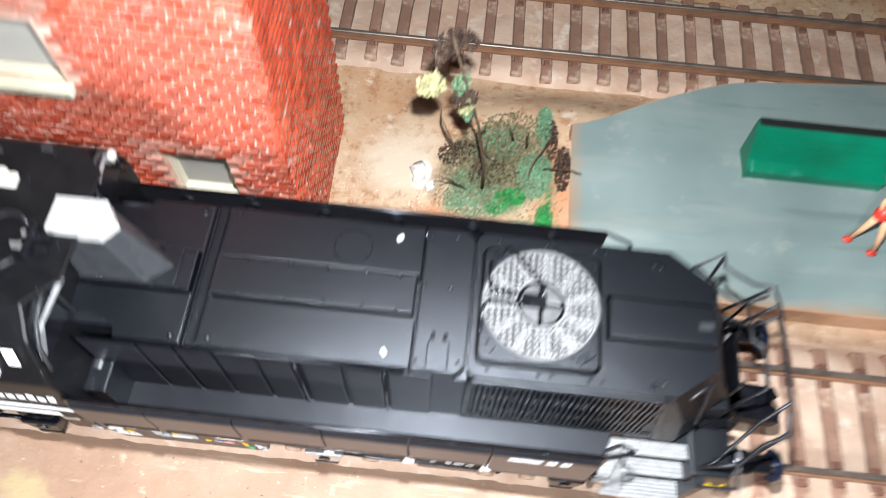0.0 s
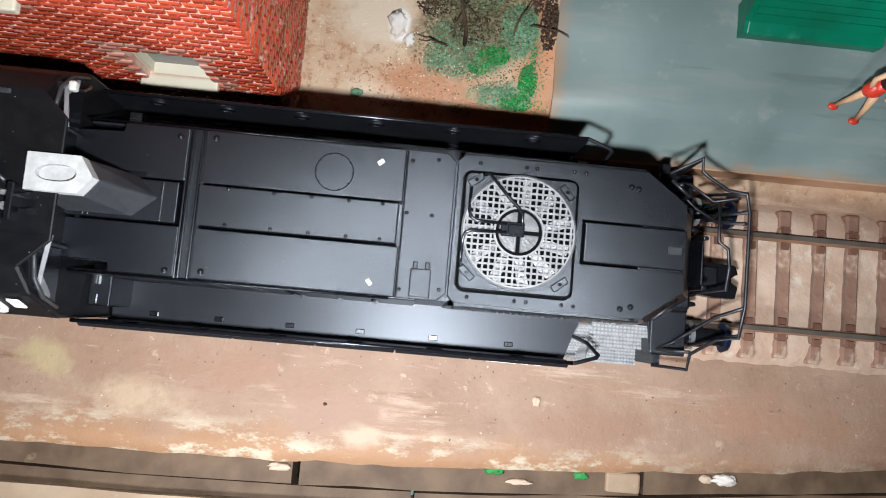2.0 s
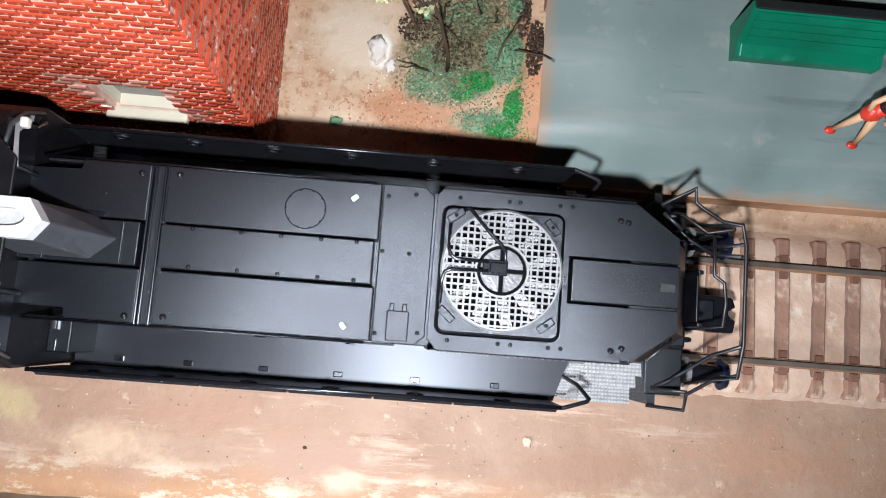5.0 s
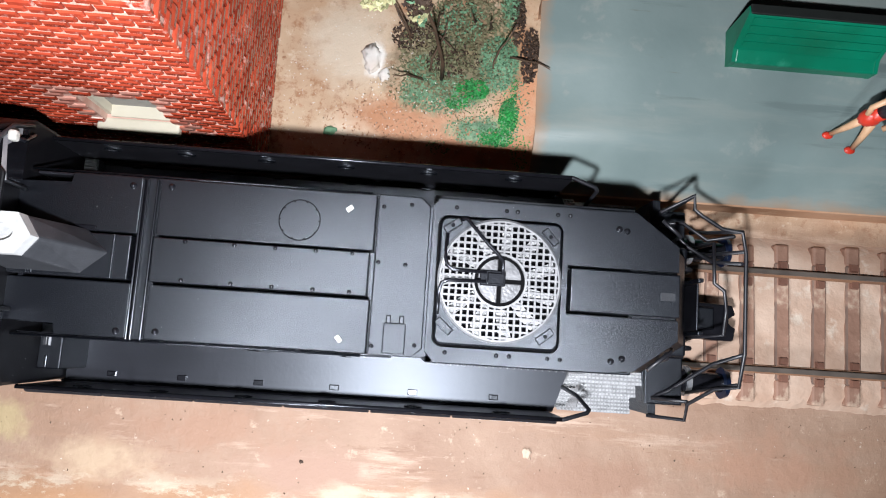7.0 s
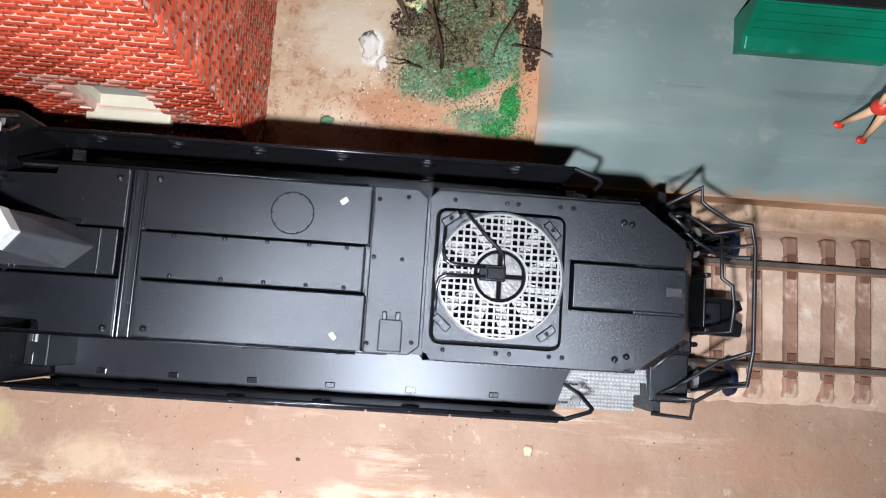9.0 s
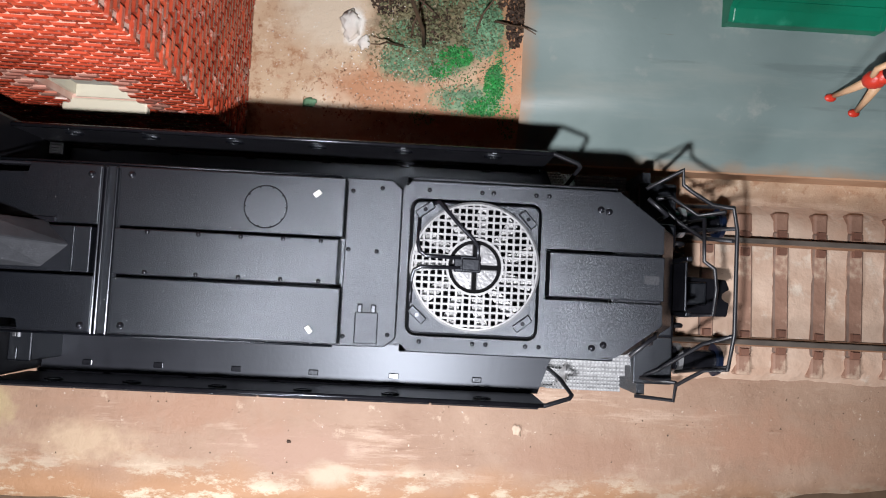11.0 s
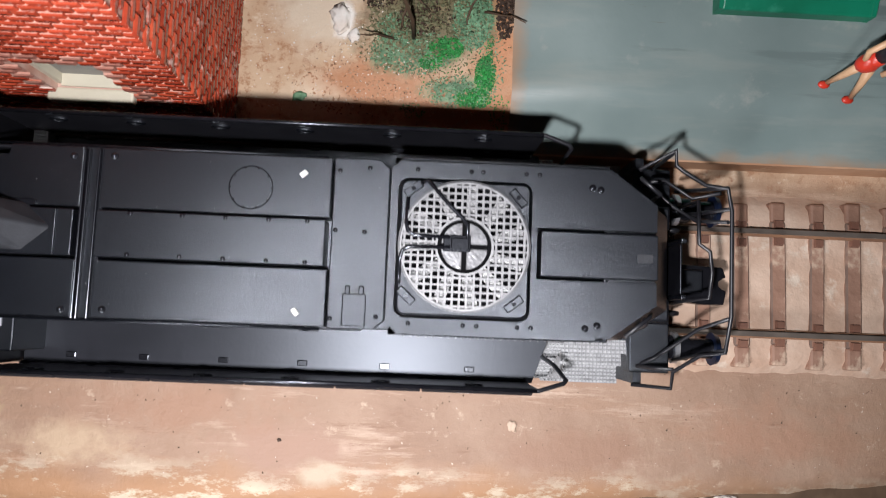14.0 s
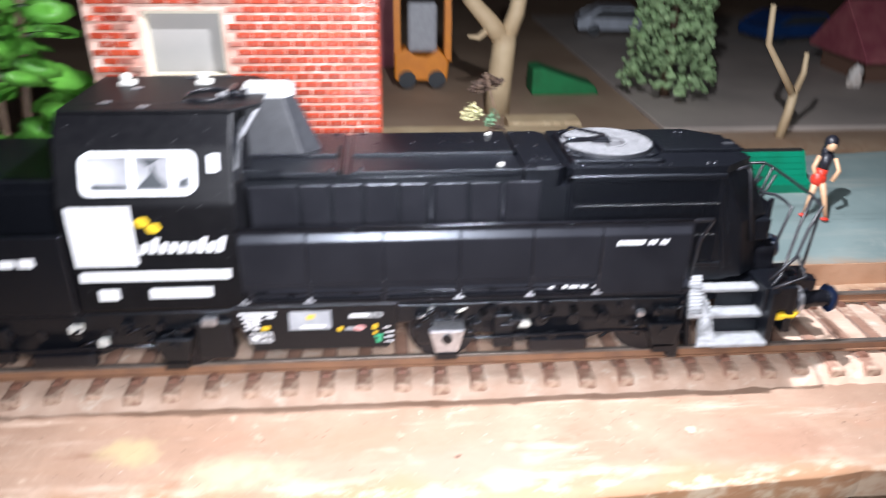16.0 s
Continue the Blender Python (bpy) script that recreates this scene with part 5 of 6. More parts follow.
def side_window(cab_):
    """White surround, pale pane with grey reflections painted on, bars and the small white mirror, on the leaning upper
    side.
    """
    def side(x, z, out):
        return (x * C, -(1.68 - 0.35 * (z - 3.80) + out) * C, z * C)

    def flat(pts, lift, material, name, label=""):
        bm = bmesh.new()
        lo, hi = ([bm.verts.new(side(x, z, o)) for x, z in pts] for o in (lift - 0.02, lift))
        bm.faces.new(hi)
        bm.faces.new(lo[::-1])
        for k in range(len(pts)):
            j = (k + 1) % len(pts)
            bm.faces.new((lo[k], lo[j], hi[j], hi[k]))
        return part(name, bm, material, cab_, label)

    outer = rounded_rect(-7.33, 4.245, 1.64, 0.60, 0.15)
    inner = rounded_rect(-7.33, 4.245, 1.50, 0.47, 0.10)
    bm = bmesh.new()
    loops = [[bm.verts.new(side(x, z, o)) for x, z in pts] for pts, o in ((outer, -0.01), (outer, 0.03), (inner, 0.03), (inner, -0.01))]
    for a, b in zip(loops, loops[1:]):
        for k in range(len(outer)):
            j = (k + 1) % len(outer)
            bm.faces.new((a[k], a[j], b[j], b[k]))
    part("window_frame", bm, WHITE, cab_, "white side window surround")
    flat(inner, 0.012, GLASS, "window_pane", "pale window pane")
    for x in (-7.46, -6.88):
        flat([(x, 4.02), (x + 0.08, 4.02), (x + 0.08, 4.47), (x, 4.47)], 0.026, WHITE, "window_bar")
    # reflections in the pane, drawn as flat dark grey shapes
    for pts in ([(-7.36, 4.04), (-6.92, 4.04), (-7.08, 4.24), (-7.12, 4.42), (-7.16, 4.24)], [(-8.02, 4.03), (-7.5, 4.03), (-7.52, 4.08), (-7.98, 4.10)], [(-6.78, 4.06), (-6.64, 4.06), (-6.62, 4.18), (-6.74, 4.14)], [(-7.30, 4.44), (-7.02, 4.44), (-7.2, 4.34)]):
        flat(pts, 0.018, DARKGREY, "painted_reflection")
    flat([(-6.33, 4.26), (-6.18, 4.26), (-6.18, 4.50), (-6.33, 4.50)], 0.05, WHITE, "mirror_housing", "small white mirror housing")


def cab():
    x0, x1 = -8.55, -5.98
    c_bm = bmesh.new()
    prism_x(c_bm, [(-1.66, 2.0), (-1.68, 3.80), (-1.40, 4.60), (-1.05, 5.02), (1.05, 5.02), (1.40, 4.60), (1.68, 3.80), (1.66, 2.0)], x0, x1)
    cab_ = part("cab", bevelled(c_bm, 0.05), CABBLACK, loco, "gloss black driver's cab")
    # roof panel with a front overhang
    bm = bmesh.new()
    prism(bm, [(x0 + 0.05, -1.08), (-5.98, -1.08), (-5.63, -0.74), (-5.63, 0.74), (-5.98, 1.08), (x0 + 0.05, 1.08)], 5.0, 5.05)
    part("cab_roof", bevelled(bm, 0.02), CABBLACK, cab_)
    boxed("roof_hatch_seam", BLACK, cab_, -8.4, -5.70, -0.70, -0.685, 5.05, 5.056)
    for s in (-1, 1):
        # side window with a white surround and pale glazing
        if s < 0:
            side_window(cab_)
        # front corner: sloping dark cheek, small step box and hinges on the walkway
        bm = bmesh.new()
        if s < 0:
            front, top = -5.68, 3.0
            box(bm, -5.99, front, -1.48, -0.88, 2.05, top)
        else:
            front, top = -5.79, 2.38
            box(bm, -5.99, front, 1.36, 1.56, 2.05, top)
        corner = part("corner_box", bevelled(bm, 0.02), BLACK, cab_)
        if s > 0:
            stud_plate("perforated_step", corner, [(-5.97, 1.38, 2.40), (-5.80, 1.38, 2.40), (-5.80, 1.55, 2.40), (-5.97, 1.55, 2.40)], 4, 4, "small light grey perforated step", 0.03)
        else:
            for hx, hy in ((front - 0.20, 1.10), (front - 0.36, 1.42)):
                boxed("box_hinge", CHARCOAL, corner, hx - 0.05, hx + 0.01, -hy - 0.07, -hy + 0.07, top - 0.01, top + 0.04, bevel=0.012)
                boxed("hinge_pin", GREYPAPER, corner, hx + 0.02, hx + 0.05, -hy - 0.07, -hy + 0.07, top - 0.01, top + 0.03, bevel=0.008)
            boxed("box_rib", GLOSS, corner, front - 0.20, front - 0.17, -1.46, -1.30, top - 0.01, top + 0.03, bevel=0.008)
        # cab front side windows, white edged
        bm = bmesh.new()
        quad_box(bm, [(-5.99, s * 0.78, 4.1), (-5.93, s * 0.78, 4.1), (-5.93, s * 1.50, 4.1), (-5.99, s * 1.50, 4.1), (-5.99, s * 0.78, 4.85), (-5.93, s * 0.78, 4.85), (-5.93, s * 1.28, 4.7), (-5.99, s * 1.28, 4.7)])
        part("front_window", bm, GLOSS, cab_)
        bm = bmesh.new()
        tube(bm, [(-5.9, s * 0.74, 4.05), (-5.9, s * 0.74, 4.9), (-5.88, s * 1.18, 4.8), (-5.9, s * 1.40, 4.5), (-5.9, s * 1.52, 4.08)], 0.03)
        part("front_window_seal", bm, CHARCOAL, cab_)
        if s > 0:
            bm = bmesh.new()
            box(bm, -5.86, -5.76, 1.18, 1.31, 4.58, 4.70)
            part("marker_lamp", bevelled(bm, 0.03), WARMWHITE, cab_, "small white lamp")
            bm = bmesh.new()
            tube(bm, [(-5.86, 1.40, 4.1), (-5.80, 1.25, 4.4), (-5.78, 1.22, 4.6)], 0.03)
            part("lamp_stalk", bm, GLOSS, cab_)
        # bare pillar beside the front window, bent at its foot
        bm = bmesh.new()
        quad_box(bm, [(-5.93, s * 1.12, 4.62), (-5.88, s * 1.12, 4.62), (-5.88, s * 1.30, 4.64), (-5.93, s * 1.30, 4.64), (-5.72, s * 0.66, 4.93), (-5.66, s * 0.66, 4.93), (-5.66, s * 0.74, 4.96), (-5.72, s * 0.74, 4.96)])
        quad_box(bm, [(-5.97, s * 1.36, 4.26), (-5.92, s * 1.36, 4.26), (-5.92, s * 1.46, 4.26), (-5.97, s * 1.46, 4.26), (-5.93, s * 1.14, 4.61), (-5.88, s * 1.14, 4.61), (-5.88, s * 1.30, 4.63), (-5.93, s * 1.30, 4.63)])
        part("window_pillar", bm, PILLAR, cab_, "bare grey window pillar")
    # white markings on the near side
    y = -1.684
    bars(cab_, y, [(-8.42, -7.50, 2.83, 3.79)], WHITE, "white_panel")
    bars(cab_, y, [(-8.40, -6.17, 2.57, 2.73)], WHITE, "white_stripe")
    bars(cab_, y, [(-8.18, -7.88, 2.24, 2.43), (-7.42, -6.48, 2.26, 2.43)], WHITE, "label")
    bars(cab_, y - 0.008, [(-8.05, -7.6, 3.20, 3.24), (-7.95, -7.7, 3.12, 3.16)], GREYPAPER)
    strokes(cab_, y, -7.46, -6.20, 3.03, 3.20, 9, (), (1, 6, 8))
    for cx, cz in ((-7.36, 3.54), (-7.20, 3.44)):
        bm = bmesh.new()
        prism_y(bm, [(cx + 0.11 * math.cos(radians(60 * k)), cz + 0.085 * math.sin(radians(60 * k))) for k in range(6)], y - 0.01, y)
        part("yellow_mark", bm, YELLOW, cab_)
    # roof fittings: two pale domes, a cable loop with couplers, clips
    for x, yy, r in ((-7.92, 0.46, 0.12), (-6.70, 0.48, 0.12)):
        bm = bmesh.new()
        box(bm, x - 0.13, x + 0.13, yy - 0.09, yy + 0.09, 5.04, 5.13)
        bevelled(bm, 0.03, 2)
        ball(bm, (x - 0.03, yy + 0.02, 5.17), r * 0.75, (1, 1, 0.9), 2)
        part("roof_dome", bm, WARMWHITE, cab_, "pale roof horn on a square foot", smooth=True)
    bm = bmesh.new()
    tube(bm, [(-6.15 - 0.33 + 0.33 * math.cos(a), -0.32 + 0.36 * math.sin(a), 5.08) for a in [radians(40 + 28 * k) for k in range(11)]], 0.03)
    part("cable_loop", bm, RAILBLACK, cab_)
    for k, (x, yy) in enumerate(((-6.25, -0.22), (-6.32, -0.38), (-6.05, -0.24), (-6.02, -0.42))):
        bm = bmesh.new()
        disc(bm, (x, yy, 5.09), 0.035, 0.12, "x", 12)
        disc(bm, (x + 0.10, yy, 5.09), 0.05, 0.05, "x", 12)
        part("cable_coupler", bm, SILVER if k < 2 else GLOSS, cab_)
    boxed("coupler_bracket", GLOSS, cab_, -6.14, -6.06, -0.55, -0.1, 5.04, 5.2, bevel=0.015)
    for x, yy in ((-7.30, -0.92), (-7.92, -0.66), (-7.0, 0.9), (-7.7, 0.2), (-6.72, -0.56), (-6.4, 1.0)):
        boxed("roof_clip", SILVER if x < -7.1 else CHARCOAL, cab_, x - 0.07, x + 0.07, yy - 0.03, yy + 0.03, 5.045, 5.075, bevel=0.008)


cab()


def exhaust():
    bm = bmesh.new()
    top = [(-5.98, -0.17), (-5.36, -0.17), (-5.20, 0.04), (-5.36, 0.28), (-5.98, 0.28)]
    low = [(-6.00, -0.26), (-5.10, -0.26), (-4.78, 0.02), (-5.10, 0.30), (-6.00, 0.30)]
    prism(bm, low, 4.02, 4.98, top)
    e = part("exhaust_pipe", bevelled(bm, 0.025), CHARCOAL, loco, "tapered charcoal exhaust stack")
    bm = bmesh.new()
    outer = [bm.verts.new((x * C, y * C, 5.16 * C)) for x, y in top]
    outer_low = [bm.verts.new((x * C, y * C, 4.97 * C)) for x, y in top]
    hole = [(-5.63 + 0.24 * math.copysign(abs(math.cos(a)) ** 0.8, math.cos(a)), 0.055 + 0.105 * math.sin(a)) for a in [k * math.tau / 20 for k in range(20)]]
    inner = [bm.verts.new((x * C, y * C, 5.16 * C)) for x, y in hole]
    deep = [bm.verts.new((x * C, y * C, 5.058 * C)) for x, y in hole]
    for k in range(5):
        bm.faces.new((outer_low[k], outer_low[(k + 1) % 5], outer[(k + 1) % 5], outer[k]))
    for k in range(20):
        bm.faces.new((inner[k], inner[(k + 1) % 20], deep[(k + 1) % 20], deep[k]))
    bm.faces.new(deep)
    edges = [bm.edges.get((a[k], a[(k + 1) % len(a)])) or bm.edges.new((a[k], a[(k + 1) % len(a)])) for a in (outer, inner) for k in range(len(a))]
    bmesh.ops.triangle_fill(bm, use_beauty=True, edges=edges)
    part("exhaust_rim", bm, RIMGREY, e, "pale unpainted rim round an oval opening")
    bm = bmesh.new()
    for s, y in ((-1, -0.27), (1, 0.31)):
        box(bm, -5.95, -5.0, y - 0.03, y + 0.03, 4.02, 4.07)
    part("stack_flange", bm, GLOSS, e)


exhaust()


def rear():
    bm = bmesh.new()
    prism(bm, [(-13.1, -1.04), (-8.5, -1.04), (-8.5, 1.04), (-13.1, 1.04)], 1.95, 4.0)
    r = part("rear_hood", bevelled(bm, 0.06), BLACK, loco)
    for s in (-1, 1):
        y = s * 1.70
        bm = bmesh.new()
        box(bm, -13.0, -8.55, min(y - 0.03, y + 0.03), max(y - 0.03, y + 0.03), 2.02, 3.36)
        part("rear_side_cover", bevelled(bm, 0.02, 1), BLACK, loco)
        for k in range(4):
            boxed("rear_door", BLACK, r, -12.9 + k * 1.08, -11.9 + k * 1.08, min(s * 1.03, s * 1.07), max(s * 1.03, s * 1.07), 2.1, 3.8, bevel=0.02)
        bm = bmesh.new()
        disc(bm, (-13.9, s * 1.1, 1.56), 0.17, 0.5, "x", 20)
        disc(bm, (-14.1, s * 1.1, 1.56), 0.28, 0.06, "x", 24)
        part("buffer", bm, GLOSS, loco)
        bm = bmesh.new()
        tube(bm, [(-13.2, s * 1.5, 2.0), (-13.3, s * 1.5, 3.3), (-13.6, s * 1.0, 3.3), (-13.6, s * 1.0, 2.0)], 0.034)
        part("handrail", bm, RAILBLACK, loco)
    boxed("rear_deck", BLACK, loco, -13.95, -13.0, -1.5, 1.5, 1.86, 2.0, bevel=0.02)
    bars(loco, -1.73, [(-9.75, -9.55, 2.86, 2.98), (-9.5, -9.28, 2.86, 2.98), (-9.22, -9.0, 2.86, 3.0)], WHITE)
    boxed("rear_walkway", GLOSS, loco, -13.0, -8.55, -1.62, 1.62, 1.9, 2.05)


rear()
# ---- things: the brick house ----
def wpart(name, bm, material, parent, label="", smooth=False):
    """A part whose mesh is written in the layout's own centimetres, under a thing that stands elsewhere."""
    ob = part(name, bm, material, parent, label, smooth)
    if parent and parent.data is None:
        ob.matrix_parent_inverse = Matrix.Translation(-parent.location)
    return ob


def brick_mesh(name, along, material):
    """One brick, its length along x or y, chamfered at its outer face, which looks towards -y or +x."""
    L2, H2, d, c = 0.131, 0.054, 0.046, 0.020
    bm = bmesh.new()
    back = [(-L2, -H2), (L2, -H2), (L2, H2), (-L2, H2)]
    front = [(-L2 + c, -H2 + c), (L2 - c, -H2 + c), (L2 - c, H2 - c), (-L2 + c, H2 - c)]
    layers = []
    for pts, o in ((back, 0.0), (back, d - c), (front, d)):
        layers.append([bm.verts.new((u * C, -o * C, v * C) if along == "x" else (o * C, u * C, v * C)) for u, v in pts])
    for a, b in zip(layers, layers[1:]):
        for k in range(4):
            f = bm.faces.new((a[k], a[(k + 1) % 4], b[(k + 1) % 4], b[k]))
            # top ledge of front bricks gets the painted highlight colour
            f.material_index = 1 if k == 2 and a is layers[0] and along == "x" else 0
    bm.faces.new(layers[-1])
    bmesh.ops.recalc_face_normals(bm, faces=bm.faces)
    me = bpy.data.meshes.new(name)
    bm.to_mesh(me)
    bm.free()
    me.materials.append(material)
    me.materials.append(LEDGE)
    return me


def house():
    X0, X1, Y0, Y1, H = -9.1, -3.88, 2.24, 5.68, 8.6
    base = Vector(((X0 + X1) / 2, (Y0 + Y1) / 2, 0))
    hs = thing("brick_house", "glossy red brick house with cream window stone", "house", at=base)
    holes = [(-5.88, -4.84, 2.08, 3.26), (-8.12, -6.66, 4.76, 5.96)]
    # front wall, one sheet with its two openings
    bm = bmesh.new()
    loops = []
    for y in (Y0, Y0 + 0.35):
        loops.append([[bm.verts.new((x * C, y * C, z * C)) for x, z in ((a, c), (b, c), (b, d), (a, d))] for a, b, c, d in [(X0, X1, -0.1, H)] + holes])
    for lo, hi in zip(*loops):
        for i in range(4):
            bm.faces.new((lo[i], lo[(i + 1) % 4], hi[(i + 1) % 4], hi[i]))
    for group in loops:
        bmesh.ops.triangle_fill(bm, use_beauty=True, edges=[bm.edges.get((v[i], v[(i + 1) % 4])) for v in group for i in range(4)])
    front = wpart("front_wall", bm, PALEMORTAR, hs, "red brick wall with pale joints")
    bm = bmesh.new()
    box(bm, X1 - 0.35, X1, Y0 + 0.35, Y1, -0.1, H)
    side = wpart("side_wall", bm, MORTAR, hs, "red brick wall with deep joints")
    bm = bmesh.new()
    box(bm, X0, X0 + 0.35, Y0 + 0.35, Y1, -0.1, H)
    wpart("far_side_wall", bm, MORTAR, hs)
    bm = bmesh.new()
    box(bm, X0 + 0.35, X1 - 0.35, Y1 - 0.35, Y1, -0.1, H)
    wpart("back_wall", bm, MORTAR, hs)
    bm = bmesh.new()
    box(bm, X0 - 0.1, X1 + 0.1, Y0 - 0.1, Y1 + 0.1, H, H + 0.2)
    wpart("roof", bevelled(bm, 0.03), MORTAR, hs)
    # windows
    for x0, x1, z0, z1 in holes:
        bm = bmesh.new()
        box(bm, x0, x1, Y0 + 0.24, Y0 + 0.27, z0, z1)
        w = wpart("window", bm, PANE, hs, "dull grey window pane")
        bm = bmesh.new()
        for a, b, c, d in ((x0, x0 + 0.07, z0, z1), (x1 - 0.07, x1, z0, z1), (x0 + 0.07, x1 - 0.07, z1 - 0.07, z1)):
            box(bm, a, b, Y0 + 0.10, Y0 + 0.24, c, d)
        box(bm, x0 + 0.07, x1 - 0.07, Y0 + 0.06, Y0 + 0.24, z0 + 0.016, z0 + 0.05)
        wpart("window_frame", bm, CREAM, hs)
        bm = bmesh.new()
        box(bm, x0 - 0.14, x1 + 0.06, Y0 - 0.15, Y0 + 0.05, z0 - 0.14, z0 + 0.015)
        wpart("window_sill", bevelled(bm, 0.03), CREAM, hs, "cream stone sill")
    # cream ledge high over the upper window
    bm = bmesh.new()
    box(bm, X0 - 0.2, -3.80, Y0 - 0.22, Y0 - 0.003, 7.12, 7.46)
    ledge = wpart("cornice", bevelled(bm, 0.05), CREAM, hs, "broad cream ledge")
    bm = bmesh.new()
    box(bm, X0 - 0.1, -3.86, Y0 - 0.14, Y0 - 0.004, 7.463, 8.3)
    wpart("cornice_panel", bevelled(bm, 0.04), CREAM, hs)
    # bricks: separate pieces where the camera passes, the rest joined
    rng = random.Random(3)
    mesh_x, mesh_y = brick_mesh("brick", "x", BRICK), brick_mesh("brick", "y", BRICK)
    wash_x = brick_mesh("brick", "x", WASH)
    rest, rest_wash, pieces = [], [], 0
    for row in range(56):
        z = 0.05 + row * 0.152
        if z > H - 0.1:
            break
        off = 0.145 * (row % 2)
        for k in range(19):
            x = X1 - 0.10 - off - k * 0.29
            if x < X0 + 0.1 or any(h0 - 0.13 < x < h1 + 0.13 and h2 - 0.06 < z < h3 + 0.07 for h0, h1, h2, h3 in holes) or (7.05 < z < 8.36):
                continue
            near = any(h0 - 0.36 < x < h1 + 0.36 and h2 - 0.30 < z < h3 + 0.34 for h0, h1, h2, h3 in holes) and rng.random() < 0.6
            y = Y0 + rng.uniform(-0.006, 0.006)
            if pieces < 300 and x > -7.0 and 2.6 < z < 6.0:
                ob = new("brick", wash_x if near else mesh_x)
                ob.parent = front
                ob.location = Vector((x, y, z)) * C
                ob.rotation_euler = (rng.uniform(-0.02, 0.02), rng.uniform(-0.012, 0.012), rng.uniform(-0.012, 0.012))
                pieces += 1
            else:
                (rest_wash if near else rest).append(("x", x, y, z))
        for k in range(12):
            y = Y0 + 0.08 + 0.145 * ((row + 1) % 2) + k * 0.29
            if y < Y1 - 0.1:
                rest.append(("y", X1 + rng.uniform(-0.006, 0.012), y, z))
        if row % 2 and not 7.05 < z < 8.36:
            rest.append(("short", X1 - 0.035, Y0, z))
    for items, material in ((rest, BRICKS), (rest_wash, WASH)):
        verts, faces, slots = [], [], []
        src = {"x": mesh_x, "y": mesh_y, "short": mesh_x}
        for a, x, y, z in items:
            me = src[a]
            n = len(verts)
            r = Euler((rng.uniform(-0.015, 0.015), rng.uniform(-0.012, 0.012), rng.uniform(-0.012, 0.012))).to_matrix()
            verts += [tuple(r @ Vector((v.co.x * (0.5 if a == "short" else 1), v.co.y, v.co.z)) + Vector((x, y, z)) * C) for v in me.vertices]
            faces += [tuple(n + i for i in p.vertices) for p in me.polygons]
            slots += [p.material_index for p in me.polygons]
        me = bpy.data.meshes.new("bricks")
        me.from_pydata(verts, [], faces)
        me.polygons.foreach_set("material_index", slots)
        me.materials.append(material)
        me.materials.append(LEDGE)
        ob = new("bricks", me)
        ob.parent = front
        tagged(ob, kind="stuff")


house()


# ---- things: platform furniture ----
def bench():
    b = thing("platform_bench", "green plastic bench with a slatted back on the platform", "bench", at=(5.41, 4.5, 1.33))

    def bp(name, bm, material, label=""):
        bmesh.ops.translate(bm, vec=(0.0006, 0, 0), verts=bm.verts)
        return wpart(name, bm, material, b, label)

    bm = bmesh.new()
    prism_x(bm, [(4.26, 1.30), (4.24, 1.58), (4.46, 1.66), (4.70, 1.62), (4.74, 1.30)], 4.06, 6.56)
    bp("seat", bevelled(bm, 0.03), GREEN)
    bm = bmesh.new()
    prism_x(bm, [(4.44, 1.64), (4.52, 1.60), (4.86, 2.20), (4.79, 2.24)], 4.04, 6.50)
    bp("backrest", bevelled(bm, 0.02), GREEN)
    for q in (0.2, 0.42, 0.64, 0.86):
        bm = bmesh.new()
        y, z = 4.44 + 0.35 * q, 1.64 + 0.6 * q
        prism_x(bm, [(y - 0.02, z - 0.05), (y - 0.035, z - 0.03), (y + 0.01, z + 0.05), (y + 0.03, z + 0.04)], 4.10, 6.46)
        bp("slat", bm, GREEN)
    bm = bmesh.new()
    prism_x(bm, [(4.80, 2.18), (4.95, 2.16), (4.96, 2.27), (4.79, 2.28)], 4.02, 6.52)
    bp("top_rail", bevelled(bm, 0.015), DARKEDGE, "dark top edge")
    for x in (4.02, 6.50):
        bm = bmesh.new()
        prism_x(bm, [(4.25, 1.30), (4.24, 1.60), (4.45, 1.68), (4.80, 2.26), (4.92, 2.24), (4.86, 1.30)], x - 0.03, x + 0.04)
        bp("end_panel", bm, GREEN)


bench()


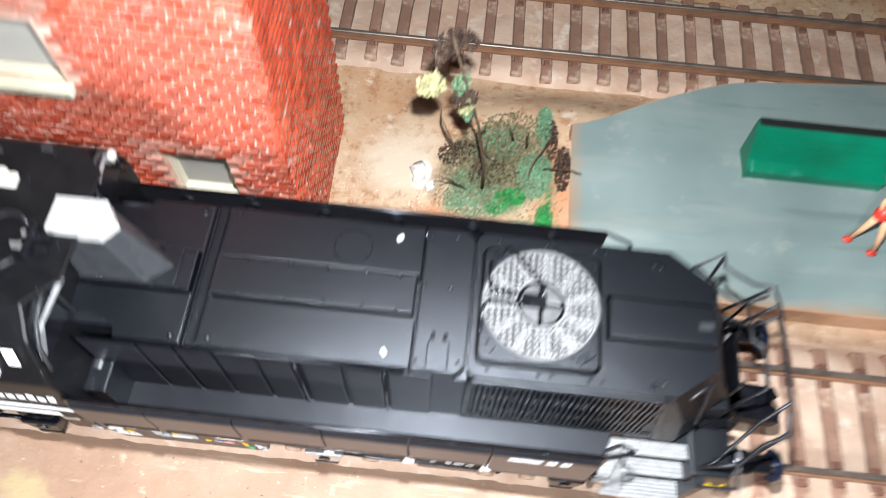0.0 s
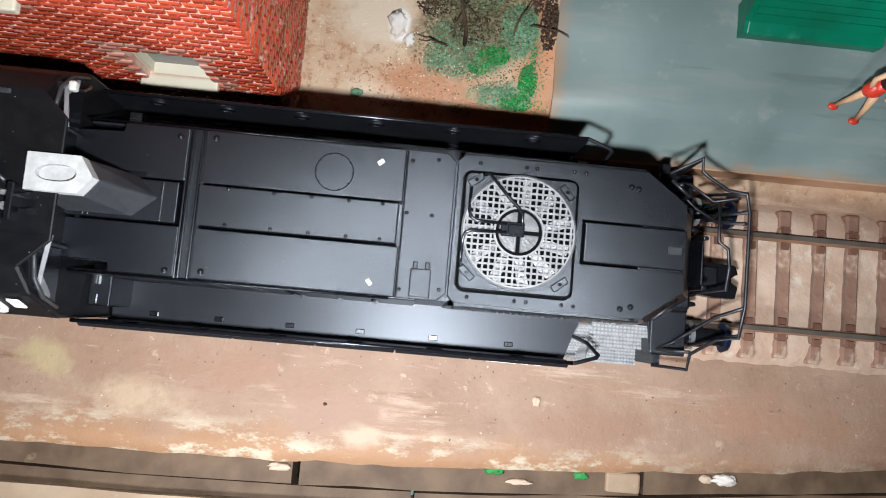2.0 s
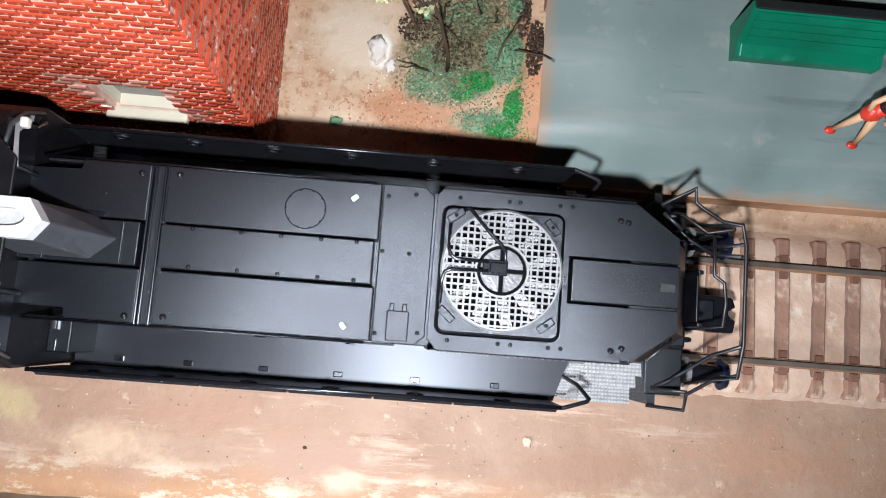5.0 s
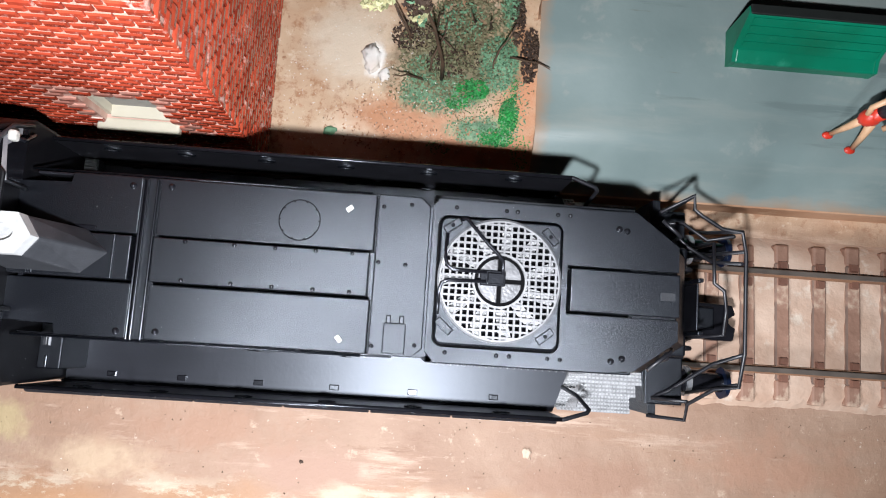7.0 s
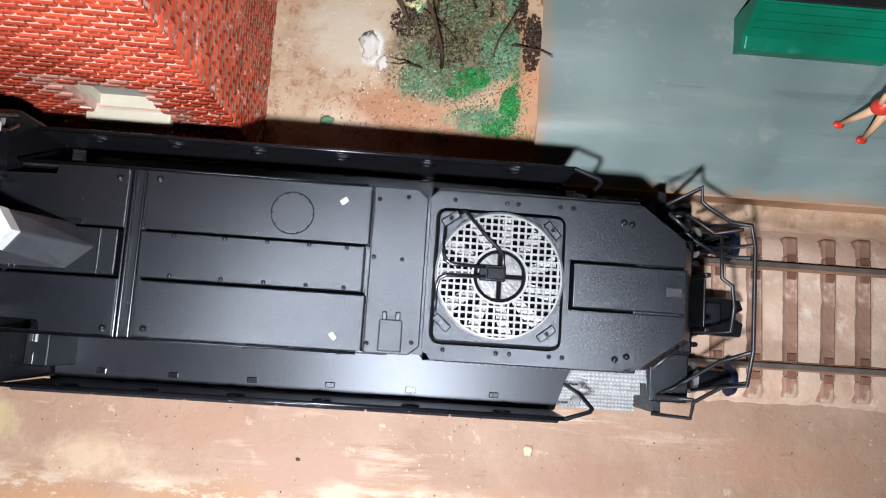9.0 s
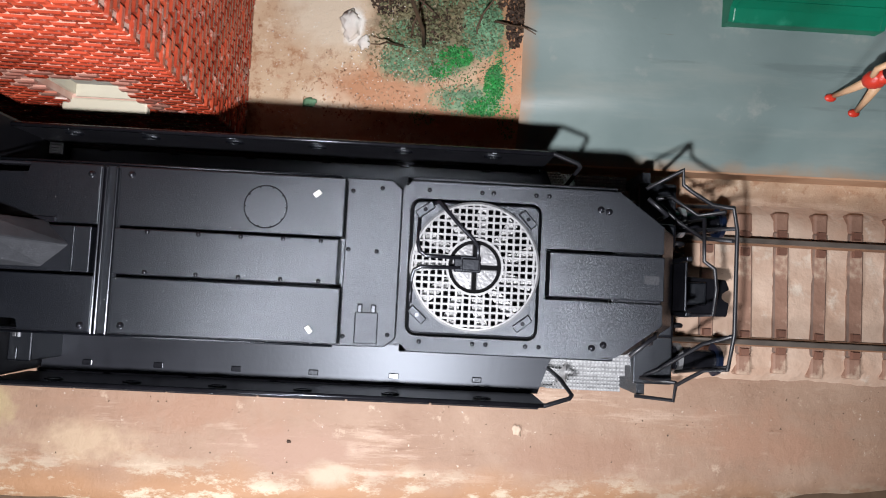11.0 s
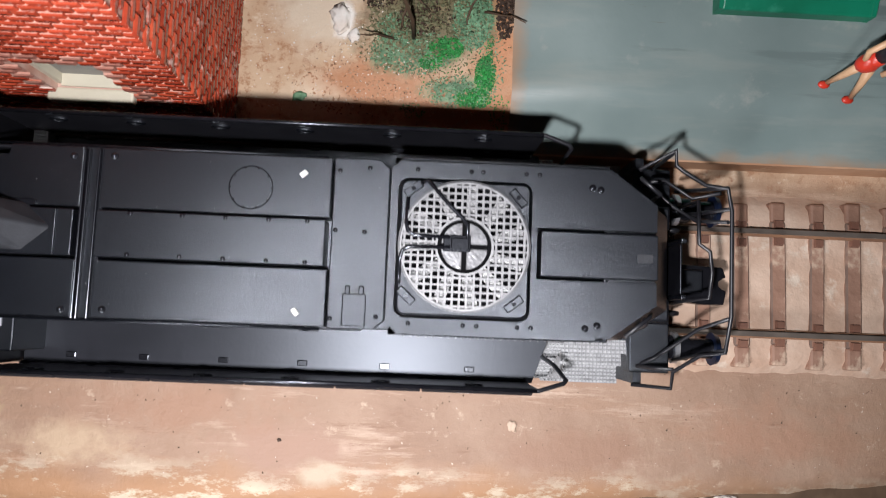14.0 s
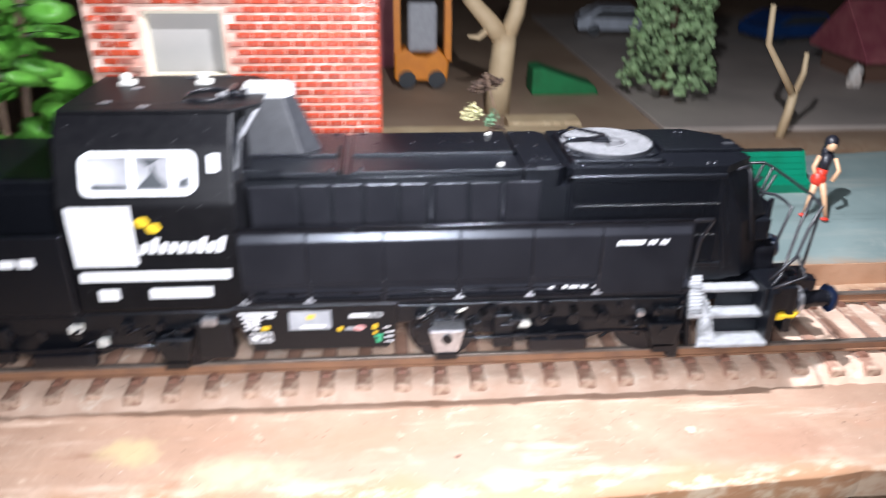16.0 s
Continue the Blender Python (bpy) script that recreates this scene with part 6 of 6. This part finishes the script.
def doll():
    """One plain standing figure, leaning a little."""
    bm = bmesh.new()
    feet = [(0.0, 0.05), (0.44, -0.20)]
    hip = Vector((0.0, 0.06, 0.95))
    shift = 0
    layers = []

    def add(fn, slot):
        n = len(bm.faces)
        fn()
        bm.faces.ensure_lookup_table()
        for f in list(bm.faces)[n:]:
            f.material_index = slot
            f.smooth = True

    for fx, fy in feet:
        add(lambda: tube(bm, [(fx, fy, 0.06), (fx * 0.7 + 0.03, fy * 0.6 + 0.02, 0.5), (fx * 0.3 + 0.06, fy * 0.3 + 0.05, 0.95)], 0.045, 8, end=0.085), 1)
        add(lambda: ball(bm, (fx - 0.04, fy - 0.03, 0.06), 0.075, (1.5, 1.0, 0.65), 2), 0)
    add(lambda: ball(bm, (0.12, 0.08, 1.02), 0.20, (1.0, 0.8, 1.1), 2), 0)
    add(lambda: tube(bm, [(0.13, 0.08, 1.05), (0.17, 0.10, 1.28)], 0.14, 10, end=0.135), 0)
    add(lambda: tube(bm, [(0.17, 0.10, 1.26), (0.22, 0.14, 1.66)], 0.13, 10, end=0.15), 2)
    add(lambda: tube(bm, [(0.38, 0.04, 1.58), (0.48, -0.08, 1.3), (0.36, -0.10, 1.02)], 0.055, 8), 1)
    add(lambda: tube(bm, [(0.06, 0.2, 1.58), (-0.04, 0.16, 1.3), (0.02, 0.06, 1.05)], 0.055, 8), 1)
    add(lambda: ball(bm, (0.25, 0.14, 1.86), 0.14, (0.9, 0.95, 1.1), 2), 1)
    add(lambda: ball(bm, (0.26, 0.2, 1.93), 0.17, (1.0, 1.0, 1.15), 2), 2)
    add(lambda: ball(bm, (0.27, 0.26, 1.68), 0.15, (1.1, 0.7, 1.7), 2), 2)
    me = bpy.data.meshes.new("doll")
    bmesh.ops.recalc_face_normals(bm, faces=bm.faces)
    bm.to_mesh(me)
    bm.free()
    for m in (DOLLRED, DOLLSKIN, DOLLBLACK):
        me.materials.append(m)
    ob = new("doll", me)
    ob.location = Vector((5.98, 3.2, 1.16)) * C
    ob.scale = (0.92, 0.92, 0.92)
    ob.rotation_euler = (0, radians(3), 0)
    tagged(ob, "small painted doll in a red dress standing on the platform", "figurine")


doll()


# ---- things: shrubs, stones and loose scatter ----
def flakes(verts, faces, centre, spread, count, size, rng, up=1.0, on_ground=True):
    """Loose ragged scraps, each a bent pair of triangles."""
    for _ in range(count):
        a, r = rng.random() * math.tau, rng.random() ** 0.55
        x, y = centre[0] + spread[0] * r * math.cos(a), centre[1] + spread[1] * r * math.sin(a)
        z = centre[2] + spread[2] * (rng.random() ** up) * (1 - 0.7 * r)
        if on_ground:
            z += ground_z(x, y)
        n = len(verts)
        for _k in range(5):
            d = Vector((rng.gauss(0, 1), rng.gauss(0, 1), rng.gauss(0, 0.7))).normalized() * size * rng.uniform(0.5, 1.3)
            verts.append(((x + d.x) * C, (y + d.y) * C, (z + d.z) * C))
        faces += [(n, n + 1, n + 2), (n, n + 2, n + 3), (n, n + 3, n + 4), (n, n + 4, n + 1), (n + 1, n + 2, n + 3, n + 4)]


def flake_part(name, items, material, parent, seed, label="", kind=""):
    rng = random.Random(seed)
    verts, faces = [], []
    for it in items:
        flakes(verts, faces, *it, rng)
    me = bpy.data.meshes.new(name)
    me.from_pydata(verts, [], faces)
    me.materials.append(material)
    ob = new(name, me)
    if parent:
        ob.parent = parent
        if parent.data is None:
            ob.matrix_parent_inverse = Matrix.Translation(-parent.location)
    return tagged(ob, label, kind=kind)


def shrub():
    t = thing("low_shrub", "ragged low shrub of olive and bright green scatter", "shrub", at=(-0.4, 4.2, 0.4))
    flake_part("olive_foliage", [((-0.55, 4.5, 0.0), (1.05, 0.95, 0.30), 1700, 0.036), ((-0.9, 3.9, 0.0), (0.9, 0.6, 0.10), 600, 0.028), ((0.1, 3.6, 0.0), (0.8, 0.6, 0.05), 350, 0.024), ((-0.3, 5.2, 0.05), (0.7, 0.5, 0.2), 500, 0.034)], OLIVE, t, 21, "olive brown foliage")
    flake_part("sea_green_foliage", [((-0.8, 3.68, 0.0), (0.75, 0.36, 0.12), 520, 0.03), ((0.20, 4.2, 0.0), (0.34, 0.50, 0.26), 900, 0.036), ((0.0, 3.05, 0.0), (0.65, 0.26, 0.05), 420, 0.026), ((0.36, 5.35, 0.0), (0.16, 0.5, 0.28), 420, 0.036), ((-1.15, 4.05, 0.0), (0.32, 0.30, 0.12), 200, 0.03), ((-0.55, 4.9, 0.1), (0.5, 0.4, 0.2), 240, 0.032), ((0.55, 3.5, 0.0), (0.25, 0.6, 0.05), 160, 0.024)], TEALF, t, 22, "sea green foliage")
    flake_part("bright_foliage", [((-0.22, 3.74, 0.02), (0.30, 0.17, 0.12), 560, 0.03), ((-0.48, 3.52, 0.02), (0.20, 0.12, 0.06), 240, 0.026), ((0.46, 3.32, 0.0), (0.17, 0.30, 0.09), 480, 0.03), ((0.28, 2.96, 0.0), (0.34, 0.15, 0.06), 380, 0.028), ((0.52, 3.72, 0.0), (0.07, 0.22, 0.04), 110, 0.022), ((0.05, 3.35, 0.0), (0.75, 0.5, 0.05), 220, 0.02), ((0.75, 2.75, 0.0), (0.2, 0.3, 0.04), 120, 0.022), ((-0.75, 2.75, 0.0), (0.25, 0.12, 0.03), 90, 0.02)], LEAF, t, 23, "bright green foliage")
    flake_part("dark_clump", [((0.74, 4.35, 0.02), (0.16, 0.5, 0.3), 420, 0.036), ((-1.35, 4.75, 0.02), (0.4, 0.3, 0.18), 320, 0.034), ((0.5, 5.0, 0.05), (0.12, 0.5, 0.26), 250, 0.034), ((-0.6, 4.2, 0.1), (0.5, 0.3, 0.16), 200, 0.03)], TUFT, t, 24, "dark brown clump")
    rng = random.Random(9)
    for k in range(10):
        bm = bmesh.new()
        x, y = -0.9 + rng.uniform(-0.6, 1.5), 4.3 + rng.uniform(-0.4, 0.8)
        z = ground_z(x, y)
        pts = [Vector((x, y, z))]
        d = Vector((rng.uniform(-0.5, 0.5), rng.uniform(-0.2, 0.6), 0.6))
        for _ in range(4):
            d = (d + Vector((rng.uniform(-0.4, 0.4), rng.uniform(-0.4, 0.4), rng.uniform(-0.1, 0.25)))).normalized()
            pts.append(pts[-1] + d * 0.26)
        tube(bm, [tuple(p) for p in pts], 0.026, 5, end=0.01)
        wpart("twig", bm, TWIG, t)


shrub()


def tall_weed():
    t = thing("dried_flower_stem", "thin dried stem with dark and pale tufts", "plant", at=(-1.0, 4.15, 0.5))
    bm = bmesh.new()
    tube(bm, [(-0.77, 3.90, 0.3), (-0.80, 3.95, 1.2), (-1.0, 4.02, 2.4), (-1.30, 4.08, 3.5), (-1.54, 4.12, 4.4)], 0.04, 6, end=0.02)
    wpart("stem", bm, TWIG, t)
    flake_part("dark_tuft", [((-1.5, 4.3, 4.0), (0.34, 0.28, 0.35), 170, 0.07, ), ((-1.28, 4.05, 3.0), (0.2, 0.16, 0.22), 70, 0.06)], TUFT, t, 31, "dark brown tuft")
    flake_part("pale_tuft", [((-1.84, 3.90, 3.55), (0.22, 0.2, 0.40), 150, 0.06), ((-1.25, 4.0, 2.85), (0.15, 0.13, 0.25), 70, 0.05)], STRAW, t, 32, "pale straw tuft")
    flake_part("green_tuft", [((-1.35, 4.15, 3.2), (0.16, 0.16, 0.4), 60, 0.05), ((-1.2, 4.05, 2.6), (0.12, 0.12, 0.3), 40, 0.05)], TEALF, t, 33)
    # the tufts were laid at their own height, so take the ground's rise back out
    for ob in t.children:
        if ob.name.split(".")[0].endswith("tuft"):
            ob.location.z -= 0.4 * C


tall_weed()


def stone(x, y, r, squash, material, label, name="stone", seed=1, z=None):
    bm = bmesh.new()
    rng = random.Random(seed)
    bmesh.ops.create_icosphere(bm, subdivisions=3, radius=r * C)
    for v in bm.verts:
        d = v.co.normalized()
        k = 1 + 0.55 * noise.noise(d * 1.6 + Vector((seed * 3.1, 0, 0))) + 0.22 * noise.noise(d * 4.5 + Vector((0, seed * 1.7, 0)))
        v.co = Vector((v.co.x * squash[0] * k, v.co.y * squash[1] * k, v.co.z * squash[2] * k))
    ob = part(name, bm, material, None, "", smooth=True)
    ob.location = (x * C, y * C, ((ground_z(x, y) if z is None else z) + r * squash[2] * 0.55) * C)
    return tagged(ob, label, name.replace("_", " "), {"stone": "pebbles", "moss_scrap": "moss scraps"}.get(name, ""))


stone(-2.06, 4.30, 0.20, (0.9, 1.4, 0.3), STONE, "white pebble with a reddish stain beside the shrub", seed=4)
stone(-1.82, 3.98, 0.09, (1.1, 1.3, 0.35), STONE, "small white pebble beside the shrub", seed=5)
stone(-2.75, 2.95, 0.10, (1.2, 0.8, 0.6), TEALF, "small green scrap on the sand", "moss_scrap", 6)
stone(1.18, -2.61, 0.075, (1.0, 1.3, 0.35), PLASTER, "small white chip lying on the board", "chip", 7)
stone(-2.75, -2.97, 0.028, (1.2, 1.0, 0.5), TUFT, "dark crumb lying on the board", "crumb", 8)
stone(1.05, -4.22, 0.10, (2.2, 0.5, 0.3), PLASTER, "cream wood shaving on the batten", "wood_shaving", 9, -0.66)
stone(0.55, -4.0, 0.12, (1.5, 0.9, 0.25), LEAF, "dab of green scatter on the batten", "moss_scrap", 11, -0.62)
bmx = bmesh.new()
box(bmx, 2.72, 3.40, -4.25, -3.86, -0.64, -0.50)
tagged(part("wood_offcut", bevelled(bmx, 0.05), PALEBATTEN), "pale wood offcut lying on the batten", "offcut")
stone(2.25, -4.0, 0.10, (1.3, 0.8, 0.3), LEAF, "small dab of green scatter on the batten", "moss_scrap", 14, -0.66)
stone(5.1, -3.86, 0.14, (1.6, 0.7, 0.4), STONE, "white lump of filler on the batten", "filler_lump", 15, -0.63)
stone(4.72, -3.88, 0.09, (1.4, 0.9, 0.4), PLASTER, "grey lump of filler on the batten", "filler_lump", 16, -0.63)
stone(-3.55, -4.28, 0.10, (2.4, 0.7, 0.35), PLASTER, "pale splinter of wood on the batten", "wood_splinter", 18, -0.62)
flake_part("grit", [((-5.0, -2.3, 0.0), (6.5, 1.3, 0.02), 70, 0.012), ((4.5, -2.3, 0.0), (6.0, 1.2, 0.02), 60, 0.012), ((-2.0, 3.6, 0.0), (1.7, 1.6, 0.03), 420, 0.02)], STONE, None, 41, "pale grit scattered over board and sand", "stuff")
flake_part("dirt", [((-3.0, -2.4, 0.0), (7.5, 1.2, 0.02), 70, 0.02), ((4.5, -2.2, 0.0), (6.0, 1.2, 0.02), 60, 0.018), ((-1.2, 3.2, 0.0), (1.8, 1.0, 0.03), 120, 0.02)], TWIG, None, 42, "dark crumbs scattered over board and sand", "stuff")
flake_part("rust_grit", [((-1.4, 3.1, 0.0), (1.5, 0.55, 0.05), 380, 0.035), ((-0.2, 2.7, 0.0), (1.1, 0.4, 0.04), 200, 0.03)], KERB, None, 43, "reddish brown grit in front of the shrub", "stuff")


# ---- things: background behind the second track ----
def branch(name, label, at, limbs, category="branch"):
    t = thing(name, label, category, "pale branches", at=at)
    for k, (pts, r0, r1) in enumerate(limbs):
        bm = bmesh.new()
        tube(bm, pts, r0, 10, end=r1)
        wpart("trunk" if k == 0 else "limb", bm, PALEWOOD, t, smooth=True)
    return t


branch("forked_branch", "peeled pale forked branch standing like a tree", (0.75, 16.6, 0), [
    ([(0.7, 16.6, -0.1), (0.75, 16.6, 1.2), (0.85, 16.6, 2.4), (0.9, 16.65, 3.0)], 0.52, 0.44),
    ([(0.9, 16.65, 2.7), (0.25, 16.6, 3.5), (-0.5, 16.6, 4.3), (-0.75, 16.6, 6.0)], 0.40, 0.25),
    ([(0.9, 16.65, 2.7), (1.3, 16.7, 3.8), (1.55, 16.8, 5.2), (1.65, 16.8, 7.5)], 0.36, 0.22),
    ([(0.35, 16.6, 3.3), (-0.15, 16.5, 2.9), (-0.55, 16.5, 2.95)], 0.14, 0.06)])
branch("forked_twig", "thin pale forked twig standing upright", (10.6, 12.9, 0), [
    ([(10.55, 12.9, -0.1), (10.7, 12.9, 0.9), (10.75, 12.9, 1.6)], 0.17, 0.15),
    ([(10.75, 12.9, 1.5), (10.1, 12.9, 2.4), (9.45, 12.9, 3.3), (9.35, 12.9, 4.6)], 0.14, 0.09),
    ([(10.75, 12.9, 1.5), (10.95, 12.9, 2.3), (10.9, 12.9, 3.0)], 0.12, 0.08)])


def plank(x0, x1, y0, y1, z1, turn, label):
    bm = bmesh.new()
    n = 14
    rng = random.Random(int(x1 * 10))
    rows = []
    for k in range(n + 1):
        x = x0 + (x1 - x0) * k / n
        a, b = rng.uniform(-0.08, 0.08), rng.uniform(-0.08, 0.08)
        rows.append([bm.verts.new((x * C, y * C, z * C)) for y, z in ((y0 + a, -0.05), (y1 + b, -0.05), (y1 + b - 0.06, z1), (y0 + a + 0.06, z1 - 0.04))])
    for p, q in zip(rows, rows[1:]):
        for i in range(4):
            bm.faces.new((p[i], q[i], q[(i + 1) % 4], p[(i + 1) % 4]))
    bm.faces.new(rows[0])
    bm.faces.new(rows[-1][::-1])
    ob = part("wood_plank", bm, PALEWOOD)
    ob.rotation_euler = (0, 0, radians(turn))
    return tagged(ob, label, "plank", "wood planks")


plank(-3.9, 3.5, 12.7, 13.7, 0.30, 0.6, "long pale wood plank lying behind the second track")
plank(0.9, 3.6, 14.0, 14.9, 0.34, 0.6, "short pale wood plank lying behind the long one")


def fir():
    t = thing("toy_fir", "soft sage green toy fir tree", "tree", at=(8.1, 18.2, 0))
    bm = bmesh.new()
    tube(bm, [(8.1, 18.2, -0.1), (8.1, 18.2, 5.5)], 0.25, 8, end=0.1)
    wpart("trunk", bm, TWIG, t)
    rng = random.Random(15)
    bm = bmesh.new()
    for _ in range(700):
        z = 0.7 + 6.2 * rng.random()
        r = (2.1 - 0.14 * z) * (0.55 + 0.45 * rng.random())
        a = rng.random() * math.tau
        ball(bm, (8.1 + r * math.cos(a), 18.2 + r * math.sin(a), z), rng.uniform(0.10, 0.24), (1, 1, 0.8), 1, 0.8, rng)
    wpart("crown", bm, PINE, t)


fir()


def forklift():
    t = thing("toy_forklift", "small orange toy forklift with dark wheels", "toy vehicle", at=(-2.0, 21.0, 0))
    bm = bmesh.new()
    prism_y(bm, [(-3.3, 0.35), (-1.0, 0.35), (-0.9, 1.2), (-1.35, 1.7), (-1.9, 1.3), (-2.4, 1.35), (-2.8, 1.75), (-3.3, 1.5)], 20.4, 21.6)
    wpart("body", bevelled(bm, 0.08), ORANGE, t)
    for x in (-3.15, -0.95):
        bm = bmesh.new()
        box(bm, x - 0.14, x + 0.14, 20.5, 20.75, 1.2, 4.4)
        box(bm, x - 0.14, x + 0.14, 21.3, 21.55, 1.2, 4.4)
        wpart("post", bm, ORANGE, t)
    bm = bmesh.new()
    box(bm, -2.7, -1.4, 20.8, 21.2, 1.5, 3.6)
    wpart("seat", bevelled(bm, 0.15), GREYPAPER, t)
    for x in (-2.75, -1.45):
        for y in (20.3, 21.5):
            bm = bmesh.new()
            disc(bm, (x, y, 0.42), 0.38, 0.25, "y", 18)
            wpart("wheel", bm, DARKGREY, t)


forklift()


def toy_car(name, label, x, y, length, material, turn):
    t = thing(name, label, "toy car", "toy cars", at=(x, y, 0.15))
    t.rotation_euler = (0, 0, radians(turn))
    L = length
    bm = bmesh.new()
    prism_y(bm, [(-L / 2, 0.35), (L / 2, 0.35), (L / 2, 0.9), (L * 0.3, 1.0), (L * 0.16, 1.65), (-L * 0.25, 1.65), (-L * 0.42, 1.05), (-L / 2, 0.95)], -L * 0.21, L * 0.21)
    part("body", bevelled(bm, 0.1), material, t)
    for s in (-1, 1):
        bm = bmesh.new()
        prism_y(bm, [(-L * 0.36, 1.05), (L * 0.24, 1.05), (L * 0.14, 1.55), (-L * 0.22, 1.55)], min(s * L * 0.205, s * L * 0.216), max(s * L * 0.205, s * L * 0.216))
        part("side_window", bm, DARKGREY, t)
        for wx in (-L * 0.3, L * 0.3):
            bm = bmesh.new()
            disc(bm, (wx, s * L * 0.19 - 0.1, 0.36), 0.36, 0.25, "y", 18)
            part("wheel", bm, DARKGREY, t)


toy_car("toy_car", "dark navy toy car parked on the square", 20.5, 31.0, 6.0, NAVY, 12)
toy_car("toy_car", "pale blue toy car parked behind the fir", 10.4, 33.0, 5.0, PALECAR, -8)
bmx = bmesh.new()
prism_y(bmx, [(2.6, -0.05), (5.6, -0.05), (5.4, 0.35), (4.1, 0.75), (3.0, 1.15), (2.6, 1.1)], 19.2, 20.6)
tagged(part("green_mound", bevelled(bmx, 0.1), TOYGREEN), "low wedge of green baize on the ground", "mound")


def hut():
    t = thing("low_hut", "low hut with a maroon roof behind the square", "hut", at=(21.5, 22.0, 0.15))
    bm = bmesh.new()
    box(bm, 18.3, 25.0, 20.3, 24.0, 0.1, 1.5)
    wpart("wall", bm, DARKWOOD, t)
    bm = bmesh.new()
    prism_x(bm, [(19.7, 1.3), (22.2, 3.6), (24.6, 1.3), (24.6, 1.1), (19.7, 1.1)], 17.8, 25.6)
    wpart("roof", bevelled(bm, 0.05), MAROON, t, "maroon roof")


hut()
stone(17.4, 19.6, 0.4, (0.8, 0.8, 1.6), STONE, "white toy bollard on the square", "bollard", 17, 0.15)


def shed():
    t = thing("dark_red_shed", "dark red shed standing behind the brick house", "shed", at=(-4.5, 26.0, 0))
    bm = bmesh.new()
    box(bm, -6.5, -3.2, 25, 28, -0.1, 9)
    wpart("wall", bevelled(bm, 0.05), MAROON, t)
    bm = bmesh.new()
    box(bm, -6.8, -3.0, 24.8, 28.2, 9, 9.4)
    wpart("roof", bm, DARKWOOD, t)


shed()


def leafy_plant():
    t = thing("leafy_plant", "waxy green plant with round leaves beside the house", "plant", at=(-10.9, 2.0, 0))
    rng = random.Random(27)
    for k in range(7):
        bm = bmesh.new()
        a = k * 0.9
        tube(bm, [(-11.0, 2.0, -0.1), (-11.0 + 0.4 * math.cos(a), 2.0 + 0.4 * math.sin(a), 2.6), (-10.9 + 0.9 * math.cos(a), 2.0 + 0.8 * math.sin(a), 6.2)], 0.09, 6, end=0.05)
        wpart("stem", bm, TWIG, t)
    for k in range(150):
        bm = bmesh.new()
        a, z = rng.random() * math.tau, 3.0 + 5.0 * rng.random()
        r = 0.35 + 1.0 * rng.random()
        c = Vector((-10.7 + r * math.cos(a), 1.9 + r * math.sin(a), z))
        turn = Euler((rng.uniform(-0.7, 0.7), rng.uniform(-0.7, 0.7), a)).to_matrix()
        n, m = 8, 3
        ctr = bm.verts.new((c + turn @ Vector((0, 0, 0.06))) * C)
        ringv = [bm.verts.new((c + turn @ Vector((0.46 * math.cos(q * math.tau / n), 0.34 * math.sin(q * math.tau / n), 0.0))) * C) for q in range(n)]
        for q in range(n):
            bm.faces.new((ctr, ringv[q], ringv[(q + 1) % n])).smooth = True
        bmesh.ops.solidify(bm, geom=list(bm.faces), thickness=0.0003)
        wpart("leaf", bm, BIGLEAF, t)


leafy_plant()
